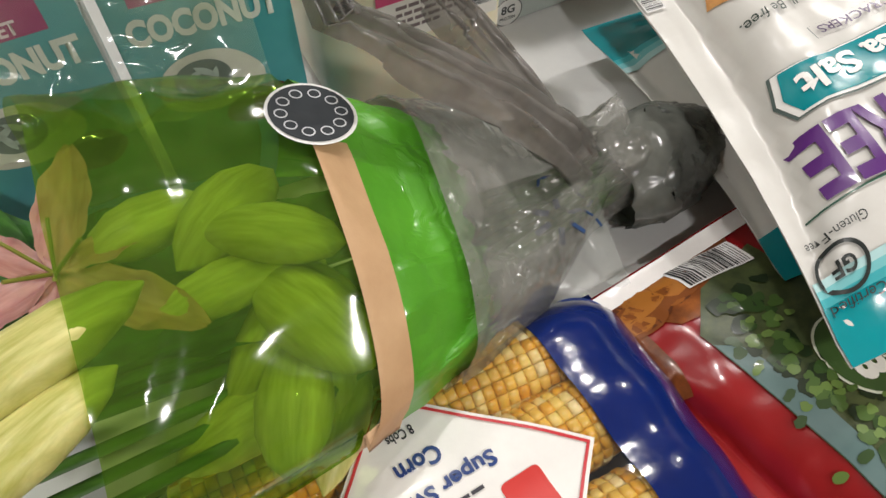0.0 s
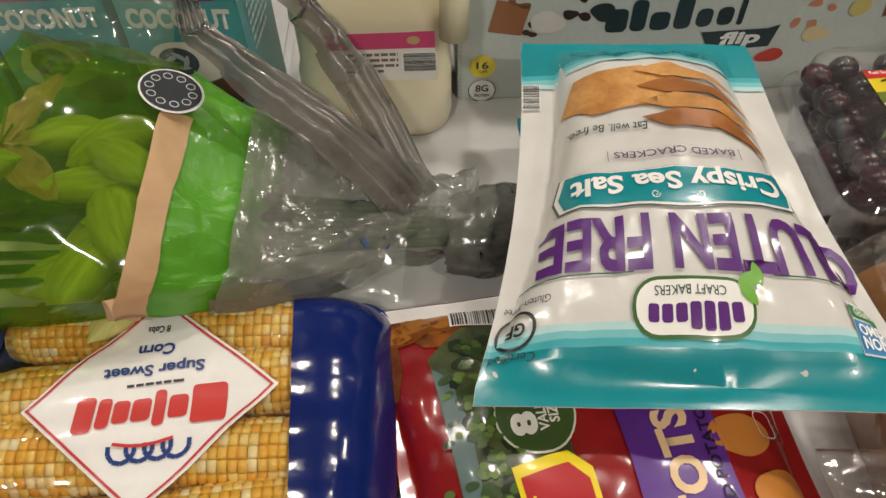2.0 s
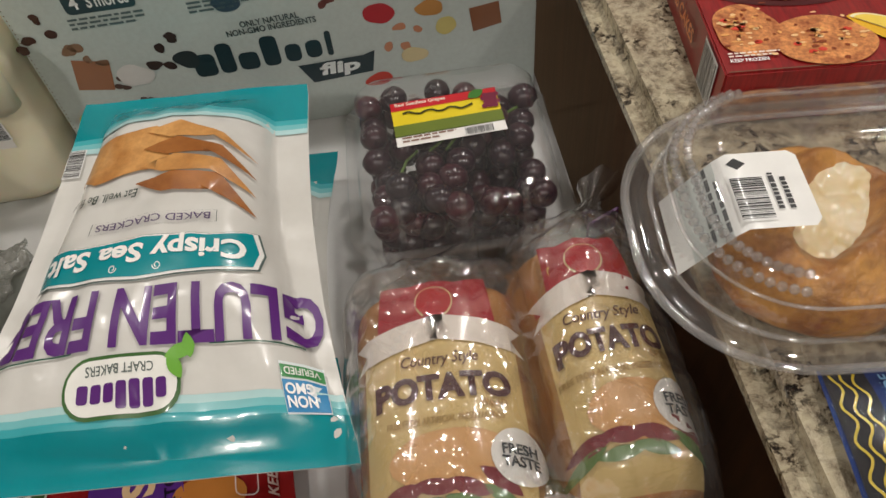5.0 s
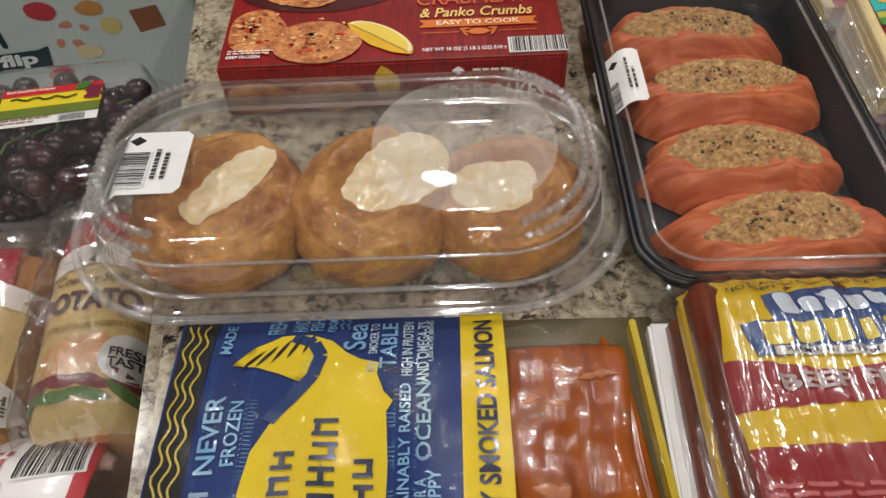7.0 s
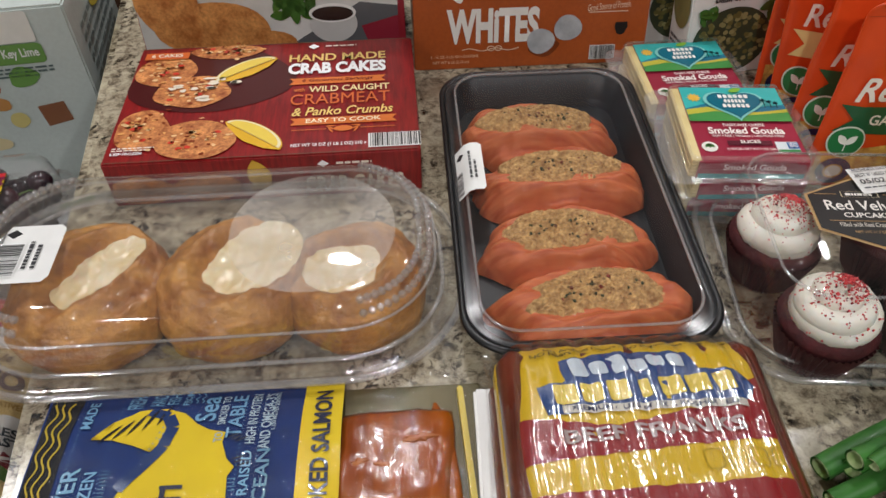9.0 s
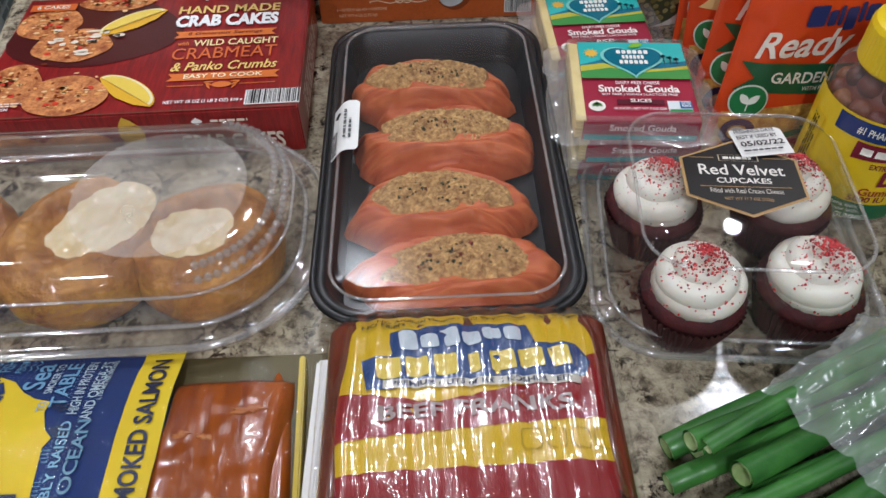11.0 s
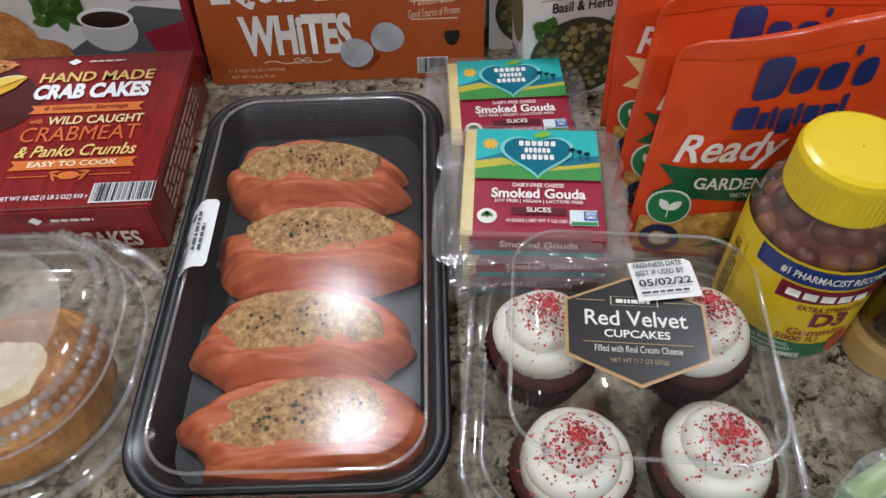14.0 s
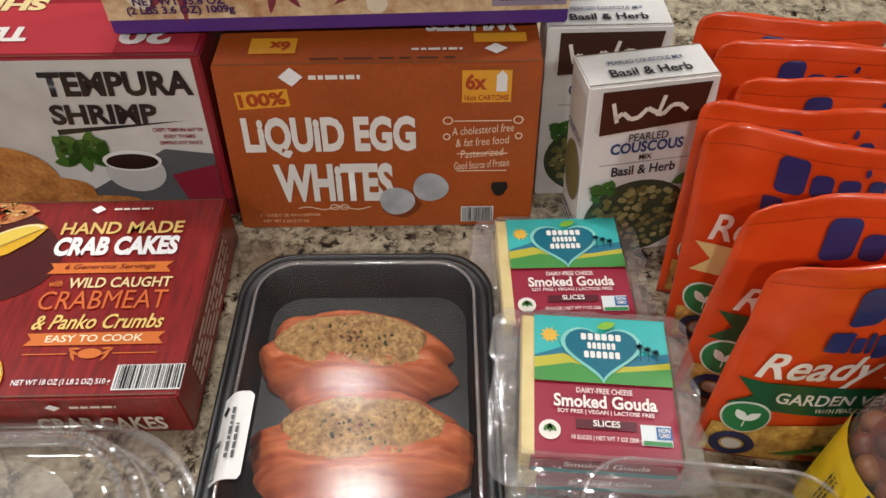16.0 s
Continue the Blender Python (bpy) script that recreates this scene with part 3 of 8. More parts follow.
lines(crab, F["right"], (0, 0), 0.12, 0.03, 5, "#d8b8a8", 2, seed=5)

# tempura shrimp box, standing behind
GREYP = mat("photo backdrop print", "#dcdcd8", 0.4, "#b8b8b4", 6, 0.2, 0.03, coat=0.25)
temp, F = carton("tempura_shrimp_box", 0.27, 0.12, 0.148, (0.944, 0.566, 0), 0, "#8e1f2b", "red and grey frozen tempura shrimp box standing on the granite", "box", shear=(0, 0.02))
S = F["front"]
shape(temp, S, rect(0.262, 0.146, -0.003, 0), "", 1, "photo_ground", material=GREYP)
words(temp, S, "TEMPURA", (0.068, 0.0535), 0.114, 0.021, "#15151a", 3, bold=0.04, shear=0.05)
words(temp, S, "SHRIMP", (0.051, 0.0275), 0.083, 0.018, "#15151a", 3, bold=0.04, shear=0.05)
shape(temp, S, [(0.01, 0.014), (0.115, 0.021), (0.01, 0.009)], "#15151a", 2, "brush_stroke")
shape(temp, S, [(-0.05, -0.075), (0.128, -0.075), (0.128, -0.01), (0.09, -0.005), (0.02, -0.045)], "#5c5f62", 2, "slate_picture")
shape(temp, S, [(0.09, -0.03), (0.128, -0.02), (0.128, -0.06), (0.1, -0.06)], "#8e2738", 3, "napkin_picture")
for k, (x, y, w, h) in enumerate([(-0.06, -0.03, 0.12, 0.06), (-0.02, -0.05, 0.09, 0.04), (-0.1, 0.0, 0.07, 0.08), (0.02, -0.06, 0.08, 0.025)]):
    shape(temp, S, blob(w, h, x, y, 60 + k, 0.12), "", 3 + k, "fried_shrimp_picture", material=FRIED)
shape(temp, S, [leaf(0.02, 0.01, 0.008 + 0.008 * (k % 5), -0.016 + 0.008 * (k // 5) + 0.004 * (k % 2), 47 * k) for k in range(15)], "#3d6b25", 4, "parsley_picture")
shape(temp, S, oval(0.049, 0.04, 0.0615, -0.026), "#c9c9c6", 4, "bowl_picture")
shape(temp, S, oval(0.048, 0.02, 0.0615, -0.015), "#efefec", 5, "bowl_rim")
shape(temp, S, oval(0.042, 0.015, 0.0615, -0.0155), "#241612", 6, "dipping_sauce_picture")
for k, b in enumerate(("CRISPY TEMPURA BATTER", "READY TO BAKE", "DIPPING SOY SAUCE")):
    words(temp, S, b, (0.105, 0.013 - 0.006 * k), (0.04, 0.025, 0.034)[k], 0.0035, "#8e2430", 3)
S = F["top"]
shape(temp, S, rect(0.26, 0.07, 0, -0.02), "#b83842", 1, "band")
shape(temp, S, rect(0.17, 0.03, -0.03, 0.04), "#d99a4a", 1, "food_picture")
words(temp, S, "TEMPURA", (-0.06, -0.03), 0.12, 0.02, "#f4efe8", 3, rot=180, bold=0.05)
words(temp, S, "SHRIMP", (-0.05, 0.012), 0.1, 0.018, "#f0d9a0", 3, rot=180, bold=0.05)
words(temp, S, "20", (0.09, -0.035), 0.04, 0.022, "#f4efe8", 3, rot=180, bold=0.05)

# egg white carton box, standing
EGGO = mat("burnt orange card", "#b5571d", 0.45, "#a64f1a", 12, 0.08, 0.06, 260, coat=0.15, fine=0.15)
egg, F = carton("egg_white_box", 0.244, 0.145, 0.145, (1.209, 0.563, 0), 0, EGGO, "burnt orange six-carton liquid egg whites box standing on granite", "box", shear=(0.001, 0.026))
S = F["front"]
words(egg, S, "LiQUiD EGG", (-0.04, 0.0145), 0.134, 0.0365, "#f3efe9", bold=0.045)
words(egg, S, "WHiTES", (-0.04, -0.0275), 0.096, 0.037, "#f3efe9", bold=0.045)
shape(egg, S, rect(0.04, 0.0145), "#efab2c", 2, "badge", 0, (-0.0875, 0.0475), 4)
words(egg, S, "100%", (-0.0875, 0.0475), 0.036, 0.011, "#b5461a", rot=4, bold=0.04)
diamond_mark(egg, S, (-0.064, 0.0655), 0.015)
lines(egg, S, (-0.026, 0.065), 0.05, 0.007, 1, "#f6efe6", seed=9)
shape(egg, S, rect(0.037, 0.026), "#efab2c", 2, "badge", 0, (0.081, 0.056))
words(egg, S, "6x", (0.073, 0.06), 0.016, 0.013, "#b5461a", bold=0.04)
words(egg, S, "16oz CARTONS", (0.081, 0.047), 0.033, 0.0045, "#b5461a")
shape(egg, S, [(-0.004, -0.008), (0.004, -0.008), (0.004, 0.005), (0.0, 0.009), (-0.004, 0.005)], "#f4f2ee", 3, "carton_picture", 0, (0.092, 0.06))
for k, (b, w) in enumerate((("A cholesterol free", 0.048), ("& fat free food", 0.042), ("Pasteurized", 0.034), ("Good Source of Protein", 0.044))):
    words(egg, S, b, (0.079, 0.02 - 0.0105 * k), w, 0.007, "#f5d9bd", rot=4, shear=0.15, bold=0.0)
for sx in (-1, 1):
    shape(egg, S, ring(0.008, 0.007, 0.001, 0.079 + sx * 0.027, 0.028) + ring(0.006, 0.006, 0.001, 0.079 + sx * 0.028, 0.014), "#f5d9bd", 3, "flourish")
shape(egg, S, [rect(0.044, 0.0009, 0.079, 0.0275), rect(0.04, 0.0009, 0.079, -0.0015), rect(0.04, 0.0009, 0.079, -0.0175)], "#f5d9bd", 3, "rule")
EGGSHELL = mat("pale egg print", "#c4c6c9", 0.4, "#9a9da2", 30, 0.2, 0.03)
shape(egg, S, leaf(0.034, 0.022, 0.014, -0.0525, 10), "#7e3a12", 2, "egg_shade")
for x, y, r in ((0.009, -0.046, 30), (0.037, -0.0325, -45)):
    shape(egg, S, [(x + 0.0145 * math.cos(a) * (1 + 0.12 * math.cos(a - radians(r))), y + 0.0135 * math.sin(a)) for a in (2 * math.pi * i / 30 for i in range(30))], "", 4, "egg_picture", material=EGGSHELL)
barcode(egg, S, (0.0765, -0.0605), 0.025, 0.014, seed=5)
words(egg, S, "6 - 16 OZ (1 LB) 454 g CARTONS", (-0.08, -0.0595), 0.05, 0.004, "#e6b48c")
words(egg, S, "NET WT 6 LB (2.72 kg)", (-0.084, -0.0655), 0.038, 0.004, "#e6b48c")
shape(egg, S, stroke([(-0.072 + 0.004 * i, -0.0525 + 0.0015 * math.sin(i * 0.9)) for i in range(16)], 0.0009) + ring(0.008, 0.006, 0.001, -0.042, -0.0515) + ring(0.008, 0.006, 0.001, -0.034, -0.0515), "#f0d2b4", 3, "flourish")
shape(egg, S, [(-0.006, 0.008), (0.006, 0.008), (0.007, 0.003), (0.004, -0.004), (0, -0.006), (-0.004, -0.004), (-0.007, 0.003)], "#20201f", 2, "shield_mark", 0, (0.094, -0.037))
S = F["top"]
shape(egg, S, rect(0.035, 0.02), "#efab2c", 2, "badge", 0, (-0.079, -0.048))
words(egg, S, "6x", (-0.074, -0.049), 0.016, 0.012, "#b5461a", rot=180, bold=0.04)
diamond_mark(egg, S, (0.088, -0.055), 0.014)
lines(egg, S, (0.05, -0.055), 0.05, 0.006, 1, "#f6efe6", seed=9)
lines(egg, S, (0.02, -0.066), 0.14, 0.004, 1, "#3a2010", seed=12)
words(egg, S, "WHITES", (0.07, -0.022), 0.07, 0.02, "#f3efe9", rot=180, bold=0.045)
shape(egg, S, rect(0.04, 0.012, 0.092, -0.04), "#efab2c", 2, "badge")
lines(egg, F["right"], (0, 0.02), 0.1, 0.05, 6, "#e6b48c", 2, seed=6)
shape(egg, F["right"], rect(0.1, 0.03, 0, -0.04), "#934414", 1, "panel")

# pizza box standing on the two boxes behind
pz, F = carton("pizza_box", 0.34, 0.05, 0.26, (1.182, 0.577, 0.153), 1.5, "#56308a", "purple-edged frozen pizza box standing upright on other boxes", "box")
S = F["front"]
PIZZA = mat("pizza photo print", "#e6d3ac", 0.4, "#b98a58", 55, 0.4, 0.05, 220, coat=0.3)
shape(pz, S, rect(0.34, 0.248, 0, 0.006), "", 1, "pizza_picture", material=PIZZA)
rg = random.Random(4)
shape(pz, S, [leaf(rg.uniform(0.02, 0.05), 0.006, rg.uniform(-0.15, 0.1), rg.uniform(-0.11, 0.1), rg.uniform(0, 180)) for _ in range(46)], "#8c3a4a", 2, "onion_picture")
shape(pz, S, [blob(rg.uniform(0.01, 0.022), rg.uniform(0.008, 0.016), rg.uniform(-0.15, 0.1), rg.uniform(-0.11, 0.1), j) for j in range(40)], "#f4ead2", 3, "cheese_picture")
shape(pz, S, rect(0.055, 0.24, 0.14, 0.006), "#9a8fa8", 2, "panel")
words(pz, S, "KEEP FROZEN\nCook Thoroughly", (0.14, -0.105), 0.045, 0.012, "#2c1c46", 3)
words(pz, S, "NET WT 35.6 OZ\n(2 LBS 3.6 OZ) 1009g", (-0.115, -0.107), 0.078, 0.015, "#3d2466", 4, bold=0.03)

# two couscous boxes
def couscous(at, rz):
    th, F = carton("couscous_box", 0.096, 0.04, 0.152, at, rz, "#e9e8e4", "white pearled couscous box with brown label and bowl photo", "box", (0, 0.024), group="couscous boxes")
    S = F["front"]
    shape(th, S, [(-0.036, 0.071), (0.044, 0.071), (0.04, 0.041), (-0.036, 0.036), (-0.042, 0.043)], "#ded8cf", 1, "label_edge")
    shape(th, S, [(-0.038, 0.073), (0.042, 0.073), (0.038, 0.043), (-0.038, 0.038)], "#43261c", 2, "name_panel")
    shape(th, S, stroke([(-0.028 + 0.006 * i, 0.051 + 0.004 * math.sin(i * 1.9) + 0.0006 * i) for i in range(10)], 0.0035), "#f0e8dc", 3, "logo_mark")
    shape(th, S, stroke([(-0.03, 0.064), (-0.026, 0.048)], 0.003) + stroke([(0.008, 0.066), (0.004, 0.05)], 0.003), "#f0e8dc", 3, "logo_mark")
    words(th, S, "PEARLED", (0.0, 0.034), 0.03, 0.0065, "#2c2c30", bold=0.01)
    words(th, S, "COUSCOUS", (0.0, 0.0255), 0.056, 0.0095, "#31487a", bold=0.035)
    words(th, S, "MIX", (0.0, 0.0165), 0.01, 0.0045, "#2c2c30")
    shape(th, S, rect(0.07, 0.0006, 0, 0.012), "#7c7c7c", 2, "rule")
    words(th, S, "Basil & Herb", (0.0, 0.0055), 0.05, 0.0085, "#26262a", bold=0.02)
    shape(th, S, oval(0.086, 0.07, 0.0, -0.04), "#3f4a35", 2, "bowl_picture")
    rg = random.Random(7)
    grains = []
    while len(grains) < 120:
        x, y = rg.uniform(-0.038, 0.038), rg.uniform(-0.07, -0.01)
        if (x / 0.038) ** 2 + ((y + 0.04) / 0.029) ** 2 < 1:
            grains.append(oval(0.006, 0.005, x, y, 8))
    for k, c in enumerate(("#8f8a58", "#a8a26c", "#77713f")):
        shape(th, S, grains[k::3], c, 3 + k, "grain_picture")
    shape(th, S, [leaf(0.012, 0.006, -0.036 + 0.006 * (k % 3), -0.006 - 0.005 * (k // 3), 50 * k) for k in range(7)], "#3e6a2a", 6, "herb_picture")
    shape(th, S, [leaf(0.022, 0.01, 0.034 + 0.004 * k, -0.006 - 0.006 * k, 20 + 60 * k) for k in range(3)], "#4b7434", 6, "herb_picture")
    words(th, F["top"], "Basil & Herb", (0.0, -0.008), 0.06, 0.009, "#26262a")
    words(th, F["top"], "PEARLED COUSCOUS MIX", (0.0, 0.004), 0.056, 0.0045, "#3c4a70", bold=0.01)
    S = F["left"]
    shape(th, S, rect(0.03, 0.045, 0, 0.045), "#d9d2c6", 1, "panel")
    words(th, S, "COUSCOUS", (0, 0.03), 0.03, 0.006, "#31487a")
    shape(th, S, oval(0.034, 0.05, 0.0, -0.005), "#7f7a4c", 2, "grain_picture")
    lines(th, S, (0, -0.055), 0.03, 0.03, 5, "#55555a", 2, seed=2)
    return th


couscous((1.407, 0.479, 0), 9)
couscous((1.386, 0.548, 0), 1)


# ---- clear and black trays ----
def ring_at(w, d, r, z, n=16, x=0.0, y=0.0, step=0.006, rib=0.0, k=90):
    pts = rrect(w, d, r, n, x, y)
    out = []
    for i, (px, py) in enumerate(pts):
        l = math.hypot(px - x, py - y) or 1
        q = rib * (1 if i % 2 else -1)
        out.append((px + (px - x) / l * q, py + (py - y) / l * q, z))
    return out


def rim(parent, w, d, r, z, c=0.0022, n=20, name="rim"):
    """A rolled clear edge round a tray, its highlight put in as whitish haze."""
    rings = [ring_at(w + 2 * c * math.cos(a), d + 2 * c * math.cos(a), r + c * math.cos(a), z + c * math.sin(a), n) for a in (math.pi * k / 4 for k in range(9))]
    return part(name, loft(rings), RIM, parent, "rolled clear edge", smooth=True)


def sticker(parent, surf, pts, layer=2, step=0.01, name="label"):
    return shape(parent, surf, pts, "#f1f1ee", layer, name, step)


# pastry box with three cheese danishes
dan = thing("pastry_container", (0.926, 0.193, 0.0035), 0.3, "clear plastic clamshell with bubbled corners holding three pastries", "container")
DW, DD = 0.366, 0.2
part("base_tray", loft([ring_at(DW - 0.05, DD - 0.05, 0.061, 0.001, 24), ring_at(DW - 0.045, DD - 0.045, 0.063, 0.004, 24), ring_at(DW - 0.025, DD - 0.025, 0.073, 0.014, 24), ring_at(DW, DD, 0.085, 0.0155, 24), ring_at(DW + 0.004, DD + 0.004, 0.087, 0.013, 24)], cap0=True), CLEAR, dan, smooth=True)
lid_r = [(DW + 0.004, DD + 0.004, 0.107, 0.0145, 0), (DW + 0.003, DD + 0.003, 0.107, 0.018, 0), (DW - 0.02, DD - 0.02, 0.097, 0.019, 0), (DW - 0.028, DD - 0.028, 0.093, 0.022, 0), (DW - 0.032, DD - 0.032, 0.082, 0.03, 0.001), (DW - 0.042, DD - 0.042, 0.078, 0.05, 0.001), (DW - 0.048, DD - 0.048, 0.075, 0.056, 0.0), (DW - 0.064, DD - 0.064, 0.077, 0.0615, 0.0), (DW - 0.078, DD - 0.078, 0.07, 0.063, 0)]
part("lid", loft([ring_at(a, b, min(c, b / 2 - 0.012), z, 40, rib=q) for a, b, c, z, q in lid_r], cap1=True), CLEAR, dan, "clear domed lid", smooth=True)
bub = bmesh.new()
for w, d, r, z in ((DW - 0.044, DD - 0.044, 0.065, 0.0535), (DW - 0.058, DD - 0.058, 0.058, 0.0595)):
    for x, y in dense(rrect(w, d, r, 18), 0.0068):
        if abs(x) < w / 2 - r * 0.8:
            continue
        bmesh.ops.create_uvsphere(bub, u_segments=8, v_segments=6, radius=0.0031, matrix=Matrix.Translation((x, y, z)))
bo = part("bubble_edge", bub, BUBBLE, dan, "rows of clear moulded bubbles", smooth=True)
bo["kind"] = "stuff"
rim(dan, DW + 0.004, DD + 0.004, 0.087, 0.016, 0.003, 24)
rim(dan, DW - 0.026, DD - 0.026, 0.073, 0.0205, 0.0018, 24)
rim(dan, DW - 0.036, DD - 0.036, 0.069, 0.045, 0.0012, 24)
# whitish round patch just above the right part of the lid
pale_film = film("whitish lid patch", haze=0.24, hazecol="#e9e2da", gain=0.05, rough=0.3)
part("condensation", loft([ring_at(0.118, 0.118, 0.056, 0.0636, 24, 0.078, -0.004), ring_at(0.002, 0.002, 0.001, 0.0638, 24, 0.078, -0.004)]), pale_film, dan, "whitish round patch of the lid")


def dan_top(x, y, off):
    """The lid's top, and the slope of its left shoulder."""
    e = max(0.0, -0.138 - x)
    return Vector((x if e == 0 else -0.138 - e * 0.6, y, 0.0642 - e * 0.8 + off))


sticker(dan, dan_top, [(-0.187, -0.042), (-0.101, -0.042), (-0.097, -0.037), (-0.097, 0.009), (-0.101, 0.013), (-0.187, 0.013)], 1, 0.008, "price_label")
shape(dan, dan_top, rect(0.028, 0.054, -0.16, -0.0145), "#cdd3d0", 2, "security_print", 0.008)
barcode(dan, dan_top, (-0.13, -0.021), 0.03, 0.018, 3, 90, 0.006, 3)
diamond_mark(dan, dan_top, (-0.132, 0.005), 0.009, "#1b1b1d", 3)
lines(dan, dan_top, (-0.113, -0.017), 0.026, 0.012, 2, "#3a3a3d", 3, 90, 0.006, 4)
lines(dan, dan_top, (-0.153, -0.013), 0.05, 0.016, 3, "#55585a", 3, 90, 0.006, 6)
PASTRY = mat("golden glazed pastry", "#d29a4a", 0.4, "#8c4c18", 30, 0.35, 0.9, 210, coat=0.22, fine=0.3)
CREAM = mat("cream cheese filling", "#f2e8d0", 0.34, "#dec48a", 30, 0.1, 0.15, 60, coat=0.45, sss=0.2)


def danish(at, r, h, crater, seed):
    """A round domed pastry; crater is its cream hollow: middle, half sizes, turn."""
    th = thing("cheese_danish", at, 0, "golden baked danish with a pale cream cheese centre", "pastry", "danishes in the clear box")
    cx, cy, ca, cb, turn = crater
    co, si = math.cos(radians(turn)), math.sin(radians(turn))

    def hollow(x, y):
        u, v = (x - cx) * co + (y - cy) * si, -(x - cx) * si + (y - cy) * co
        return math.hypot(u / ca, v / cb) * (1 + 0.22 * wrinkle(u, v, 40, seed))

    prof = [(0.9, 0.0), (0.97, 0.1), (1.0, 0.25), (0.995, 0.42), (0.97, 0.58), (0.92, 0.72)] + [(0.92 * (1 - k / 40), None) for k in range(1, 40)] + [(0.004, None)]
    rings = []
    for q, zz in prof:
        pts = []
        for j in range(120):
            a = 2 * math.pi * j / 120
            x, y = math.cos(a), math.sin(a)
            w = 1.02 + 0.17 * wrinkle(x, y, 1.2, seed) + 0.035 * wrinkle(x * 3, y * 3, 1.0, seed)
            x, y = 0.93 * r * q * x * w, r * q * y * w
            z = h * zz if zz is not None else h * (0.72 + 0.28 * (1 - (q / 0.92) ** 2.2))
            if zz is None:
                m = hollow(x, y)
                z += h * (0.1 * math.exp(-((m - 1.25) / 0.3) ** 2) - 0.32 / (1 + math.exp((m - 0.98) * 8)))
                z += 0.0011 * math.sin(math.hypot(x - cx, y - cy) * 560 + 2.2 * a + 4 * wrinkle(x, y, 30, seed)) * max(0, min(1, m - 1.1))
            z += (wrinkle(x, y, 34, seed) * 0.004 + wrinkle(x, y, 110, seed) * 0.0022 + wrinkle(x, y, 260, seed) * 0.0009) * min(1, z * 60)
            lam = 0.0011 * math.sin(z * 1300 + 2.5 * a + 5 * wrinkle(x, y, 20, seed)) if zz else 0
            pts.append((x * (1 + lam / r), y * (1 + lam / r), max(0.0, z)))
        rings.append(pts)
    part("crust", loft(rings, cap0=True), PASTRY, th, smooth=True)
    cm = bmesh.new()
    bmesh.ops.create_grid(cm, x_segments=40, y_segments=40, size=1)
    for v in cm.verts:
        x, y = v.co.x, v.co.y
        k = max(abs(x), abs(y)) / (math.hypot(x, y) or 1)
        u, t = x * k * ca * 1.12, y * k * cb * 1.12
        x, y = cx + u * co - t * si, cy + u * si + t * co
        v.co = (x, y, h * 0.765 - 0.0012 * math.hypot(u / ca, t / cb) ** 2 + wrinkle(x, y, 45, seed) * 0.007 + wrinkle(x, y, 120, seed) * 0.0024)
    part("cream_filling", cm, CREAM, th, smooth=True)
    return th


danish((0.842, 0.172, 0.008), 0.0615, 0.051, (0.006, 0.003, 0.04, 0.021, 58), 1.0)
danish((0.944, 0.172, 0.008), 0.0575, 0.05, (0.011, 0.009, 0.041, 0.03, 50), 2.3)
danish((1.032, 0.17, 0.008), 0.054, 0.047, (-0.008, 0.002, 0.031, 0.027, 20), 3.7)

# stuffed salmon in a black tray under clear film
BLACKP = mat("black tray plastic", "#121315", 0.38, "#0c0d0f", 20, 0.2, 0.05, 200)
sal = thing("salmon_tray", (1.199, 0.2615, 0), -0.4, "black plastic tray with clear lid over four stuffed salmon fillets", "tray")
SW, SD = 0.175, 0.326
part("tray", loft([ring_at(SW - 0.032, SD - 0.032, 0.02, 0.001), ring_at(SW - 0.028, SD - 0.028, 0.024, 0.004), ring_at(SW - 0.012, SD - 0.012, 0.03, 0.034), ring_at(SW - 0.006, SD - 0.006, 0.032, 0.036), ring_at(SW, SD, 0.035, 0.036), ring_at(SW + 0.002, SD + 0.002, 0.036, 0.033),
                   ring_at(SW, SD, 0.035, 0.031), ring_at(SW - 0.01, SD - 0.01, 0.03, 0.0325), ring_at(SW - 0.03, SD - 0.03, 0.024, 0.002)], cap0=True), BLACKP, sal, smooth=True)
part("tray_floor", loft([ring_at(SW - 0.028, SD - 0.028, 0.022, 0.005), ring_at(0.002, 0.15, 0.001, 0.0052)], cap1=True), BLACKP, sal)
LIDF = film("clear tray lid", haze=0.012, hazecol="#dfe6ee", gain=0.42, rough=0.16, bump=0.04, bscale=8)
part("lid", loft([ring_at(SW + 0.003, SD + 0.003, 0.037, 0.034), ring_at(SW + 0.002, SD + 0.002, 0.036, 0.038), ring_at(SW - 0.016, SD - 0.016, 0.03, 0.039), ring_at(SW - 0.022, SD - 0.022, 0.027, 0.045), ring_at(SW - 0.03, SD - 0.03, 0.024, 0.0465)], cap1=True), LIDF, sal, "clear lid with light glare", smooth=False)


def sal_top(x, y, off):
    e = max(0.0, -0.075 - x)
    return Vector((x if e == 0 else -0.075 - e * 0.6, y, 0.0475 - e * 0.8 + off))


part("tray_rim", loft([ring_at(SW + 0.006 + 0.005 * math.cos(a), SD + 0.006 + 0.005 * math.cos(a), 0.038, 0.0335 + 0.0028 * math.sin(a), 20) for a in (math.pi * k / 4 for k in range(9))]), BLACKP, sal, "rolled black tray edge", smooth=True)
rim(sal, SW - 0.018, SD - 0.018, 0.029, 0.041, 0.0012)
sticker(sal, sal_top, [(-0.104, -0.018), (-0.065, -0.018), (-0.063, -0.015), (-0.063, 0.038), (-0.066, 0.041), (-0.104, 0.041)], 1, 0.006, "price_label")
barcode(sal, sal_top, (-0.09, -0.003), 0.026, 0.012, 2, 90, 0.006, 7)
diamond_mark(sal, sal_top, (-0.085, 0.03), 0.008, "#1b1b1d", 3)
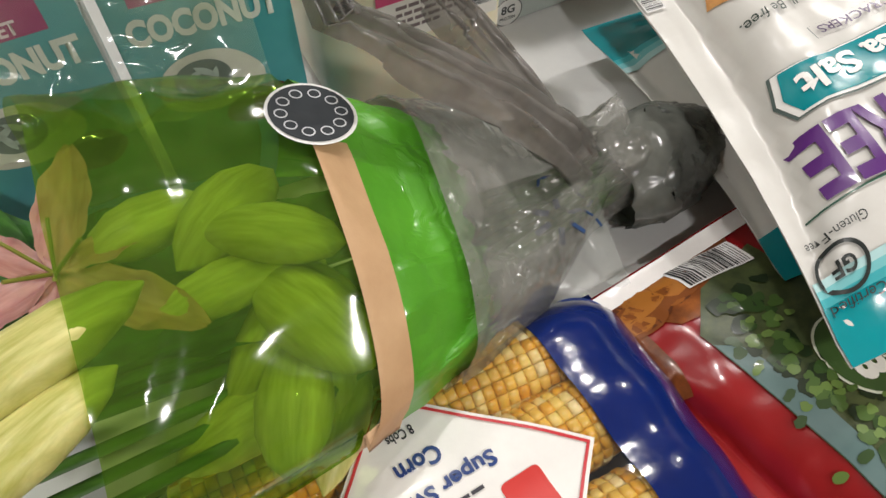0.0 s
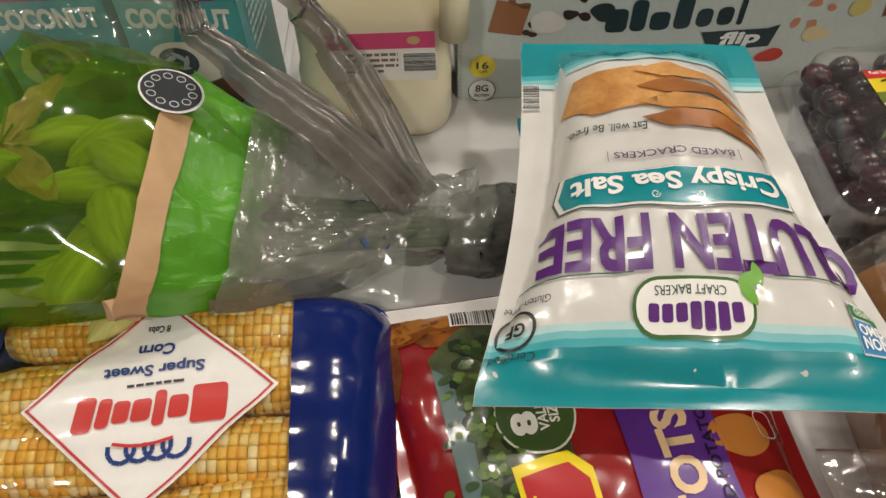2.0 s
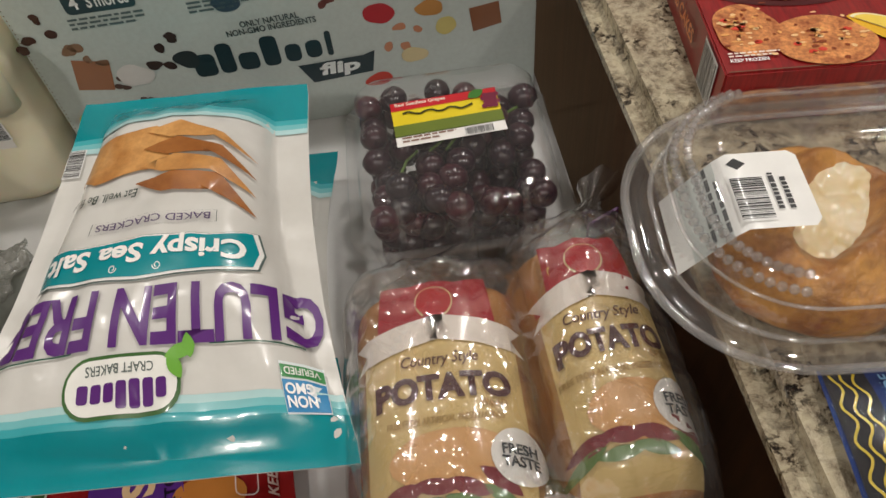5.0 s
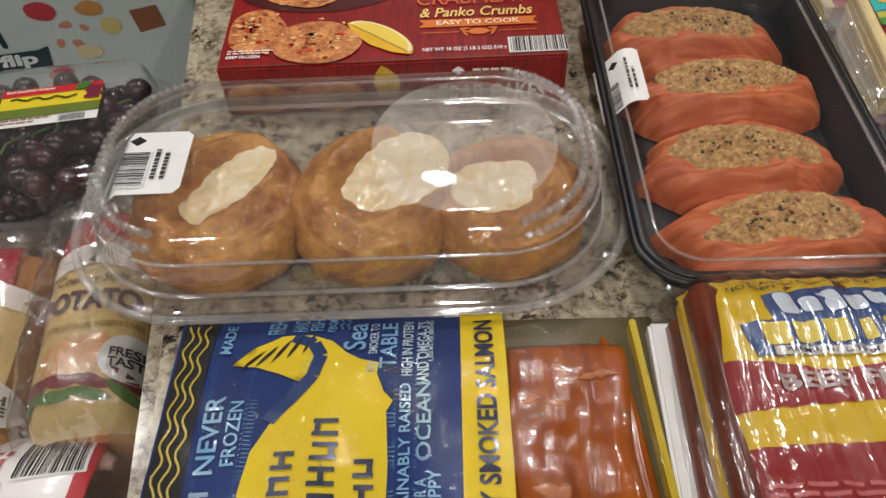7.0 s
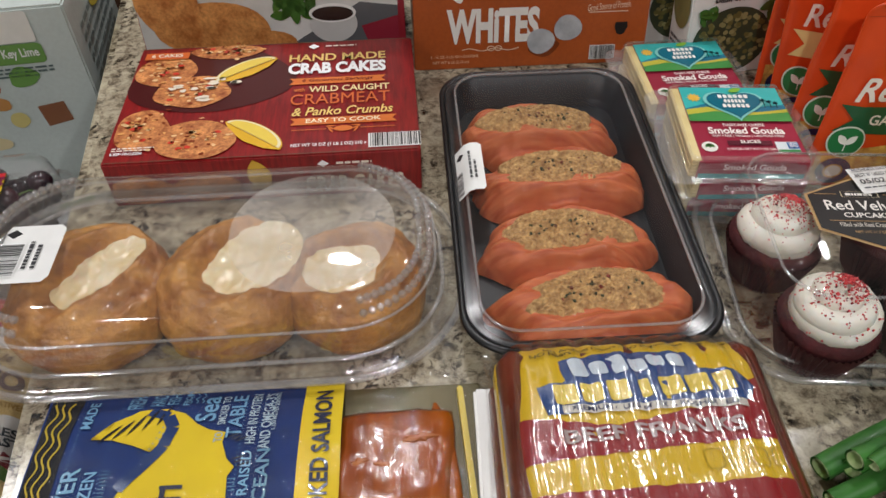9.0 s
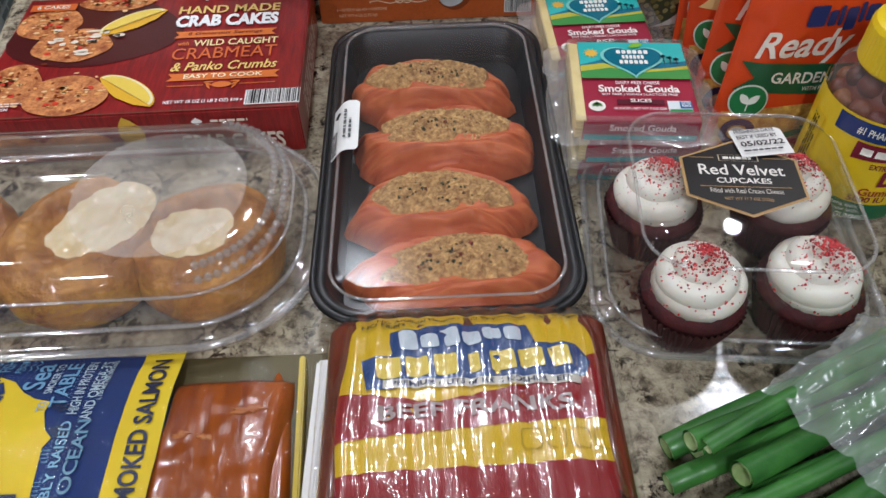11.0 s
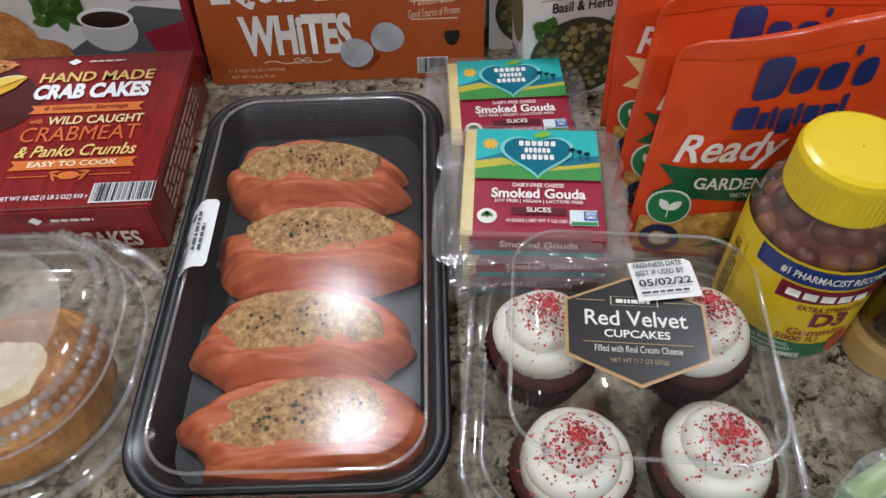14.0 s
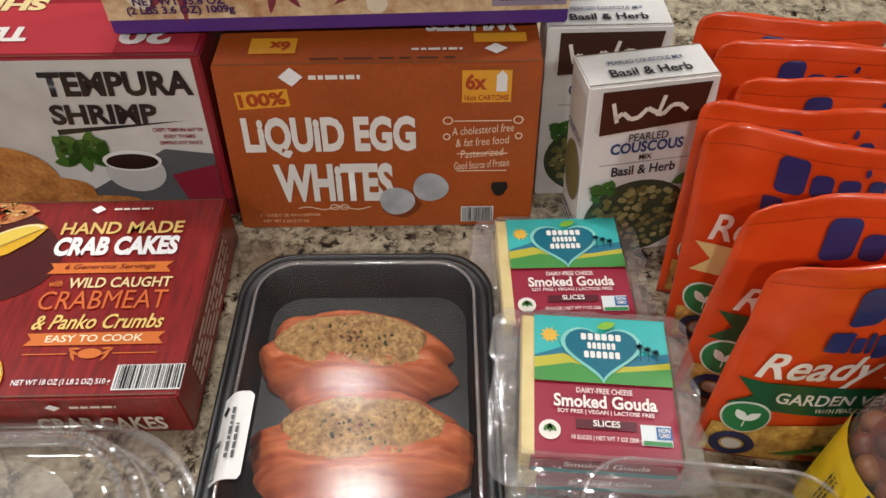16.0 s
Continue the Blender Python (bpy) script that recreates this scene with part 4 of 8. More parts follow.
lines(sal, sal_top, (-0.072, 0.012), 0.034, 0.008, 2, "#44474a", 3, 90, 0.006, 8)
SALMON = streak_mat("raw salmon flesh", "#a8451c", "#d47a46", 34, (0.8, 8, 1), 0.46, 0.12, 0.6, 0.25)
STUFF = mat("crumb and crab stuffing", "#d8b274", 0.7, "#94683a", 190, 0.35, 0.7, 420, fine=0.45)


def bumpy_disc(w, d, h, seed, amp=0.0, n=26, z=0.0, sq=0.6, s=30):
    bm = bmesh.new()
    bmesh.ops.create_grid(bm, x_segments=n, y_segments=n, size=1)
    for v in bm.verts:
        x, y = v.co.x, v.co.y
        k = max(abs(x), abs(y)) / (math.hypot(x, y) or 1)
        x, y = x * k, y * k
        rr = math.hypot(x, y)
        e = 1 + 0.05 * math.sin(3 * math.atan2(y, x) + seed) + 0.03 * math.sin(7 * math.atan2(y, x) + 2 * seed)
        px, py = x * w / 2 * e, y * d / 2 * e
        v.co = (px, py, z + h * max(0, 1 - rr ** 2.6) ** sq + wrinkle(px, py, s, seed) * amp * (1.2 - rr))
    return bm


def salmon(at, rz, seed, sx=1.0):
    th = thing("stuffed_salmon", at, rz, "raw pink salmon fillet wrapped round herbed crumb stuffing", "fish", "salmon fillets in the tray")
    bm = bumpy_disc(0.14 * sx, 0.083, 0.033, seed, 0.005, 84)
    for v in bm.verts:
        x, y = v.co.x, v.co.y
        s = x / (0.07 * sx)
        r = math.hypot(x / 0.046, (y - 0.005) / 0.021)
        up = min(1, v.co.z * 60)
        if r < 1.3:
            v.co.z -= 0.007 * (1.3 - r)
        v.co.z += 0.004 * math.exp(-((r - 1.35) / 0.22) ** 2) * up
        # muscle folds along the fillet, and torn ends
        fold = math.sin((y + 0.006 * math.sin(s * 4 + seed)) * 330 + seed * 2)
        v.co.z += (0.0011 * fold + wrinkle(x, y, 45, seed) * 0.005) * up
        v.co.x += 0.012 * wrinkle(y, seed, 55, seed) * s * s * 2
        v.co.y += 0.006 * wrinkle(x, seed, 40, seed + 3) * abs(y) * 28
        if y < -0.012:
            v.co.z += 0.005 * math.exp(-((y + 0.024) / 0.006) ** 2) * (0.6 + 0.4 * math.sin(s * 5 + seed)) * up
    part("fillet", bm, SALMON, th, smooth=True)
    st = bumpy_disc(0.106, 0.052, 0.012, seed + 4, 0.006, 84, 0.0205, 0.45, 150)
    for v in st.verts:
        v.co.y += 0.005
        v.co.z += wrinkle(v.co.x, v.co.y, 420, seed) * 0.0034
    part("stuffing", st, STUFF, th, "crumbly herb-flecked stuffing")
    rg = random.Random(int(seed * 10))
    hb = bmesh.new()
    for _ in range(90):
        a, r = rg.uniform(0, 6.28), rg.uniform(0, 0.95) ** 0.6
        bmesh.ops.create_cube(hb, size=rg.uniform(0.0007, 0.0022), matrix=pose(0.044 * r * math.cos(a), 0.005 + 0.019 * r * math.sin(a), 0.0205 + 0.0122 * (1 - r ** 2.6) ** 0.45 + rg.uniform(-0.001, 0.0006), rg.uniform(0, 90), rg.uniform(0, 90), 0))
    h = part("herb_topping", hb, HERBS, th, "dark green and red herb flecks")
    h["kind"] = "stuff"


HERBS = island_mat("dark herb flecks", [(0.0, "#2c3018"), (0.55, "#4c4a26"), (0.85, "#6b3a24"), (1.0, "#8a2c1c")], 0.7)
for k, (x, y, r) in enumerate([(1.193, 0.346, -4), (1.203, 0.279, 2), (1.196, 0.204, -3), (1.206, 0.139, 3)]):
    salmon((x, y, 0.006), r, 1.3 + k * 1.7, 1.0 + 0.06 * (k % 2))

# four red velvet cupcakes in a clear box
cup = thing("cupcake_container", (1.397, 0.166, 0), -6, "clear plastic box of red velvet cupcakes with black label", "container")
CW, CD = 0.182, 0.188
part("base_tray", loft([ring_at(CW - 0.03, CD - 0.03, 0.03, 0.001), ring_at(CW - 0.024, CD - 0.024, 0.034, 0.01), ring_at(CW - 0.012, CD - 0.012, 0.04, 0.012), ring_at(CW + 0.008, CD + 0.008, 0.045, 0.013), ring_at(CW + 0.01, CD + 0.01, 0.046, 0.01)], cap0=True), CLEAR, cup, smooth=True)
part("lid", loft([ring_at(CW + 0.01, CD + 0.01, 0.046, 0.0115), ring_at(CW + 0.008, CD + 0.008, 0.046, 0.016), ring_at(CW - 0.01, CD - 0.01, 0.04, 0.0165), ring_at(CW - 0.016, CD - 0.016, 0.038, 0.021), ring_at(CW - 0.02, CD - 0.02, 0.036, 0.03), ring_at(CW - 0.028, CD - 0.03, 0.034, 0.05), ring_at(CW - 0.036, CD - 0.038, 0.03, 0.068), ring_at(CW - 0.05, CD - 0.052, 0.026, 0.076), ring_at(CW - 0.07, CD - 0.07, 0.02, 0.079)], cap1=True), film("thin clear dome", haze=0.012, gain=0.9, rough=0.03, bump=0.05, bscale=30), cup, "clear domed lid", smooth=True)


rim(cup, CW + 0.01, CD + 0.01, 0.046, 0.0135, 0.0026)
rim(cup, CW - 0.012, CD - 0.012, 0.04, 0.018, 0.0016)
rim(cup, CW - 0.04, CD - 0.042, 0.029, 0.0715, 0.0012)


def cup_top(x, y, off):
    e = max(0.0, y - 0.058)
    return Vector((x, y - 0.35 * e, 0.0805 - 0.75 * e + off))


HEXA = [(-0.0385, -0.018), (-0.0385, 0.018), (0.0, 0.036), (0.0385, 0.018), (0.0385, -0.018), (0.0, -0.036)]
HC = (-0.004, -0.003)
shape(cup, cup_top, HEXA, "#b99560", 1, "label_border", 0, HC)
shape(cup, cup_top, [(x * 0.95, y * 0.94) for x, y in HEXA], "#1a1817", 2, "label", 0, HC)
words(cup, cup_top, "Red Velvet", (HC[0], HC[1] + 0.006), 0.055, 0.01, "#f2eee6", 3, bold=0.012)
words(cup, cup_top, "CUPCAKES", (HC[0], HC[1] - 0.004), 0.035, 0.005, "#f2eee6", 3)
words(cup, cup_top, "Filled with Real Cream Cheese", (HC[0], HC[1] - 0.0135), 0.046, 0.0042, "#e6e0d4", 3, bold=0.0)
words(cup, cup_top, "NET WT 11.7 OZ (332g)", (HC[0], HC[1] - 0.021), 0.03, 0.0035, "#b99560", 3, bold=0.0)
shape(cup, cup_top, [rect(0.058, 0.0005, 0, -0.0098), rect(0.016, 0.0005, -0.024, 0.0175), rect(0.016, 0.0005, 0.024, 0.0175)] , "#b99560", 3, "rule", 0, HC)
shape(cup, cup_top, outline_band(rect(0.026, 0.006, 0, 0.0175), 0.0006), "#d8cba8", 3, "name_frame", 0, HC)
lines(cup, cup_top, (HC[0], HC[1] + 0.0175), 0.02, 0.005, 1, "#f2eee6", 3, seed=2)
shape(cup, cup_top, [(-0.018, -0.0135), (0.018, -0.0135), (0.018, 0.0105), (0.015, 0.0135), (-0.018, 0.0135)], "#f3f2ee", 4, "date_label", 0.006, (0.014, 0.03), 10)
words(cup, cup_top, "FRESHNESS DATE", (0.0105, 0.0395), 0.028, 0.0035, "#2c2c2e", 9, rot=10)
words(cup, cup_top, "BEST IF USED BY", (0.0115, 0.034), 0.028, 0.0035, "#2c2c2e", 9, rot=10)
words(cup, cup_top, "05/02/22", (0.014, 0.0275), 0.03, 0.005, "#1b1b1d", 9, rot=10)
lines(cup, cup_top, (0.015, 0.021), 0.03, 0.003, 1, "#3c3c3e", 9, rot=10)
CAKE = mat("red velvet cake", "#4a1216", 0.75, "#33090d", 90, 0.3, 0.5, 260)
LINER = mat("dark pleated paper liner", "#4e1d1d", 0.7, "#3a1214", 40, 0.2, 0.1)
FROST = mat("white cream cheese frosting", "#efece2", 0.5, "#e4dfd0", 30, 0.04, 0.1, 160, sss=0.15)
SPRINK = island_mat("red crumb sprinkles", [(0.0, "#c8323a"), (0.5, "#dc5a5a"), (0.85, "#a01c26"), (1.0, "#4a1416")], 0.6)


def cupcake(at, rz, seed):
    th = thing("cupcake", at, rz, "red velvet cupcake with swirled white frosting and red crumbs", "cupcake", "cupcakes in the clear box")
    part("liner", lathe([(0.024, 0.0), (0.034, 0.034)], 96, lambda a, z, r: 0.0011 * (1 if int(round(a / (2 * math.pi) * 96)) % 2 else -1)), LINER, th, "dark pleated paper liner")
    part("cake", lathe([(0.0005, 0.002), (0.0235, 0.002), (0.0325, 0.034), (0.0335, 0.038), (0.028, 0.043), (0.0005, 0.044)], 32, lambda a, z, r: wrinkle(math.cos(a), math.sin(a), 2, seed) * 0.002), CAKE, th, smooth=True)
    turns, n = 2.7, 90
    path = []
    for i in range(n + 1):
        q = i / n
        a = 2 * math.pi * turns * q + seed
        r = 0.0225 * (1 - q) ** 0.8
        path.append((r * math.cos(a), r * math.sin(a), 0.045 + 0.022 * q))
    bm = tube(path, 0.0098, 16, True, [0.55 + 0.45 * min(1, i / 8) if i < 8 else 1 - 0.45 * max(0, i / n - 0.55) / 0.45 for i in range(n + 1)])
    for v in bm.verts:
        v.co.z += wrinkle(v.co.x, v.co.y, 60, seed) * 0.0016
    core = lathe([(0.0005, 0.04), (0.029, 0.041), (0.026, 0.05), (0.012, 0.062), (0.0005, 0.066)], 24)
    cm = bpy.data.meshes.new("core")
    core.to_mesh(cm)
    core.free()
    bm.from_mesh(cm)
    bpy.data.meshes.remove(cm)
    part("frosting", bm, FROST, th, "white swirled frosting", smooth=True)
    rg = random.Random(int(seed * 7))
    sp = bmesh.new()
    for k in range(560):
        a, r = rg.uniform(0, 6.28), abs(rg.gauss(0, 0.013)) if k < 380 else rg.uniform(0.005, 0.03)
        if r > 0.03:
            continue
        z = 0.045
        for p in path[::3]:
            d2 = (p[0] - r * math.cos(a)) ** 2 + (p[1] - r * math.sin(a)) ** 2
            if d2 < 0.0095 ** 2:
                z = max(z, p[2] + math.sqrt(0.0097 ** 2 - d2))
        sz = rg.uniform(0.0004, 0.0012) * 1.0
        bmesh.ops.create_cube(sp, size=sz, matrix=pose(r * math.cos(a), r * math.sin(a), z, rg.uniform(0, 90), rg.uniform(0, 90), rg.uniform(0, 90)))
    s = part("crumb_topping", sp, SPRINK, th, "red crumb sprinkles")
    s["kind"] = "stuff"


for k, (x, y) in enumerate([(1.347, 0.182), (1.437, 0.18), (1.354, 0.103), (1.429, 0.103)]):
    cupcake((x, y, 0.004), 40 * k, 1.1 + k)


# ---- gouda packs in two stacks ----
CHEESE = mat("pale yellow cheese", "#e9d9a0", 0.45, "#dfc987", 40, 0.08, 0.05, coat=0.2)


def gouda(at, rz, seed, label):
    th = thing("cheese_pack", at, rz, label, "cheese", "smoked gouda packs")
    W, D, H = 0.093, 0.1, 0.0185
    for k in range(5):
        part("cheese_slice", box(W, D, 0.0031, 0.0012 + k * 0.0034, 0.0006, x=0.0004 * (k % 2)), CHEESE, th)
    S = flat((0, 0, H), (1, 0, 0), (0, 1, 0))
    part("wrapper_card", box(W - 0.008, D + 0.001, 0.0008, H - 0.0008, x=0.004), ink("#9e2740"), th, "crimson and turquoise printed card")
    fr = part("wrapper_front", box(W - 0.006, 0.0012, H - 0.001, 0.0003, x=0.003, y=-D / 2 - 0.0008), ink("#9e2740"), th)
    F2 = flat((0, -D / 2 - 0.0015, H / 2), (1, 0, 0), (0, 0, 1))
    shape(th, F2, rect(W - 0.008, 0.005, 0.003, -0.0055), "#1e9aa0", 1, "band")
    words(th, F2, "Smoked Gouda", (0.004, 0.004), 0.05, 0.006, "#f2dfe0", 2)
    x0, x1 = -W / 2 + 0.008, W / 2
    shape(th, S, [(x0, 0.002), (x1, 0.002), (x1, D / 2), (x0, D / 2)], "#47c3c0", 1, "sky_print")
    shape(th, S, [(x0, 0.018), (x0 + 0.02, 0.026), (0.0, 0.016), (0.02, 0.02), (x1, 0.024), (x1, 0.002), (x0, 0.002)], "#2f7f9a", 2, "hill_print")
    shape(th, S, [(x0, 0.016), (-0.02, 0.02), (0.0, 0.011), (0.025, 0.013), (x1, 0.017), (x1, 0.0), (x0, 0.0)], "#c7c243", 3, "hill_print")
    shape(th, S, [(x0, 0.008), (-0.015, 0.013), (0.01, 0.007), (x1, 0.012), (x1, -0.001), (x0, -0.001)], "#4e9a4c", 4, "hill_print")
    shape(th, S, [star(0.004, 0.0065, 10, x0 + 0.01, 0.034)], "#f0c24a", 2, "sun_print")
    heart = [(0.023 * 0.0625 * 16 * math.sin(a) ** 3, 0.0013 * (13 * math.cos(a) - 5 * math.cos(2 * a) - 2 * math.cos(3 * a) - math.cos(4 * a))) for a in (2 * math.pi * i / 40 for i in range(40))]
    heart = [(x * 1.0, y) for x, y in heart]
    shape(th, S, [(x * 1.12, y * 1.12) for x, y in heart], "#8fd8d0", 5, "heart_edge", 0, (0.004, 0.023))
    shape(th, S, heart, "#0f6f86", 6, "heart_logo", 0, (0.004, 0.023))
    for k, w in enumerate((0.026, 0.018, 0.023)):
        shape(th, S, [rrect(w * 0.13, 0.0052, 0.001, 3, (j - 2.5) * w * 0.17, 0) for j in range(6)], "#f5f5f0", 7, "logo_mark", 0, (0.004, 0.0325 - 0.0068 * k))
    shape(th, S, leaf(0.013, 0.006, 0.008, 0.042, 20), "#8cc63f", 7, "leaf_print")
    for k in range(3):
        x = 0.028 + 0.005 * k
        shape(th, S, stroke([(x, 0.016), (x + 0.0005, 0.026 - 0.002 * k)], 0.0008) + [leaf(0.006, 0.0016, x, 0.027 - 0.002 * k, a) for a in (0, 40, 80, 140)], "#14505a", 7, "palm_print")
    words(th, S, "DAIRY-FREE CHEESE", (0.004, -0.007), 0.034, 0.0038, "#f6e6e4", 5)
    words(th, S, "Smoked Gouda", (0.004, -0.0145), 0.062, 0.009, "#fbf4ee", 5, bold=0.03)
    words(th, S, "SOY FREE | VEGAN | LACTOSE FREE", (0.004, -0.022), 0.058, 0.0036, "#f6e6e4", 5)
    shape(th, S, rect(0.036, 0.006, 0.004, -0.029), "#5c1c2c", 2, "panel")
    words(th, S, "SLICES", (0.004, -0.029), 0.016, 0.0042, "#fbf4ee", 5)
    words(th, S, "10 SLICES | NET WT 7 OZ (200 g)", (0.004, -0.039), 0.042, 0.0036, "#f6e6e4", 5)
    shape(th, S, oval(0.013, 0.013, x0 + 0.009, -0.034), "#f3efe6", 2, "seal")
    shape(th, S, [leaf(0.006, 0.003, x0 + 0.009 + 0.0018 * s, -0.033, 90 + 40 * s) for s in (-1, 0, 1)], "#4f7f3a", 3, "seal_leaf")
    shape(th, S, rect(0.018, 0.0135, 0.033, -0.034), "#e6f0f2", 2, "badge")
    shape(th, S, rect(0.009, 0.008, 0.0375, -0.0325), "#2d6ea8", 3, "badge_panel")
    words(th, S, "NON\nGMO", (0.0375, -0.0325), 0.0065, 0.006, "#ffffff", 4)
    shape(th, S, rect(0.017, 0.0028, 0.033, -0.0392), "#3c8f4e", 3, "badge_band")
    # crinkled clear wrap with a welded edge all round
    rings = []
    for e, z in ((0.0, H + 0.0042), (0.0015, H + 0.002), (0.003, H * 0.6), (0.011, 0.008), (0.019, 0.006)):
        pts = dense(rrect(W + 2 * e, D + 2 * e * 0.7, 0.004 + e * 0.3, 4), 0.009)
        rings.append([(x + wrinkle(x, y, 90, seed) * e * 0.5, y + wrinkle(y, x, 90, seed) * e * 0.5, max(0.0002, z + wrinkle(x, y, 120, seed + 2) * (0.003 if e > 0.001 else 0))) for x, y in pts[:60]])
    n = min(len(r) for r in rings)
    rings = [[r[int(i * len(r) / n)] for i in range(n)] for r in rings]
    part("clear_wrap", loft(rings), WRAP, th, "crinkled clear vacuum wrap", smooth=False)
    return th


gl = "smoked gouda slices with turquoise and crimson label"
gouda((1.353, 0.298, 0.0), -6, 1, gl + " in a stack")
gouda((1.354, 0.297, 0.0212), -3, 2, gl + " in a stack")
gouda((1.351, 0.298, 0.0424), -5, 3, gl + " topping a stack")
gouda((1.345, 0.412, 0.0), 3, 4, gl + " under another")
gouda((1.345, 0.409, 0.0212), 0.5, 5, gl + " on a stack")


# ---- rice pouches standing in a row ----
ORANGE = mat("orange pouch foil", "#e2501a", 0.3, "#d2430f", 14, 0.1, 0.12, 60, coat=0.3)


class Upright:
    """A stand-up pouch: x across, y up the front; leaning back."""

    def __init__(self, w, h, t, lean, seed, skew=0.09, rise=0.0):
        self.w, self.h, self.t, self.l, self.s, self.skew, self.rise = w, h, t, lean, seed, skew, rise

    def p(self, x, y, side):
        v = max(0, min(1, y / self.h))
        belly = (1 - v) ** 0.8 * (0.35 + 0.65 * min(1, v * 6)) * self.t
        u = max(-1, min(1, 2 * x / self.w))
        b = belly * (1 - abs(u) ** 2.2) * (1 - 0.0 * v) + (0.002 if v < 0.92 else 0.0008)
        wv = wrinkle(x, y, 22, self.s) * 0.006 * (0.25 + v) + 0.004 * math.sin(3 * u + self.s) * v * v
        yy = y * math.sin(radians(self.l)) + wv - side * b * 0.5
        up = y + self.rise * (x + self.w / 2) * v
        return Vector((x * (1 - 0.03 * (1 - v)) + y * self.skew, yy, max(0.0, up * math.cos(radians(self.l)))))

    def __call__(self, x, y, off):
        q = self.p(x, y, 1)
        q.y -= off
        return q

    def mesh(self, nx=28, ny=40):
        bm = bmesh.new()
        f, b = {}, {}
        r = 0.012
        for j in range(ny + 1):
            for i in range(nx + 1):
                y = self.h * j / ny
                half = self.w / 2 - (r - math.sqrt(max(0, r * r - (y - self.h + r) ** 2)) if y > self.h - r else 0)
                x = half * (2 * i / nx - 1)
                f[i, j] = bm.verts.new(self.p(x, y, 1))
                b[i, j] = bm.verts.new(self.p(x, y, -1))
        for j in range(ny):
            for i in range(nx):
                bm.faces.new((f[i, j], f[i + 1, j], f[i + 1, j + 1], f[i, j + 1]))
                bm.faces.new((b[i, j], b[i, j + 1], b[i + 1, j + 1], b[i + 1, j]))
            for i in (0, nx):
                bm.faces.new((f[i, j], f[i, j + 1], b[i, j + 1], b[i, j]))
        for i in range(nx):
            for j in (0, ny):
                bm.faces.new((f[i, j], f[i + 1, j], b[i + 1, j], b[i, j]))
        return bm


RICE = mat("cooked rice print", "#dcb458", 0.45, "#a8702c", 120, 0.5, 0.05, 400, coat=0.3, fine=0.3)


def pouch(at, rz, lean, flavour, ribbon, seed, h, skew, rise):
    th = thing("rice_pouch", at, rz, "orange foil ready rice pouch with " + ("green" if ribbon == "#1f5a38" else "cream") + " ribbon and dark blue name", "pouch", "rice pouches in a row")
    s = Upright(0.142, h, 0.03, lean, seed, skew, rise)
    part("pouch_body", s.mesh(), ORANGE, th, smooth=True)
    st = 0.012
    shape(th, s, rect(0.14, 0.0006, 0, h - 0.012), "#b93c10", 1, "seal_line", st)
    shape(th, s, [rrect((0.0185, 0.0135, 0.0135, 0.011)[k], (0.025, 0.0165, 0.0165, 0.0165)[k], 0.0045, 6, (-0.027, -0.008, 0.0085, 0.026)[k], (0.003, -0.0012, -0.0012, -0.0012)[k]) for k in range(4)] + [oval(0.0035, 0.006, 0.0175, 0.012, 10)], "#233069", 2, "logo_mark", st, (0.013, h - 0.028), 0)
    shape(th, s, [rrect((0.0125, 0.006, 0.0035, 0.0085, 0.0035, 0.0085, 0.0085, 0.0035)[k], (0.015, 0.0105, 0.013, 0.0145, 0.013, 0.0105, 0.0105, 0.0155)[k], 0.0017, 4, (-0.031, -0.0205, -0.0145, -0.007, 0.0005, 0.008, 0.018, 0.0255)[k], (0.001, -0.001, 0.0, -0.003, 0.0, -0.001, -0.001, 0.0015)[k]) for k in range(8)], "#233069", 2, "logo_mark", st, (0.009, h - 0.05), 0)
    words(th, s, "Ready Rice", (0.001, h - 0.071), 0.116, 0.026, "#f6ede2", 3, rot=2, shear=0.3, bold=0.02, step=st)
    shape(th, s, [(-0.068, -0.011), (0.068, -0.013), (0.068, 0.008), (-0.068, 0.013), (-0.056, 0.001)], ribbon, 2, "ribbon", st, (0.004, h - 0.096))
    words(th, s, flavour, (0.014, h - 0.095), 0.106, 0.0085, "#f3efe0" if ribbon == "#1f5a38" else "#4a2a14", 3, bold=0.02, step=st)
    words(th, s, "WITH PEAS, CARROTS & CORN" if ribbon == "#1f5a38" else "WITH NATURAL FLAVOR", (0.016, h - 0.1035), 0.06, 0.004, "#e6e2cc" if ribbon == "#1f5a38" else "#6a4a2c", 3, step=st)
    shape(th, s, [(-0.066, 0.006), (0.066, 0.006), (0.066, 0.045), (0.03, 0.052), (-0.02, 0.046), (-0.066, 0.036)], "", 2, "rice_picture", st, material=RICE)
    shape(th, s, [leaf(0.03, 0.007, -0.01 + 0.02 * k, 0.022 + 0.004 * (k % 2), 25 - 40 * k) for k in range(3)], "#4c7a2a", 3, "vegetable_picture", st)
    shape(th, s, [leaf(0.022, 0.006, 0.0 + 0.024 * k, 0.014, -20 + 30 * k) for k in range(3)], "#c23a1e", 4, "vegetable_picture", st)
    shape(th, s, oval(0.029, 0.029, -0.05, 0.048), "#dfe8d8", 3, "seal_edge", st)
    shape(th, s, oval(0.0265, 0.0265, -0.05, 0.048), "#2f7d46", 4, "seal", st)
    shape(th, s, [leaf(0.011, 0.006, -0.0535, 0.05, 130), leaf(0.011, 0.006, -0.0465, 0.05, 50), rect(0.0008, 0.008, -0.05, 0.044)], "#f0f4ea", 5, "seal_leaf", st)
    shape(th, s, ring(0.027, 0.027, 0.006, -0.049, 0.019), "#262a52", 3, "round_mark", st)
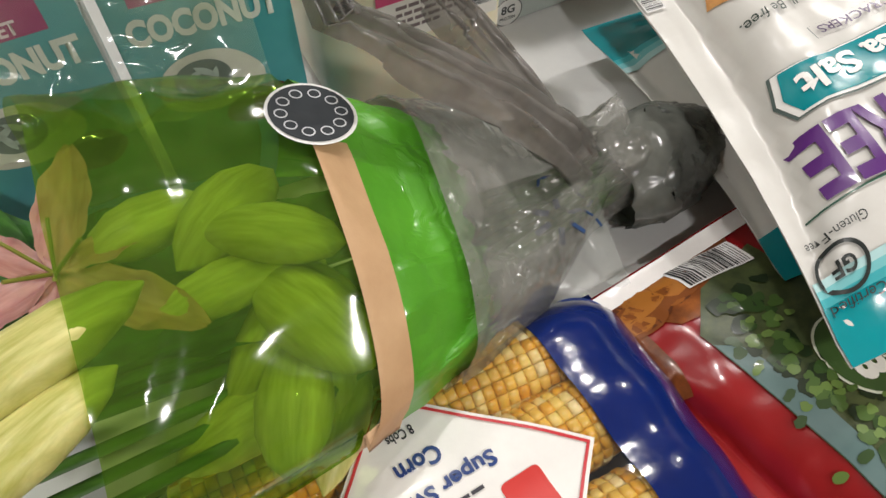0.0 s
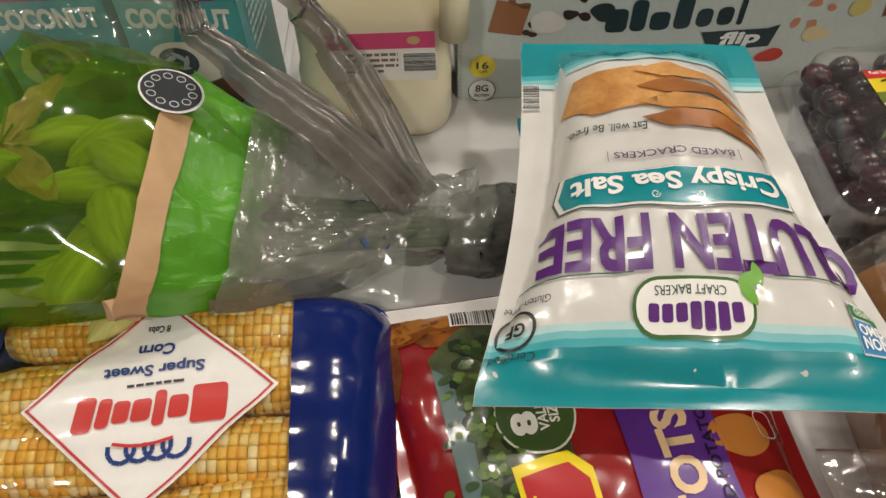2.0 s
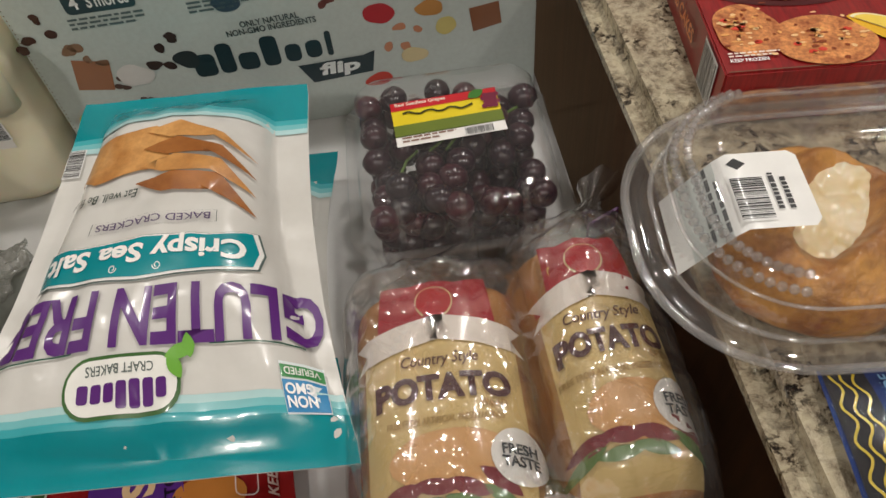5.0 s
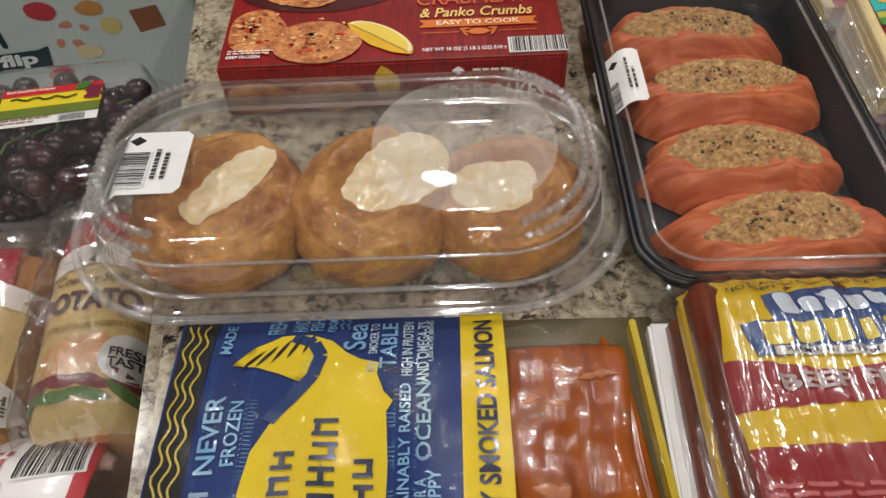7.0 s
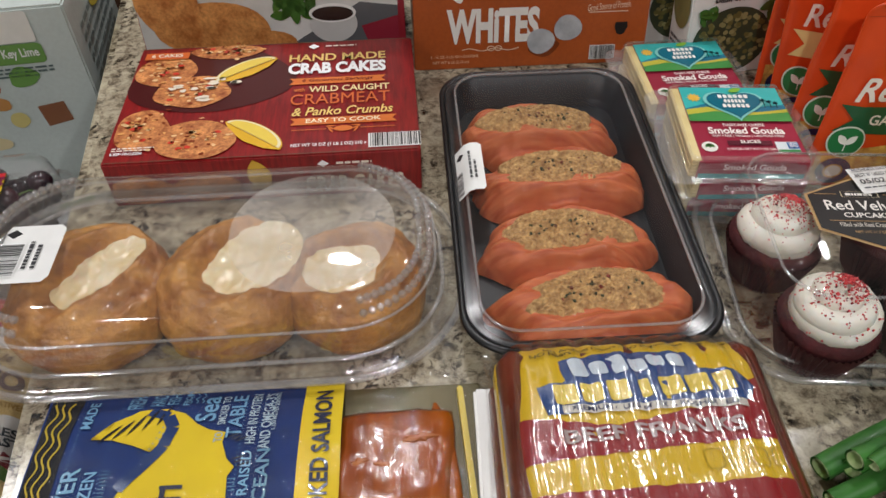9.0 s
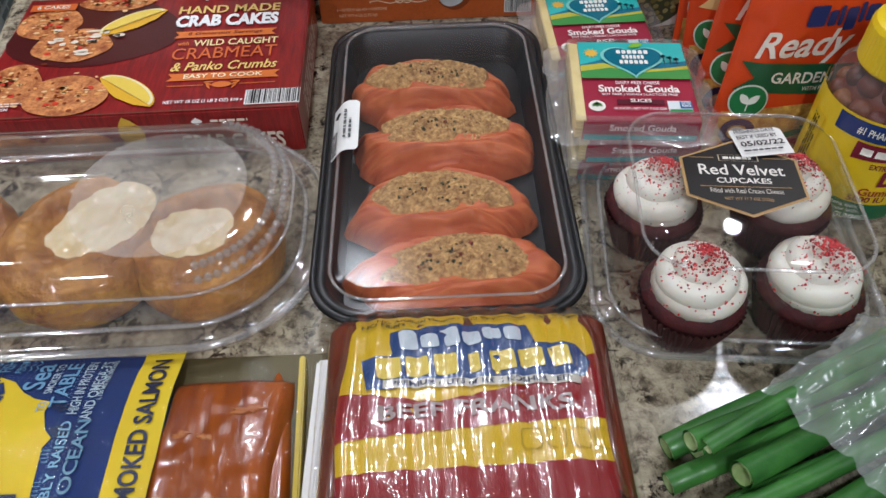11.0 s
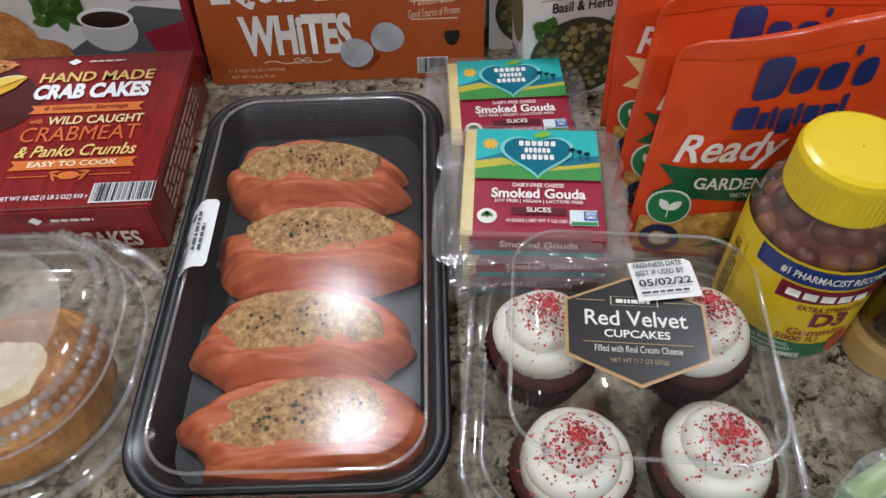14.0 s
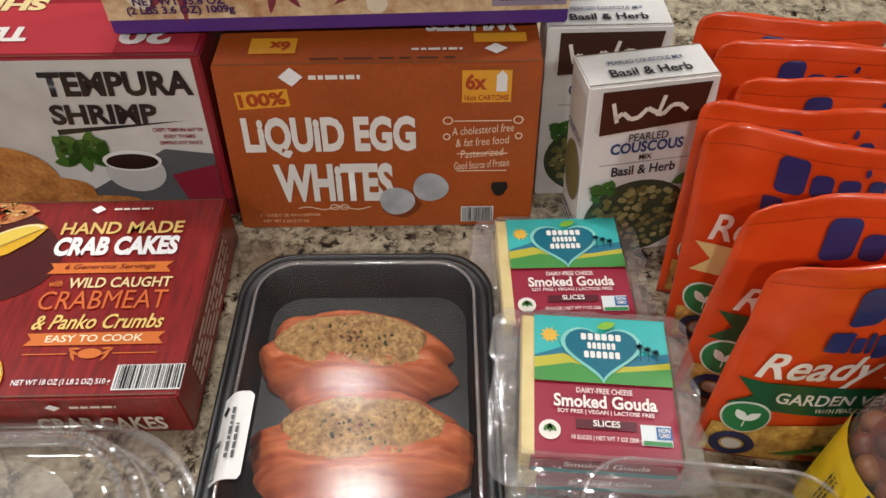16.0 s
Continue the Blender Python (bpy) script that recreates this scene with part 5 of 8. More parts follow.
    shape(th, s, oval(0.012, 0.012, -0.049, 0.019), "#e8e2da", 3, "round_mark_middle", st)
    return th


G, C = "#1f5a38", "#e8cf8a"
for k, (x, y, f, c, r, ln, h, sk, up) in enumerate([(1.487, 0.28, "GARDEN VEGETABLE", G, -5, 8, 0.163, 0.09, 0.16), (1.485, 0.322, "GARDEN VEGETABLE", G, -6, 8, 0.168, 0.08, 0.09),
                                                    (1.489, 0.372, "BUTTERY", C, -4, 9, 0.178, -0.02, -0.1), (1.493, 0.412, "BUTTERY", C, -6, 9, 0.165, 0.01, 0.0),
                                                    (1.53, 0.455, "BUTTERY", C, -8, 9, 0.156, 0.02, 0.0), (1.52, 0.495, "GARDEN VEGETABLE", G, -6, 9, 0.158, 0.05, 0.02), (1.515, 0.53, "BUTTERY", C, -6, 9, 0.158, 0.05, 0.0)]):
    pouch((x, y, 0), r, ln, f, c, 1.7 * k, h, sk, up)

# ---- vitamin jar ----
AMBER = island_mat("amber and red gummies", [(0.0, "#4a1608"), (0.35, "#6e3010"), (0.7, "#86501c"), (1.0, "#5a1610")], 0.5, 0.1)
jar = thing("gummy_jar", (1.511, 0.226, 0), 0, "clear amber jar of gummy vitamins with yellow lid and label", "jar")
gum = bmesh.new()
rg = random.Random(8)
for zz in range(7):
    for k in range(13 if zz < 6 else 9):
        a, r = 2 * math.pi * (k + 0.5 * (zz % 2) + rg.uniform(-0.15, 0.15)) / (13 if zz < 6 else 9), (0.0305 if zz < 6 else 0.0235)
        bmesh.ops.create_icosphere(gum, subdivisions=2, radius=0.0095, matrix=pose(r * math.cos(a), r * math.sin(a), 0.011 + 0.016 * zz + rg.uniform(-0.002, 0.002), rg.uniform(0, 90), rg.uniform(0, 90), 0) @ Matrix.Diagonal((1, 0.85, 0.9, 1)))
go = part("gummies", gum, AMBER, jar, "amber and red gummies", smooth=True)
go["kind"] = "stuff"
part("gummy_core", lathe([(0.0005, 0.003), (0.031, 0.003), (0.031, 0.098), (0.022, 0.112), (0.0005, 0.114)], 32), mat("dark amber gummies", "#5c1e0a", 0.4, "#7a300c", 60, 0.3), jar, smooth=True)
part("jar_body", lathe([(0.0005, 0.0), (0.0375, 0.0), (0.041, 0.004), (0.041, 0.1), (0.038, 0.111), (0.031, 0.119), (0.029, 0.124)], 48), film("clear jar wall", haze=0.05, gain=0.9, rough=0.04), jar, smooth=True)
part("lid", lathe([(0.0295, 0.119), (0.031, 0.121), (0.031, 0.146), (0.0295, 0.1495), (0.0265, 0.151), (0.0005, 0.151)], 120, lambda a, z, r: 0.00015 * (1 if int(round(a / (2 * math.pi) * 120)) % 2 else -1) if r > 0.03 else 0), ink("#f4d40c", 0.35, 0.2), jar, "finely ridged bright yellow lid", smooth=False)


def jar_side(x, y, off):
    a = x / 0.0415 - math.pi / 2 - 0.12
    return Vector(((0.0415 + off) * math.cos(a), (0.0415 + off) * math.sin(a), 0.012 + (y - 0.01) * 1.19))


shape(jar, jar_side, rect(0.186, 0.073, 0, 0.046), "#f2cf10", 1, "label", 0.008)
shape(jar, jar_side, rect(0.1, 0.012, 0.006, 0.075), "#223a7c", 2, "label_band", 0.008)
words(jar, jar_side, "#1 PHARMACIST RECOMMENDED", (0.008, 0.075), 0.074, 0.0055, "#f2f0e6", 3, step=0.006)
shape(jar, jar_side, [(-0.026, 0.056), (0.036, 0.06), (0.036, 0.068), (-0.026, 0.068)], "#7c1c34", 3, "logo_panel", 0.006)
shape(jar, jar_side, [rect(0.007, 0.005, -0.018 + 0.009 * k, 0.0625) for k in range(5)], "#f5efe8", 4, "logo_mark", 0.006)
words(jar, jar_side, "EXTRA STRENGTH", (0.006, 0.053), 0.036, 0.004, "#7c1c34", 3, step=0.006)
words(jar, jar_side, "D3", (0.008, 0.0445), 0.02, 0.012, "#7c1c34", 3, bold=0.04, step=0.006)
words(jar, jar_side, "Gummies", (0.006, 0.0335), 0.034, 0.006, "#a8452c", 3, step=0.006)
words(jar, jar_side, "5000 IU", (-0.004, 0.0275), 0.024, 0.0045, "#7c1c34", 3, step=0.006)
shape(jar, jar_side, [(-0.046, 0.01), (0.02, 0.01), (0.016, 0.022), (-0.046, 0.026)], "#1f6a44", 2, "green_panel", 0.006)
words(jar, jar_side, "Supports bone, teeth,\nmuscle & immune health", (-0.022, 0.0195), 0.036, 0.007, "#eef2e6", 3, step=0.006, bold=0.0)
words(jar, jar_side, "150 GUMMIES", (-0.012, 0.0125), 0.03, 0.004, "#eef2e6", 3, step=0.006)
shape(jar, jar_side, oval(0.016, 0.018, 0.024, 0.02), "#b8402a", 3, "gummy_picture", 0.006)
shape(jar, jar_side, rect(0.014, 0.05, -0.06, 0.044), "#e8c410", 2, "side_panel", 0.006)
lines(jar, jar_side, (-0.06, 0.044), 0.044, 0.01, 4, "#4a3c10", 3, 90, 0.006)

# ---- sauce bottle upside down on its cap ----
sau = thing("sauce_bottle", (1.572, 0.195, 0), 20, "dark brown sauce squeeze bottle standing on its tan cap", "bottle")
part("cap", lathe([(0.0005, 0), (0.025, 0), (0.0265, 0.002), (0.0265, 0.022), (0.024, 0.027), (0.0005, 0.027)], 40), ink("#c9a668", 0.45, 0.1), sau, "tan flip cap", smooth=False)
part("bottle_body", lathe([(0.018, 0.026), (0.026, 0.032), (0.03, 0.05), (0.029, 0.08), (0.031, 0.12), (0.03, 0.16), (0.022, 0.172), (0.0005, 0.174)], 40), mat("dark sauce in gloss plastic", "#2a0d0a", 0.12, "#1c0807", 30, 0.2, 0.03, coat=0.6), sau, smooth=True)


def sau_side(x, y, off):
    a = x / 0.031 - math.pi / 2
    return Vector(((0.0318 + off) * math.cos(a), (0.0318 + off) * math.sin(a), y))


shape(sau, sau_side, rrect(0.06, 0.07, 0.015, 6, 0.03, 0.08), "#c8b23c", 1, "label_edge", 0.006)
shape(sau, sau_side, rrect(0.055, 0.065, 0.014, 6, 0.03, 0.08), "#2a1a10", 2, "label", 0.006)
shape(sau, sau_side, leaf(0.03, 0.016, 0.016, 0.075, 60), "#5a8a2c", 3, "label_picture", 0.006)

# ---- pink pack behind ----
pk = thing("pink_pack", (1.64, 0.315, 0), -8, "pale pink plastic snack pack standing behind the jar", "pack")
ps = Upright(0.15, 0.15, 0.04, 10, 5.5)
part("pack_body", ps.mesh(), mat("pale pink film print", "#e6b8b4", 0.3, "#dca49f", 20, 0.1, 0.2, 50, coat=0.4), pk, smooth=True)
shape(pk, ps, oval(0.03, 0.03, -0.05, 0.1), "#b8222c", 2, "red_mark", 0.01)
lines(pk, ps, (0.0, 0.06), 0.09, 0.03, 3, "#a85a60", 2, step=0.01)


# ---- honey smoked salmon pack ----
hs = thing("smoked_salmon_pack", (0.973, -0.055, 0), -0.3, "flat smoked salmon pack with navy and yellow fish print", "fish pack")
H = Pillow(0.149, 0.155, 0.02, 0.0, 0.05, 3.5, 0.002, 22, 3.0, base=0.35, ridges=0.0008, rs=20, waist=0.0)
part("backing_board", box(0.285, 0.3, 0.003, 0.0005, 0.001), mat("gold backing board", "#4f4520", 0.4, metal=0.3), hs)
st = 0.012
NAVY, GOLD, SKY = "#163468", "#dcc008", "#6f9fc4"
YELLOW = mat("matt yellow print", "#dcc008", 0.7, "#d2b406", 30, 0.05, 0.04)
shape(hs, H, rect(0.198, 0.3, -0.049, 0), "", 1, "print_sheet", st, material=mat("navy print", "#12306c", 0.8, "#0e2658", 30, 0.1, 0.05))
shape(hs, H, [(0.024, 0.152), (0.05, 0.152), (0.05, -0.152), (0.023, -0.152)], "", 3, "yellow_band", st, material=YELLOW)
words(hs, H, "ALL NATURAL HONEY SMOKED SALMON", (0.0375, 0.022), 0.245, 0.0115, "#1c2440", 5, 90, 0.03, step=st)
shape(hs, H, rect(0.022, 0.3, -0.135, 0), "", 2, "wave_border", 0.006, material=mat("matt black print", "#15171c", 0.7))
for k in range(3):
    shape(hs, H, stroke([(-0.141 + 0.0055 * k + 0.0022 * math.sin(i * 1.1 + k), -0.148 + 0.0035 * i) for i in range(85)], 0.0013), "#c4ac34", 5, "wave_line", 0)


def HP(x, y, off):
    return H(-0.125 + (x + 0.125) * 0.9, 0.15 - (0.15 - y) * 0.76, off)


FX = -0.042
fish = [(-0.108, 0.102), (-0.096, 0.119), (-0.078, 0.129), (-0.058, 0.13), (-0.044, 0.123), (-0.034, 0.111), (-0.024, 0.104), (-0.012, 0.1), (-0.013, 0.09), (-0.008, 0.074), (-0.002, 0.066), (-0.006, 0.058), (-0.004, 0.02), (-0.004, -0.03), (-0.014, -0.08), (-0.03, -0.115), (-0.05, -0.125), (-0.07, -0.1), (-0.085, -0.05), (-0.09, 0.0), (-0.086, 0.03), (-0.076, 0.052), (-0.066, 0.066), (-0.058, 0.078), (-0.06, 0.084), (-0.076, 0.093), (-0.092, 0.1)]
shape(hs, HP, fish, "", 3, "fish_print", st, material=YELLOW)
shape(hs, HP, stroke([(-0.07, 0.127), (-0.056, 0.121), (-0.05, 0.108), (-0.054, 0.09), (-0.066, 0.07), (-0.078, 0.052)], 0.009), NAVY, 4, "fish_shade", st)
shape(hs, HP, [oval(0.0013, 0.0013, -0.056 + 0.003 * (k % 3) - 0.0005 * k, 0.114 - 0.0017 * k, 6) for k in range(30)], "#86a8c0", 5, "dotted_line", 0)
shape(hs, HP, [leaf(0.024, 0.0028, -0.095 + 0.009 * k, 0.106 + 0.004 * k, 52 + 5 * k) for k in range(5)] + [leaf(0.012, 0.0015, -0.006 + 0.003 * k, 0.096 - 0.002 * k, 30) for k in range(3)] + [leaf(0.012, 0.0015, 0.0 + 0.002 * k, 0.074 - 0.003 * k, 20) for k in range(3)], "#15171c", 4, "fin_line", st)
rg = random.Random(2)
shape(hs, HP, [oval(q, q, FX + rg.gauss(0, 0.018), rg.uniform(-0.09, 0.115), 7) for q in (rg.choice((0.0007, 0.0009, 0.0012, 0.0018)) for _ in range(240))], "#2a2a18", 4, "fish_spot", 0)
for k, (x, w) in enumerate(((-0.066, 0.013), (-0.042, 0.016), (-0.018, 0.012))):
    for j in range((6, 7, 5)[k]):
        y = -0.07 + 0.0185 * j + 0.006 * k
        shape(hs, HP, [rect(w, 0.0035, x, y - 0.0055), rect(w * 0.95, 0.0035, x + 0.0008 * (j % 2), y + 0.0045), rect(0.0035, 0.012, x + w * (0.3, -0.3, 0.0)[(j + k) % 3], y)], "#1c2440", 5, "logo_mark", st)
for b, x, y, w, h, c in (("FRESH", -0.113, -0.03, 0.065, 0.012, "#8aa2b8"), ("NEVER", -0.113, 0.045, 0.06, 0.012, SKY), ("FROZEN", -0.099, 0.045, 0.05, 0.009, SKY), ("MADE", -0.114, 0.128, 0.03, 0.007, SKY), ("FRESH", -0.083, 0.14, 0.016, 0.012, SKY), ("HAND", -0.067, 0.141, 0.015, 0.01, SKY), ("FISH", -0.056, 0.142, 0.014, 0.009, SKY), ("FROM", -0.046, 0.142, 0.018, 0.005, SKY), ("Sea", -0.029, 0.128, 0.03, 0.015, SKY), ("SMOKER TO", -0.0165, 0.125, 0.034, 0.006, "#a8bcc8"), ("TO", -0.0165, 0.095, 0.01, 0.006, "#a8bcc8"), ("TABLE", -0.0065, 0.118, 0.048, 0.0105, SKY),
                         ("SUSTAINABLY RAISED", 0.0055, 0.02, 0.12, 0.007, SKY), ("HIGH IN PROTEIN", 0.006, 0.115, 0.056, 0.007, "#a8bcc8"), ("OCEAN", 0.017, 0.05, 0.062, 0.009, "#5a86a4"), ("AND OMEGA-3'S", 0.016, 0.112, 0.062, 0.008, "#a8bcc8"), ("1,100 MG PER SERVING", 0.0215, 0.122, 0.045, 0.0035, "#a8bcc8"), ("FOR A", 0.0155, -0.005, 0.024, 0.007, SKY), ("HAPPY", 0.0235, -0.005, 0.036, 0.0075, SKY), ("PLANET", 0.0195, -0.06, 0.05, 0.01, SKY), ("RICH IN", 0.006, -0.08, 0.04, 0.007, SKY)):
    words(hs, HP, b, (x, y), w, h, c, 4, 90, 0.015, step=st)
for x in (-0.118, -0.093, -0.001, 0.012):
    shape(hs, HP, [oval(0.001, 0.001, x, -0.14 + 0.004 * i, 6) for i in range(70)], SKY, 3, "dotted_line", 0)
shape(hs, HP, [rect(0.006, 0.0007, -0.003, -0.1 + 0.0032 * i) for i in range(50)] + [rect(0.005, 0.0007, -0.089, 0.01 + 0.0032 * i) for i in range(20)], "#5a86a4", 3, "dash_line", 0)
shape(hs, HP, [stroke([(-0.044 + 0.0045 * k + 0.0012 * math.sin(i * 1.3), 0.136 + 0.0016 * i) for i in range(9)], 0.0008)[q] for k in range(3) for q in range(8)], SKY, 4, "wave_line", 0)
SMOKED = streak_mat("smoked salmon", "#743206", "#ac5a12", 16, (5, 0.7, 1), 0.24, 0.4, 0.4)
fl = bmesh.new()
bmesh.ops.create_grid(fl, x_segments=30, y_segments=80, size=1)
for v in fl.verts:
    u, w = v.co.x, v.co.y
    v.co = (0.0828 + u * 0.0385 - 0.003 * (1 - w) + 0.002 * math.sin(w * 9), -0.012 + w * 0.14, 0.003 + 0.018 * (1 - abs(u) ** 6) ** 0.4 * (1 - abs(w) ** 10) ** 0.4 + wrinkle(u, w * 4, 2.0, 3.0) * 0.003)
for v in fl.verts:
    v.co.z += 0.0011 * abs(math.sin(v.co.y * 85 + v.co.x * 12)) * min(1, v.co.z * 80)
part("salmon_fillet", fl, SMOKED, hs, "glossy orange smoked salmon", smooth=True)
PALE_FLESH = mat("pale salmon flesh", "#b8763a", 0.4, "#9a5420", 60, 0.15, 0.3, coat=0.3)
for x, y, w, h, s in ((0.07, 0.03, 0.026, 0.014, 11), (0.062, 0.085, 0.012, 0.005, 12), (0.1, 0.1, 0.018, 0.006, 13), (0.086, -0.06, 0.02, 0.008, 14), (0.076, 0.083, 0.009, 0.005, 15)):
    fk = bumpy_disc(w, h, 0.0016, s * 1.3, 0.0006, 14, 0.0003, 0.5, 90)
    for v in fk.verts:
        a = math.atan2(v.co.y / h, v.co.x / w)
        k = 1 + 0.3 * math.sin(2 * a + s) + 0.2 * math.sin(5 * a + 2 * s) + 0.12 * math.sin(9 * a + s)
        v.co = (x + v.co.x * k, y + v.co.y * k, 0.0208 + v.co.z)
    part("pale_flake", fk, PALE_FLESH, hs, "pale torn salmon flesh")
bm = bmesh.new()
bmesh.ops.create_grid(bm, x_segments=64, y_segments=64, size=1)
for v in bm.verts:
    x, y = v.co.x * 0.149, v.co.y * 0.155
    q = H(x, y, 0.0046)
    q.z = max(q.z, 0.0255 * max(0, 1 - (abs(x - 0.083) / 0.045) ** 4) ** 0.3 if abs(x - 0.083) < 0.045 and abs(y) < 0.14 else 0)
    v.co = q + Vector((0, 0, ridge(x, y, 40, 5.0) * 0.0007))
part("clear_film", bm, TIGHT, hs, "wrinkled clear vacuum film", smooth=True)
hs2 = thing("smoked_salmon_pack", (1.089, -0.045, 0.0), 2, "edge of a second smoked salmon pack with yellow strip", "fish pack")
part("salmon_edge", bumpy_disc(0.028, 0.25, 0.012, 4.2, 0.003, 20, 0.001, 0.4, 60), SMOKED, hs2, smooth=True)
part("yellow_strip", box(0.004, 0.26, 0.014, 0.001, 0.001, x=0.017), ink("#cdb41c"), hs2, "yellow printed edge")


# ---- beef franks, two packs stacked ----
FRANK = mat("brown beef frank", "#6e2f1c", 0.3, "#54200f", 30, 0.2, 0.05, coat=0.5)


class Ribbed:
    """The wavy top of a row of franks, round at its edges."""

    def __init__(self, a, b, z, n):
        self.a, self.b, self.z, self.n = a, b, z, n

    def __call__(self, x, y, off):
        u, v = max(-1, min(1, x / self.a)), max(-1, min(1, y / self.b))
        wob = wrinkle(x, y, 30, 4.0) * 0.003
        u += 0.012 * math.sin(y * 60)
        r = (1 - abs(math.cos(math.pi * (u + 1) / 2 * self.n))) * 0.003
        return Vector((x, y, self.z - 0.02 * abs(u) ** 9 - 0.014 * abs(v) ** 8 - r + wob + off))


def franks(at, rz, printed, label):
    th = thing("frank_pack", at, rz, label, "franks", "packs of beef franks")
    n, a, b = 7, 0.084, 0.107
    for k in range(n):
        x = -a + (k + 0.5) * 2 * a / n
        part("frank", tube([(x, -b + 0.004, 0.013), (x, -b + 0.012, 0.013), (x, b - 0.012, 0.013), (x, b - 0.004, 0.013)], 0.0115, 12, True, (0.5, 1, 1, 0.5)), FRANK, th, smooth=True)
    S = Ribbed(a, b, 0.0295, 11)
    if printed:
        st = 0.006
        yel, red = "#e2bc0a", "#94101a"
        shape(th, S, rect(0.166, 0.21), yel, 1, "print_sheet", st)
        part("print_skirt", loft([[(x, y, z) for x, y in dense(rrect(0.168 + g, 0.212 + g, 0.014, 6), 0.01)] for z, g in ((0.0135, -0.003), (0.009, 0.001), (0.002, 0.002))]), ink(yel), th, "yellow printed side of the pack")

        def P(x, y, off):
            return S(x, 0.105 - (0.105 - y) * 0.745, off)

        shape(th, P, [(-0.083, 0.03), (-0.02, 0.018), (0.03, 0.03), (0.083, 0.066), (0.083, 0.004), (-0.083, -0.012)], red, 2, "red_band", st)
        shape(th, P, [(-0.083, -0.036), (0.083, -0.03), (0.083, -0.177), (-0.083, -0.177)], red, 2, "red_band", st)
        shape(th, P, [(-0.058, 0.028), (-0.062, 0.056), (-0.046, 0.058), (-0.046, 0.082), (-0.01, 0.09), (0.034, 0.086), (0.038, 0.066), (0.062, 0.066), (0.068, 0.048), (0.064, 0.036), (0.02, 0.034)], "#274a86", 3, "logo_panel", st)
        shape(th, P, [rrect(0.0105, (0.02, 0.014, 0.02, 0.014, 0.013, 0.014)[k], 0.003, 4, -0.034 + 0.0122 * k, (0.002, -0.001)[k % 2]) for k in range(6)], "#d9e4ee", 4, "logo_mark", st, (-0.001, 0.074), 6)
        shape(th, P, [rrect((0.014, 0.013, 0.013, 0.006, 0.014, 0.014, 0.012)[k], (0.018, 0.017, 0.018, 0.017, 0.018, 0.017, 0.018)[k], 0.002, 4, -0.05 + 0.0162 * k, 0.0) for k in range(7)], "#ecd25a", 4, "logo_mark", st, (0.004, 0.05), 4)
        shape(th, P, rect(0.11, 0.007, 0.006, 0.033), "#d8d4c8", 4, "slogan_band", st)
        words(th, P, "PREMIUM CUTS of 100% KOSHER BEEF", (0.006, 0.033), 0.1, 0.0045, "#26355c", 5, step=st)
        words(th, P, "BEEF FRANKS", (0.002, 0.012), 0.106, 0.0125, "#bdaeac", 4, 3, 0.03, step=st)
        words(th, P, "NO Artificial Flavors - NO By-Products - NO Gluten", (0.006, 0.096), 0.12, 0.005, "#2a2410", 4, 2, step=st)
        words(th, P, "NO Fillers", (-0.05, 0.0895), 0.026, 0.005, "#2a2410", 4, 2, step=st)
        for k in range(4):
            shape(th, P, outline_band(rrect(0.011, 0.016, 0.003, 3, 0.03 + 0.013 * k, -0.014), 0.0008), "#b49a1c", 4, "nutrition_box", 0)
        lines(th, P, (-0.03, -0.075), 0.08, 0.035, 6, "#c96a6a", 3, step=st)
        barcode(th, P, (0.048, -0.08), 0.03, 0.03, 3, 90, st, 9)
        words(th, P, "4 PACK", (0.075, -0.07), 0.04, 0.008, "#3a0c10", 4, 90, step=st)
    bm = bmesh.new()
    bmesh.ops.create_grid(bm, x_segments=132, y_segments=50, size=1)
    for v in bm.verts:
        v.co = S(v.co.x * (a + 0.002), v.co.y * (b + 0.002), 0.0052)
        v.co.z += ridge(v.co.x, v.co.y, 30, 2.0) * 0.0004
    edge = [e for e in bm.edges if e.is_boundary]
    ext = bmesh.ops.extrude_edge_only(bm, edges=edge)
    for v in ext["geom"]:
        if isinstance(v, bmesh.types.BMVert):
            v.co.x *= 1.05
            v.co.y *= 1.04
            v.co.z = 0.0015
    part("clear_film", bm, RIBBED, th, "glossy ribbed vacuum film", smooth=True)
    return th


franks((1.2, -0.02, 0), -2, False, "lower vacuum pack of brown beef franks")
part("white_card", box(0.05, 0.2, 0.012, 0.002, 0.002, x=-0.068), WHITE, bpy.data.objects["frank_pack"], "white card edge")
franks((1.2055, -0.019, 0.0315), -1, True, "vacuum pack of beef franks with yellow and red print")

# ---- green onions in a produce bag ----
ONION = streak_mat("green onion leaf", "#2a5c22", "#4c8838", 30, (1, 1, 1), 0.45, 0.1, 0.1)
PALE = streak_mat("pale onion stalk", "#8fb85a", "#dfe6b8", 30, (1, 1, 1), 0.35, 0.2, 0.1)
on = thing("green_onions", (1.31, 0.0, 0), 0, "bunch of cut green onions on the granite", "vegetable")
rg = random.Random(11)
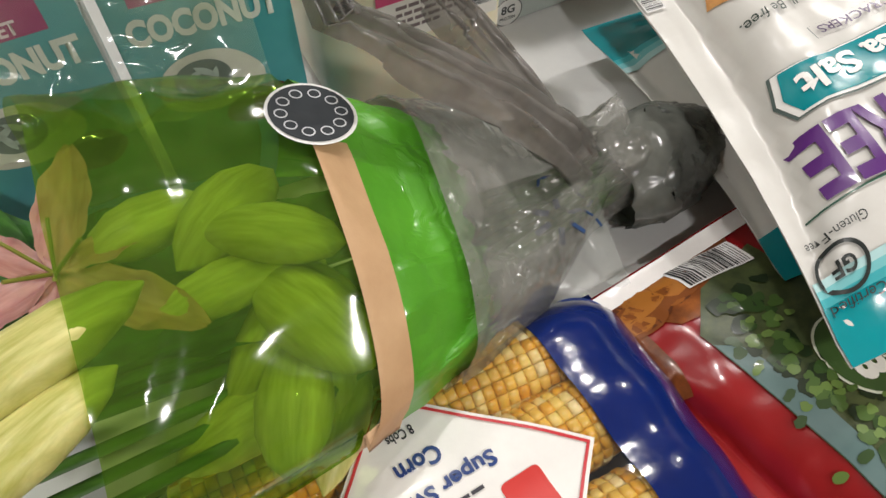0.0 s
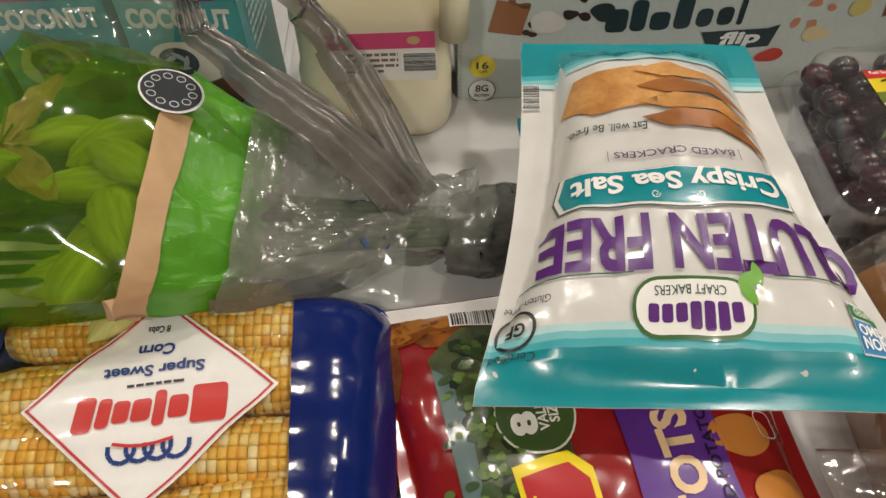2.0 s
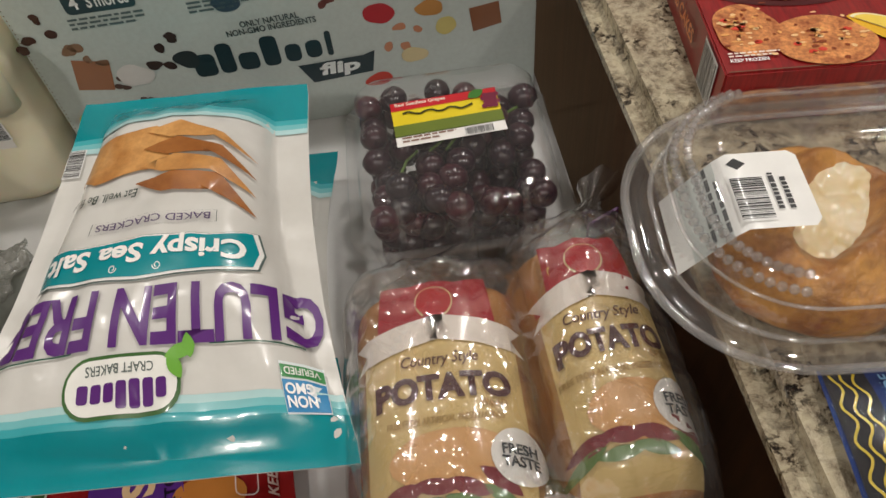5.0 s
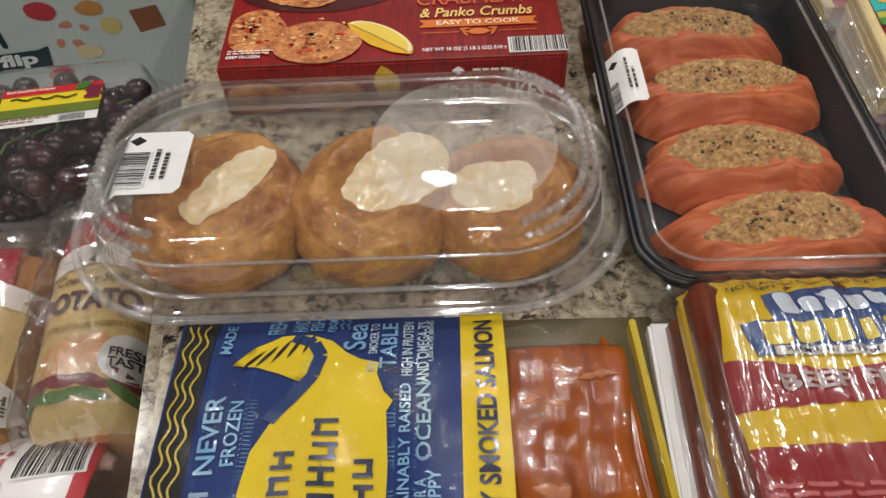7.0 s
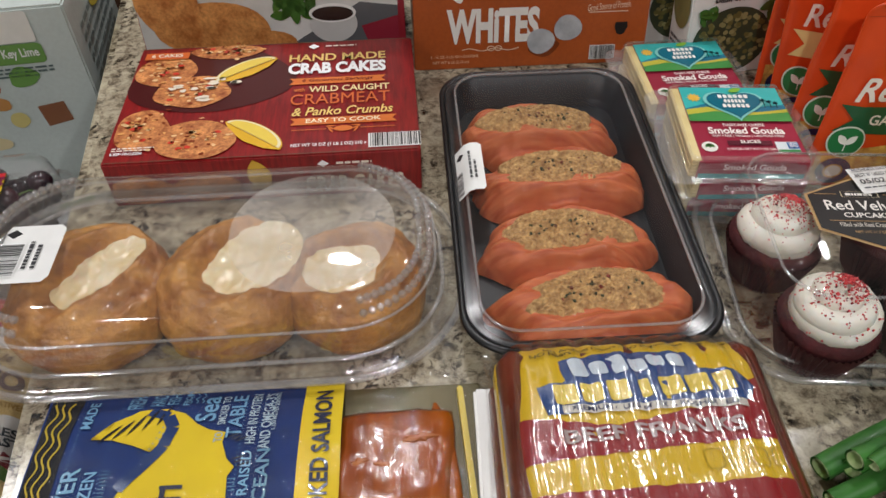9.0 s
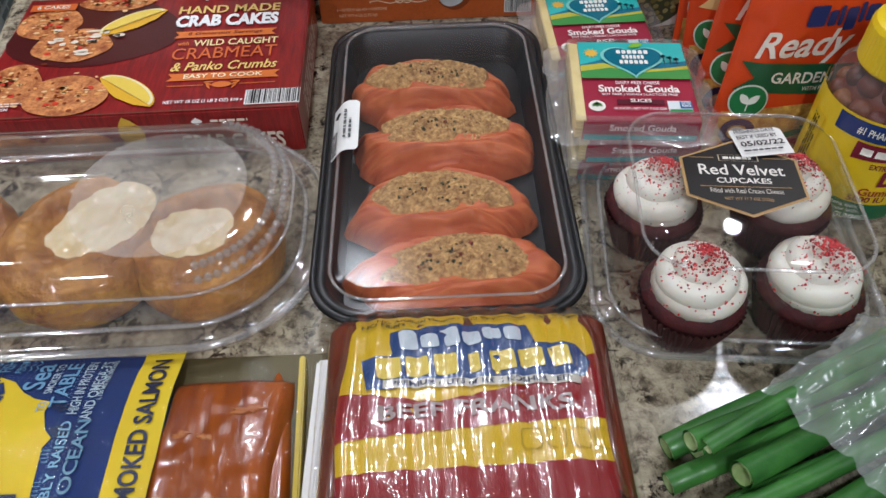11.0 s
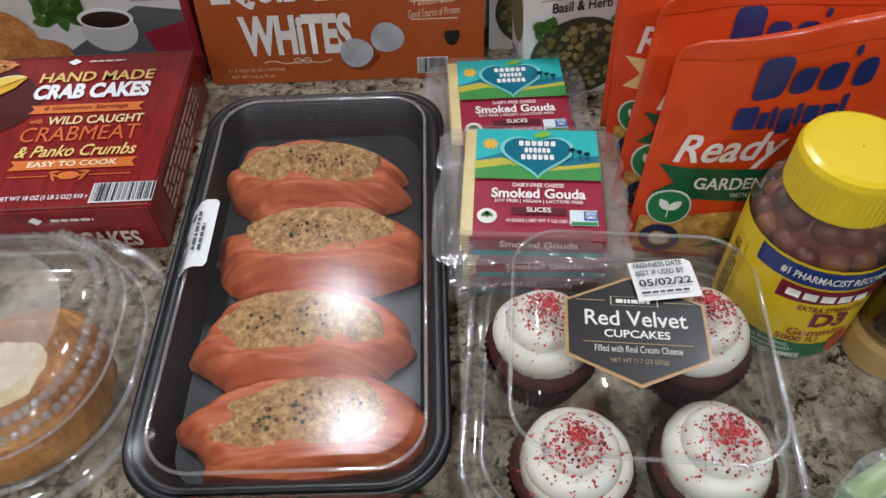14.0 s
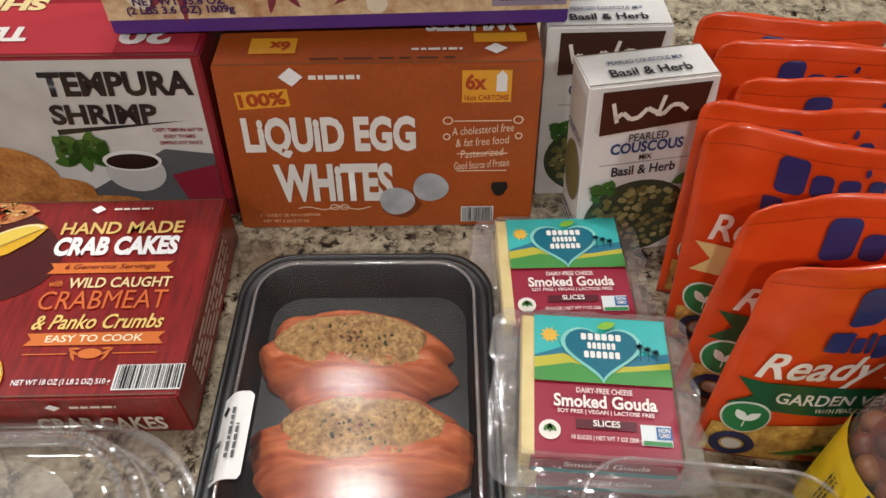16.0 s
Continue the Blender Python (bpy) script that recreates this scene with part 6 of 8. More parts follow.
for k in range(13):
    a = radians(20 + rg.uniform(-4, 5))
    row, col = k % 4, k // 4
    x0, y0 = 0.004 + rg.uniform(-0.012, 0.022) + 0.012 * row, 0.012 - 0.019 * row - 0.006 * col
    z0 = 0.009 + 0.0135 * col
    r = rg.uniform(0.005, 0.0085)
    L = 0.24 + rg.uniform(-0.04, 0.03)
    path = [(x0 + math.cos(a) * L * i / 8, y0 + math.sin(a) * L * i / 8, z0 + 0.006 * math.sin(i * 0.8 + k)) for i in range(9)]
    path = [(x, y, max(r + 0.0005, z)) for x, y, z in path]
    bm = tube(path, r, 12, False)
    inner = tube([path[0], path[1]], r * 0.8, 12, False)
    part("onion_leaf", bm, ONION, on, smooth=True)
    part("cut_end", inner, PALE, on, "pale hollow cut end", smooth=True)
for k in range(6):
    a = radians(27 + 3 * k)
    path = [(0.19 + math.cos(a) * 0.14 * i / 5, 0.085 - 0.012 * k + math.sin(a) * 0.14 * i / 5, 0.03 + 0.004 * k) for i in range(6)]
    part("onion_stalk", tube(path, 0.008, 10), PALE, on, smooth=True)
PRODUCE = film("milky produce bag", haze=0.24, hazecol="#d3ddd8", gain=1.3, rough=0.2, bump=0.15, bscale=40)


def sheet(x0, x1, y0, y1, f, nx=70, ny=70, tear=0.012, seed=0.0):
    bm = bmesh.new()
    g = {}
    for j in range(ny + 1):
        for i in range(nx + 1):
            u, v = i / nx, j / ny
            x = x0 + (x1 - x0) * u + tear * wrinkle(v * 4, seed, 1.0, 1.0) * (1 - u) * 2
            y = y0 + (y1 - y0) * v + tear * wrinkle(u * 9, seed, 1.0, 5.0)
            g[i, j] = bm.verts.new((x, y, f(x, y, u, v)))
    for j in range(ny):
        for i in range(nx):
            bm.faces.new((g[i, j], g[i + 1, j], g[i + 1, j + 1], g[i, j + 1]))
    return bm


def drape(x, y, u, v):
    h = 0.064 * math.exp(-((v - 0.6) / 0.5) ** 4) * min(1, 0.6 + u * 1.5)
    return max(0.004, h + ridge(x * 0.6 + y * 0.5, y * 1.5 - x, 15, 8.0) * 0.017 + ridge(x * 0.5 + y, y - x * 1.2, 42, 3.0) * 0.005 + ridge(x, y, 90, 4.0) * 0.001)


pb = part("produce_bag", sheet(0.062, 0.34, -0.15, 0.006, drape, seed=2.0), PRODUCE, smooth=True)
pb.matrix_basis = pose(1.315, -0.01, 0.004, 0, 0, 27)
tagged(pb, "crumpled milky plastic produce bag over green onions", "plastic bag")
lf = thing("leafy_greens", (1.47, -0.09, 0), 25, "bunch of leafy greens in a clear produce bag", "vegetable")


def leaf3(l, w, bend, seed, ruffle=0.004, n=14, m=8):
    bm = bmesh.new()
    g = {}
    for i in range(n + 1):
        s = i / n
        for j in range(m + 1):
            t = j / m * 2 - 1
            ww = w / 2 * math.sin(math.pi * min(0.999, s * 0.97 + 0.015)) ** 0.7
            z = bend * math.sin(s * math.pi / 2) * l + abs(t) * ww * 0.35 + ruffle * math.sin(s * 23 + seed + t * 3) * abs(t)
            g[i, j] = bm.verts.new((s * l, t * ww, z))
    for i in range(n):
        for j in range(m):
            bm.faces.new((g[i, j], g[i + 1, j], g[i + 1, j + 1], g[i, j + 1]))
    return bm


LEAF = streak_mat("deep green leaf", "#1e4a1a", "#4a7f2e", 30, (1, 6, 1), 0.4, 0.2, 0.2)
rg = random.Random(5)
for k in range(12):
    o = part("leaf", leaf3(rg.uniform(0.14, 0.22), rg.uniform(0.04, 0.07), rg.uniform(0.0, 0.12), k), LEAF, lf, smooth=True)
    o.matrix_basis = pose(rg.uniform(-0.05, 0.02), rg.uniform(-0.06, 0.06), 0.004 + 0.0035 * k, 0, rg.uniform(-6, 0), rg.uniform(-25, 25))


def drape2(x, y, u, v):
    h = 0.075 * math.exp(-((v - 0.5) / 0.45) ** 4) * math.exp(-((u - 0.55) / 0.55) ** 4)
    return max(0.003, h + ridge(x * 0.7 + y * 0.5, y * 1.4 - x, 14, 11.0) * 0.015 + ridge(x * 0.6 + y, y - x, 40, 6.0) * 0.005 + ridge(x, y, 85, 5.0) * 0.001)


pb2 = part("produce_bag", sheet(-0.06, 0.26, -0.12, 0.035, drape2, seed=7.0), film("clear produce bag", haze=0.1, hazecol="#d3ddd8", gain=1.6, rough=0.14, bump=0.08, bscale=25), smooth=True)
pb2.matrix_basis = pose(1.47, -0.09, 0.006, 0, 0, 28)
tagged(pb2, "crinkled clear produce bag over leafy greens", "plastic bag")


# ======== on the white table ========
# ---- corn in a film-wrapped tray ----
corn = thing("corn_pack", (0.04, 0.055, TABLE), 187, "film-wrapped tray of yellow sweet corn with a diamond label", "corn pack")
part("tray", loft([ring_at(0.3, 0.24, 0.02, 0.001), ring_at(0.325, 0.265, 0.025, 0.02), ring_at(0.33, 0.27, 0.027, 0.021)], cap0=True), ink("#23418f"), corn)
KERNEL = island_mat("corn kernel", [(0.0, "#f4e6b4"), (0.3, "#f0cf6a"), (0.65, "#ecb83c"), (1.0, "#e6a52a")], 0.3, 0.3, 0.2)
COB = mat("pale cob", "#e6cd84", 0.6, var=0.15)


def kernels(l, r, seed):
    """Rows of separate kernels round a cob along x."""
    rg = random.Random(seed)
    verts, faces = [], []
    rows, cols = 18, int(l / 0.0066)
    for i in range(cols):
        x = -l / 2 + (i + 0.5) * l / cols
        rr = r * min(1, 0.78 + 2.2 * min(i, cols - i) / cols)
        for j in range(rows):
            a = 2 * math.pi * (j + 0.06 * math.sin(i * 0.3 + seed)) / rows
            hx, ha = l / cols * 0.49, math.pi / rows * 0.97
            xo = x + rg.uniform(-0.0004, 0.0004)
            top = rr + rg.uniform(-0.0003, 0.0005)
            k = len(verts)
            for q, s in ((rr - 0.005, 1.0), (top - 0.0012, 0.98), (top, 0.58)):
                for sx, sa in ((-1, -1), (1, -1), (1, 1), (-1, 1)):
                    aa = a + sa * ha * s
                    verts.append((xo + sx * hx * s, q * math.cos(aa), q * math.sin(aa)))
            for b in (0, 4):
                for t in range(4):
                    u = (t + 1) % 4
                    faces.append((k + b + t, k + b + u, k + b + 4 + u, k + b + 4 + t))
            faces.append((k + 8, k + 9, k + 10, k + 11))
    return verts, [], faces


for n, (y, x, l, r) in enumerate([(-0.1, 0.0, 0.25, 0.0255), (-0.048, 0.0, 0.255, 0.0265), (0.004, 0.002, 0.255, 0.027), (0.056, 0.0, 0.25, 0.0265), (0.106, 0.0, 0.24, 0.025)]):
    e = thing("corn_ear", (0, 0, 0), 0, "husked yellow and white sweet corn ear", "corn", "corn ears in the tray")
    e.matrix_basis = pose(0.04, 0.055, TABLE, 0, 0, 187) @ pose(x, y, 0.043, 37 * n, 0, (-3, 2, -2, 4, -6)[n])
    part("cob", tube([(-l / 2, 0, 0), (l / 2, 0, 0)], r - 0.004, 14), COB, e)
    ko = part("kernel_rows", kernels(l, r, n), KERNEL, e, "rows of yellow and cream kernels", smooth=True)
    ko["kind"] = "stuff"


def corn_film(x, y, off):
    u, v = abs(x) / 0.168, abs(y) / 0.138
    z = 0.0715 - 0.05 * min(1, u) ** 8 - 0.05 * min(1, v) ** 8 + 0.0016 * math.cos(y * 120) + wrinkle(x, y, 18, 6.0) * 0.002
    return Vector((x, y, max(0.004, z + off)))


bm = bmesh.new()
bmesh.ops.create_grid(bm, x_segments=60, y_segments=50, size=1)
for v in bm.verts:
    v.co = corn_film(v.co.x * 0.168, v.co.y * 0.138, 0.0)
part("clear_film", bm, film("tight clear film", haze=0.015, gain=1.8, rough=0.05, bump=0.25, bscale=22), corn, smooth=True)
BLUEF = mat("royal blue film", "#10266c", 0.14, "#0d205c", 10, 0.1, 0.45, 30, coat=0.3)
shape(corn, corn_film, [(-0.1675, -0.137), (-0.092, -0.137), (-0.106, 0.137), (-0.1675, 0.137)], "", 1, "blue_band", 0.01, material=BLUEF)
shape(corn, corn_film, [(0.1675, -0.137), (0.12, -0.137), (0.118, 0.137), (0.1675, 0.137)], "", 1, "blue_band", 0.01, material=BLUEF)
DIA = [(-0.088, 0.0), (0.0, -0.085), (0.088, 0.0), (0.0, 0.085)]
DC, DR = (-0.001, -0.028), 4
shape(corn, corn_film, DIA, "#f0eeea", 2, "diamond_label", 0.012, DC, DR)
shape(corn, corn_film, outline_band([(x * 0.965, y * 0.965) for x, y in DIA], 0.0024), "#c8343c", 4, "label_border", 0.012, DC, DR)
words(corn, corn_film, "Super Sweet", (DC[0], DC[1] - 0.021), 0.07, 0.0115, "#27417f", 4, DR, 0.03, step=0.012)
words(corn, corn_film, "Corn", (DC[0] + 0.002, DC[1] - 0.0375), 0.026, 0.011, "#27417f", 4, DR, 0.03, step=0.012)
words(corn, corn_film, "8 Cobs", (DC[0] + 0.004, DC[1] - 0.056), 0.016, 0.006, "#2c2c34", 4, DR, step=0.012)
shape(corn, corn_film, [rrect((0.024, 0.013, 0.008, 0.013, 0.011, 0.009, 0.013)[k], (0.03, 0.018, 0.028, 0.018, 0.018, 0.024, 0.028)[k], 0.003, 4, (-0.044, -0.023, -0.0105, 0.002, 0.0155, 0.027, 0.04)[k], 0) for k in range(7)], "#cf3b36", 4, "logo_mark", 0.012, (DC[0] + 0.002, DC[1] + 0.01), DR)
lines(corn, corn_film, (DC[0], DC[1] - 0.0095), 0.044, 0.004, 1, "#44444c", 4, DR, 0.012)
shape(corn, corn_film, [p for k in range(4) for p in stroke([(-0.018 + 0.012 * k - 0.004 + 0.009 * math.cos(a), 0.038 - 0.009 * math.sin(a)) for a in (math.pi * (0.9 + 0.2 * i) for i in range(7))], 0.003)], "#27417f", 4, "crown_mark", 0.012, DC, DR)
shape(corn, corn_film, stroke([(-0.02 + 0.005 * i, 0.034 + 0.003 * math.sin(i / 8 * math.pi)) for i in range(9)], 0.0022), "#cf3b36", 5, "crown_mark", 0.012, DC, DR)

# ---- bag of frozen potato tots ----
tots = thing("potato_tots_bag", (0.3683, 0.0177, TABLE), 13, "red, green and purple bag of frozen potato tots", "bag")
TB = Pillow(0.158, 0.22, 0.058, 0.0, 0.06, 3.0, 0.007, 12, 7.0, base=0.3, ridges=0.002, rs=12, fold=0.003)


def T(x, y, off):
    return TB(x, y - 0.012, off)


part("bag_body", TB.mesh(110, 120), mat("red bag film", "#9a1c1e", 0.25, "#86161a", 12, 0.1, 0.15, 50, coat=0.4), tots, smooth=True)
TOTP = mat("potato photo print", "#96541c", 0.3, "#4a1e08", 28, 0.4, 0.1, 120, coat=0.4, fine=0.4)
TREES = mat("wooded landscape print", "#4c5630", 0.35, "#26311c", 45, 0.4, 0.05, 160, coat=0.4)
st = 0.012
shape(tots, T, [(-0.154, 0.218), (-0.03, 0.216), (-0.05, 0.195), (-0.085, 0.185), (-0.1, 0.174), (-0.118, 0.178), (-0.128, 0.194), (-0.136, 0.197), (-0.138, 0.162), (-0.146, 0.14), (-0.156, 0.148)], "", 1, "potato_picture", st, material=TOTP)
rg = random.Random(41)
for k, c in enumerate(("#5a2a0c", "#94561c", "#7e4414", "#a86a26")):
    shape(tots, T, [blob(rg.uniform(0.02, 0.04), rg.uniform(0.012, 0.02), rg.uniform(-0.14, -0.07), rg.uniform(0.192, 0.212), 7 * k + j, 0.22, 14) for j in range(7)], c, 1.4 + 0.2 * k, "potato_chip_picture", 0.02)
shape(tots, T, rect(0.3, 0.014, 0, 0.223), "#ece8e4", 2, "white_seal", st)
shape(tots, T, [(-0.117, 0.165), (-0.088, 0.19), (-0.03, 0.2), (-0.027, -0.19), (-0.11, -0.19)], "", 2, "landscape_picture", st, material=TREES)
shape(tots, T, [(-0.1165, 0.155), (-0.105, 0.145), (-0.098, 0.1), (-0.1, 0.05), (-0.094, 0.0), (-0.097, -0.15), (-0.11, -0.15)], "#5c7674", 3, "sky_picture", st)
shape(tots, T, rect(0.072, 0.4, 0.046, 0), "#5d2f8e", 2, "purple_band", st)
shape(tots, T, [blob(0.048, 0.034, 0.1 + 0.018 * (k % 2), 0.15 - 0.042 * k, 30 + k, 0.12) for k in range(8)], "#c8823a", 2, "tot_picture", st)
words(tots, T, "GOLDEN", (0.023, -0.055), 0.085, 0.016, "#f0cfa0", 4, 90, 0.03, step=st)
words(tots, T, "TATER TOTS", (0.048, -0.004), 0.19, 0.027, "#f0cfa0", 4, 90, 0.04, step=st)
words(tots, T, "SEASONED SHREDDED POTATOES", (0.072, 0.0), 0.2, 0.0085, "#1c1030", 4, 90, 0.02, step=st)
words(tots, T, "ONE PERFECT", (0.001, -0.018), 0.09, 0.006, "#ecd8d0", 4, 90, step=st)
shape(tots, T, oval(0.061, 0.061, -0.05, 0.1), "#dfe3d0", 4, "badge_edge", st)
shape(tots, T, oval(0.058, 0.058, -0.05, 0.1), "#3f5a2c", 5, "badge", st)
words(tots, T, "8", (-0.06, 0.093), 0.018, 0.02, "#f2f0e8", 6, 90, 0.05, step=st)
words(tots, T, "VALUE\nSIZE", (-0.041, 0.1), 0.029, 0.017, "#f2f0e8", 6, 90, 0.03, step=st)
rg = random.Random(31)
for k, c in enumerate(("#1c2c14", "#304a1e", "#4a652c", "#66803c")):
    shape(tots, T, [blob(q, q * 0.8, -0.087 + rg.gauss(0, 0.013), rg.uniform(-0.08, 0.175), j, 0.3, 11) for j, q in enumerate([rg.uniform(0.006, 0.02 - 0.004 * k) for _ in range(46)])], c, 3.8 + 0.22 * k, "tree_picture", 0.012)
SH = [(-0.077, 0.064), (-0.034, 0.07), (-0.02, 0.055), (-0.016, -0.1), (-0.062, -0.1)]
shape(tots, T, SH, "#f0d81e", 6, "logo_edge", st)
shape(tots, T, [(-0.048 + (x + 0.048) * 0.84, y * 0.9 - 0.002) for x, y in SH], "#b81a22", 7, "logo_panel", st)
shape(tots, T, [rect(0.024, 0.014, -0.047, 0.028 - 0.019 * k) for k in range(5)], "#f0d81e", 8, "logo_mark", st)
shape(tots, T, [(-0.145, 0.0), (-0.127, 0.02), (-0.113, -0.03), (-0.145, -0.07)], "#e0c030", 3, "side_logo_edge", st)
shape(tots, T, [(-0.141, -0.007), (-0.127, 0.008), (-0.117, -0.03), (-0.141, -0.06)], "#4a2430", 4, "side_logo", st)
barcode(tots, T, (-0.064, 0.203), 0.05, 0.022, 4, -8, st, 12)
words(tots, T, "KEEP FROZEN", (0.143, 0.1), 0.07, 0.006, "#f0dcd4", 3, 90, step=st)
for k in range(2):
    shape(tots, T, outline_band(rrect(0.016, 0.022, 0.005, 4, 0.126, 0.1 - 0.026 * k), 0.001), "#f0e4e0", 4, "nutrition_box", 0)

# ---- cracker bag lying on the tots bag ----
crk = thing("cracker_bag", (0.402, 0.269, -0.1105), 182.6, "white and turquoise bag of gluten free crackers on another", "bag", "cracker bags", rx=-2.5)
K = Pillow(0.15, 0.183, 0.078, 0.0, 0.08, 2.8, 0.005, 11, 12.0, a0=0.104, base=0.48, ridges=0.0026, rs=10, fold=0.004)
WFILM = mat("white snack film", "#dad9d4", 0.24, "#cfcdc7", 10, 0.04, 0.5, 26, coat=0.35)
part("bag_body", K.mesh(80, 130), WFILM, crk, smooth=True)
st = 0.012
TEAL = ink("#0d8e98", 0.22, 0.4)
shape(crk, K, rect(0.299, 0.034, 0, 0.166), "", 1, "turquoise_band", st, material=TEAL)
for k, c in enumerate(("#3fabb3", "#79c2c6", "#b4d9da")):
    shape(crk, K, rect(0.298, 0.005, 0, 0.1465 - 0.005 * k), c, 1, "turquoise_fade", st)
shape(crk, K, rect(0.299, 0.046, 0, -0.16), "", 1, "turquoise_band", st, material=TEAL)
for k, c in enumerate(("#3fabb3", "#79c2c6", "#b4d9da")):
    shape(crk, K, rect(0.298, 0.006, 0, -0.134 + 0.006 * k), c, 1, "turquoise_fade", st)


def K2(x, y, off):
    return K(x + 0.006, y + 0.018, off)


words(crk, K2, "GLUTEN FREE", (-0.018, 0.056), 0.27, 0.046, "#5a2478", 3, 0, 0.03, step=st, arch=0.004)
panel = [(-0.105, 0.0), (-0.1, 0.017), (-0.06, 0.012), (0.0, 0.014), (0.06, 0.012), (0.1, 0.017), (0.105, 0.0), (0.1, -0.014), (0.05, -0.018), (0.0, -0.021), (-0.05, -0.018), (-0.1, -0.014)]
panel = [(-x, -y) for x, y in panel]
shape(crk, K2, [(x * 1.05, y * 1.16) for x, y in panel], "#5a6a66", 2, "panel_edge", st, (-0.002, 0.008))
shape(crk, K2, [(x * 1.035, y * 1.1) for x, y in panel], "#f2f2ee", 3, "panel_rim", st, (-0.002, 0.008))
shape(crk, K2, panel, "", 4, "flavour_panel", st, (-0.002, 0.008), material=TEAL)
words(crk, K2, "Crispy Sea Salt", (-0.002, 0.006), 0.19, 0.023, "#f6f6f2", 6, 0, 0.03, step=st)
shape(crk, K2, stroke([(-0.02 + 0.004 * math.cos(a) * (1 - a / 12), 0.021 + 0.004 * math.sin(a) * (1 - a / 12)) for a in (0.6 * i for i in range(14))], 0.0008) + stroke([(0.02 - 0.004 * math.cos(a) * (1 - a / 12), 0.021 + 0.004 * math.sin(a) * (1 - a / 12)) for a in (0.6 * i for i in range(14))], 0.0008), "#f2f6f4", 6, "flourish", 0)
shape(crk, K2, outline_band(rect(0.128, 0.0115, -0.006, -0.0225), 0.0007), "#4c5c58", 3, "name_frame", st)
words(crk, K2, "BAKED CRACKERS", (-0.006, -0.0225), 0.116, 0.0068, "#5a4a6a", 4, 0, 0.01, step=st)
words(crk, K2, "Eat well. Be free.", (0.055, -0.052), 0.08, 0.0085, "#2c3c34", 4, 0, 0.005, 0.15, step=st)
CRISP = mat("cracker photo print", "#d9a463", 0.35, "#a86a2c", 18, 0.3, 0.05, 160, coat=0.3, fine=0.2)
CRISP2 = mat("cracker edge print", "#a86c34", 0.35, "#7c4418", 22, 0.3, 0.05, 160, coat=0.3)
shape(crk, K2, [(-0.01, -0.075), (0.02, -0.077), (0.07, -0.07), (0.1, -0.085), (0.085, -0.12), (0.01, -0.125), (-0.015, -0.11)], "", 3, "cracker_picture", st, material=CRISP)
for k in range(4):
    y = -0.045 - 0.019 * k
    shape(crk, K2, [(0.02, y - 0.016), (-0.02, y - 0.024), (-0.07, y - 0.02 + 0.004 * k), (-0.105, y + 0.018), (-0.06, y - 0.004), (-0.01, y - 0.005)], "", 4 + k, "cracker_picture", st, material=CRISP if k % 2 else CRISP2)
shape(crk, K2, [rect(0.085, 0.0012, 0.085, 0.082), rect(0.07, 0.0012, -0.1, 0.082)], "#2f5a48", 2, "rule", st)
lo = rrect(0.088, 0.04, 0.018, 6)
shape(crk, K2, lo, "#3f6a34", 3, "logo_edge", st, (0.0, 0.107))
shape(crk, K2, rrect(0.083, 0.035, 0.016, 6), "#f2f2ec", 4, "logo_panel", st, (0.0, 0.107))
shape(crk, K2, [rrect(0.0078, (0.013, 0.018, 0.018, 0.017, 0.012, 0.012, 0.012)[k], 0.002, 4, -0.03 + 0.0098 * k, (0, 0.002, 0.002, 0.002, 0, 0, 0)[k]) for k in range(7)], "#5a2478", 5, "logo_mark", st, (0.0, 0.111))
words(crk, K2, "CRAFT BAKERS", (0.002, 0.0965), 0.052, 0.0065, "#4c5c58", 5, 0, 0.005, step=st)
shape(crk, K2, [leaf(0.024, 0.011, -0.044, 0.088, 20), leaf(0.02, 0.01, -0.04, 0.098, -60), leaf(0.018, 0.009, -0.05, 0.084, 100)], "#6fae3c", 6, "leaf_print", st)
shape(crk, K2, ring(0.029, 0.029, 0.0024, 0.125, 0.116), "#1f2624", 3, "seal_ring", st)
words(crk, K2, "GF", (0.125, 0.116), 0.013, 0.01, "#1f2624", 4, 0, 0.03, step=st)
words(crk, K2, "Certified", (0.124, 0.135), 0.032, 0.006, "#1f2624", 4, 0, 0.0, step=st)
words(crk, K2, "Gluten-Free", (0.12, 0.0965), 0.034, 0.006, "#1f2624", 4, 0, 0.0, step=st)
shape(crk, K2, rect(0.03, 0.036, -0.13, 0.114), "#e6eef0", 3, "badge", st)
shape(crk, K2, rect(0.029, 0.022, -0.13, 0.12), "#3f8fc4", 4, "badge_panel", st)
words(crk, K2, "NON\nGMO", (-0.127, 0.12), 0.02, 0.017, "#ffffff", 6, 0, 0.03, step=st)
shape(crk, K2, rect(0.029, 0.009, -0.13, 0.103), "#3c8f4e", 4, "badge_band", st)
words(crk, K2, "VERIFIED", (-0.13, 0.103), 0.024, 0.0055, "#f0f6ee", 6, 0, 0.02, step=st)
words(crk, K, "NET WT 20 OZ (567 g)", (0.01, -0.163), 0.13, 0.006, "#d8f0f0", 3, 0, 0.01, step=st)
barcode(crk, K, (0.138, -0.108), 0.03, 0.02, 3, 90, st, 14)

crk2 = thing("cracker_bag", (0.408, 0.296, -0.166), 182.6, "white and turquoise cracker bag lying under another cracker bag", "bag", "cracker bags", rx=3)
K3 = Pillow(0.12, 0.138, 0.05, 0.0, 0.08, 2.8, 0.004, 11, 31.0, a0=0.11, base=0.6, ridges=0.002, rs=10)
part("bag_body", K3.mesh(60, 90), WFILM, crk2, smooth=True)
shape(crk2, K3, rect(0.243, 0.046, 0, -0.116), "", 1, "turquoise_band", st, material=TEAL)
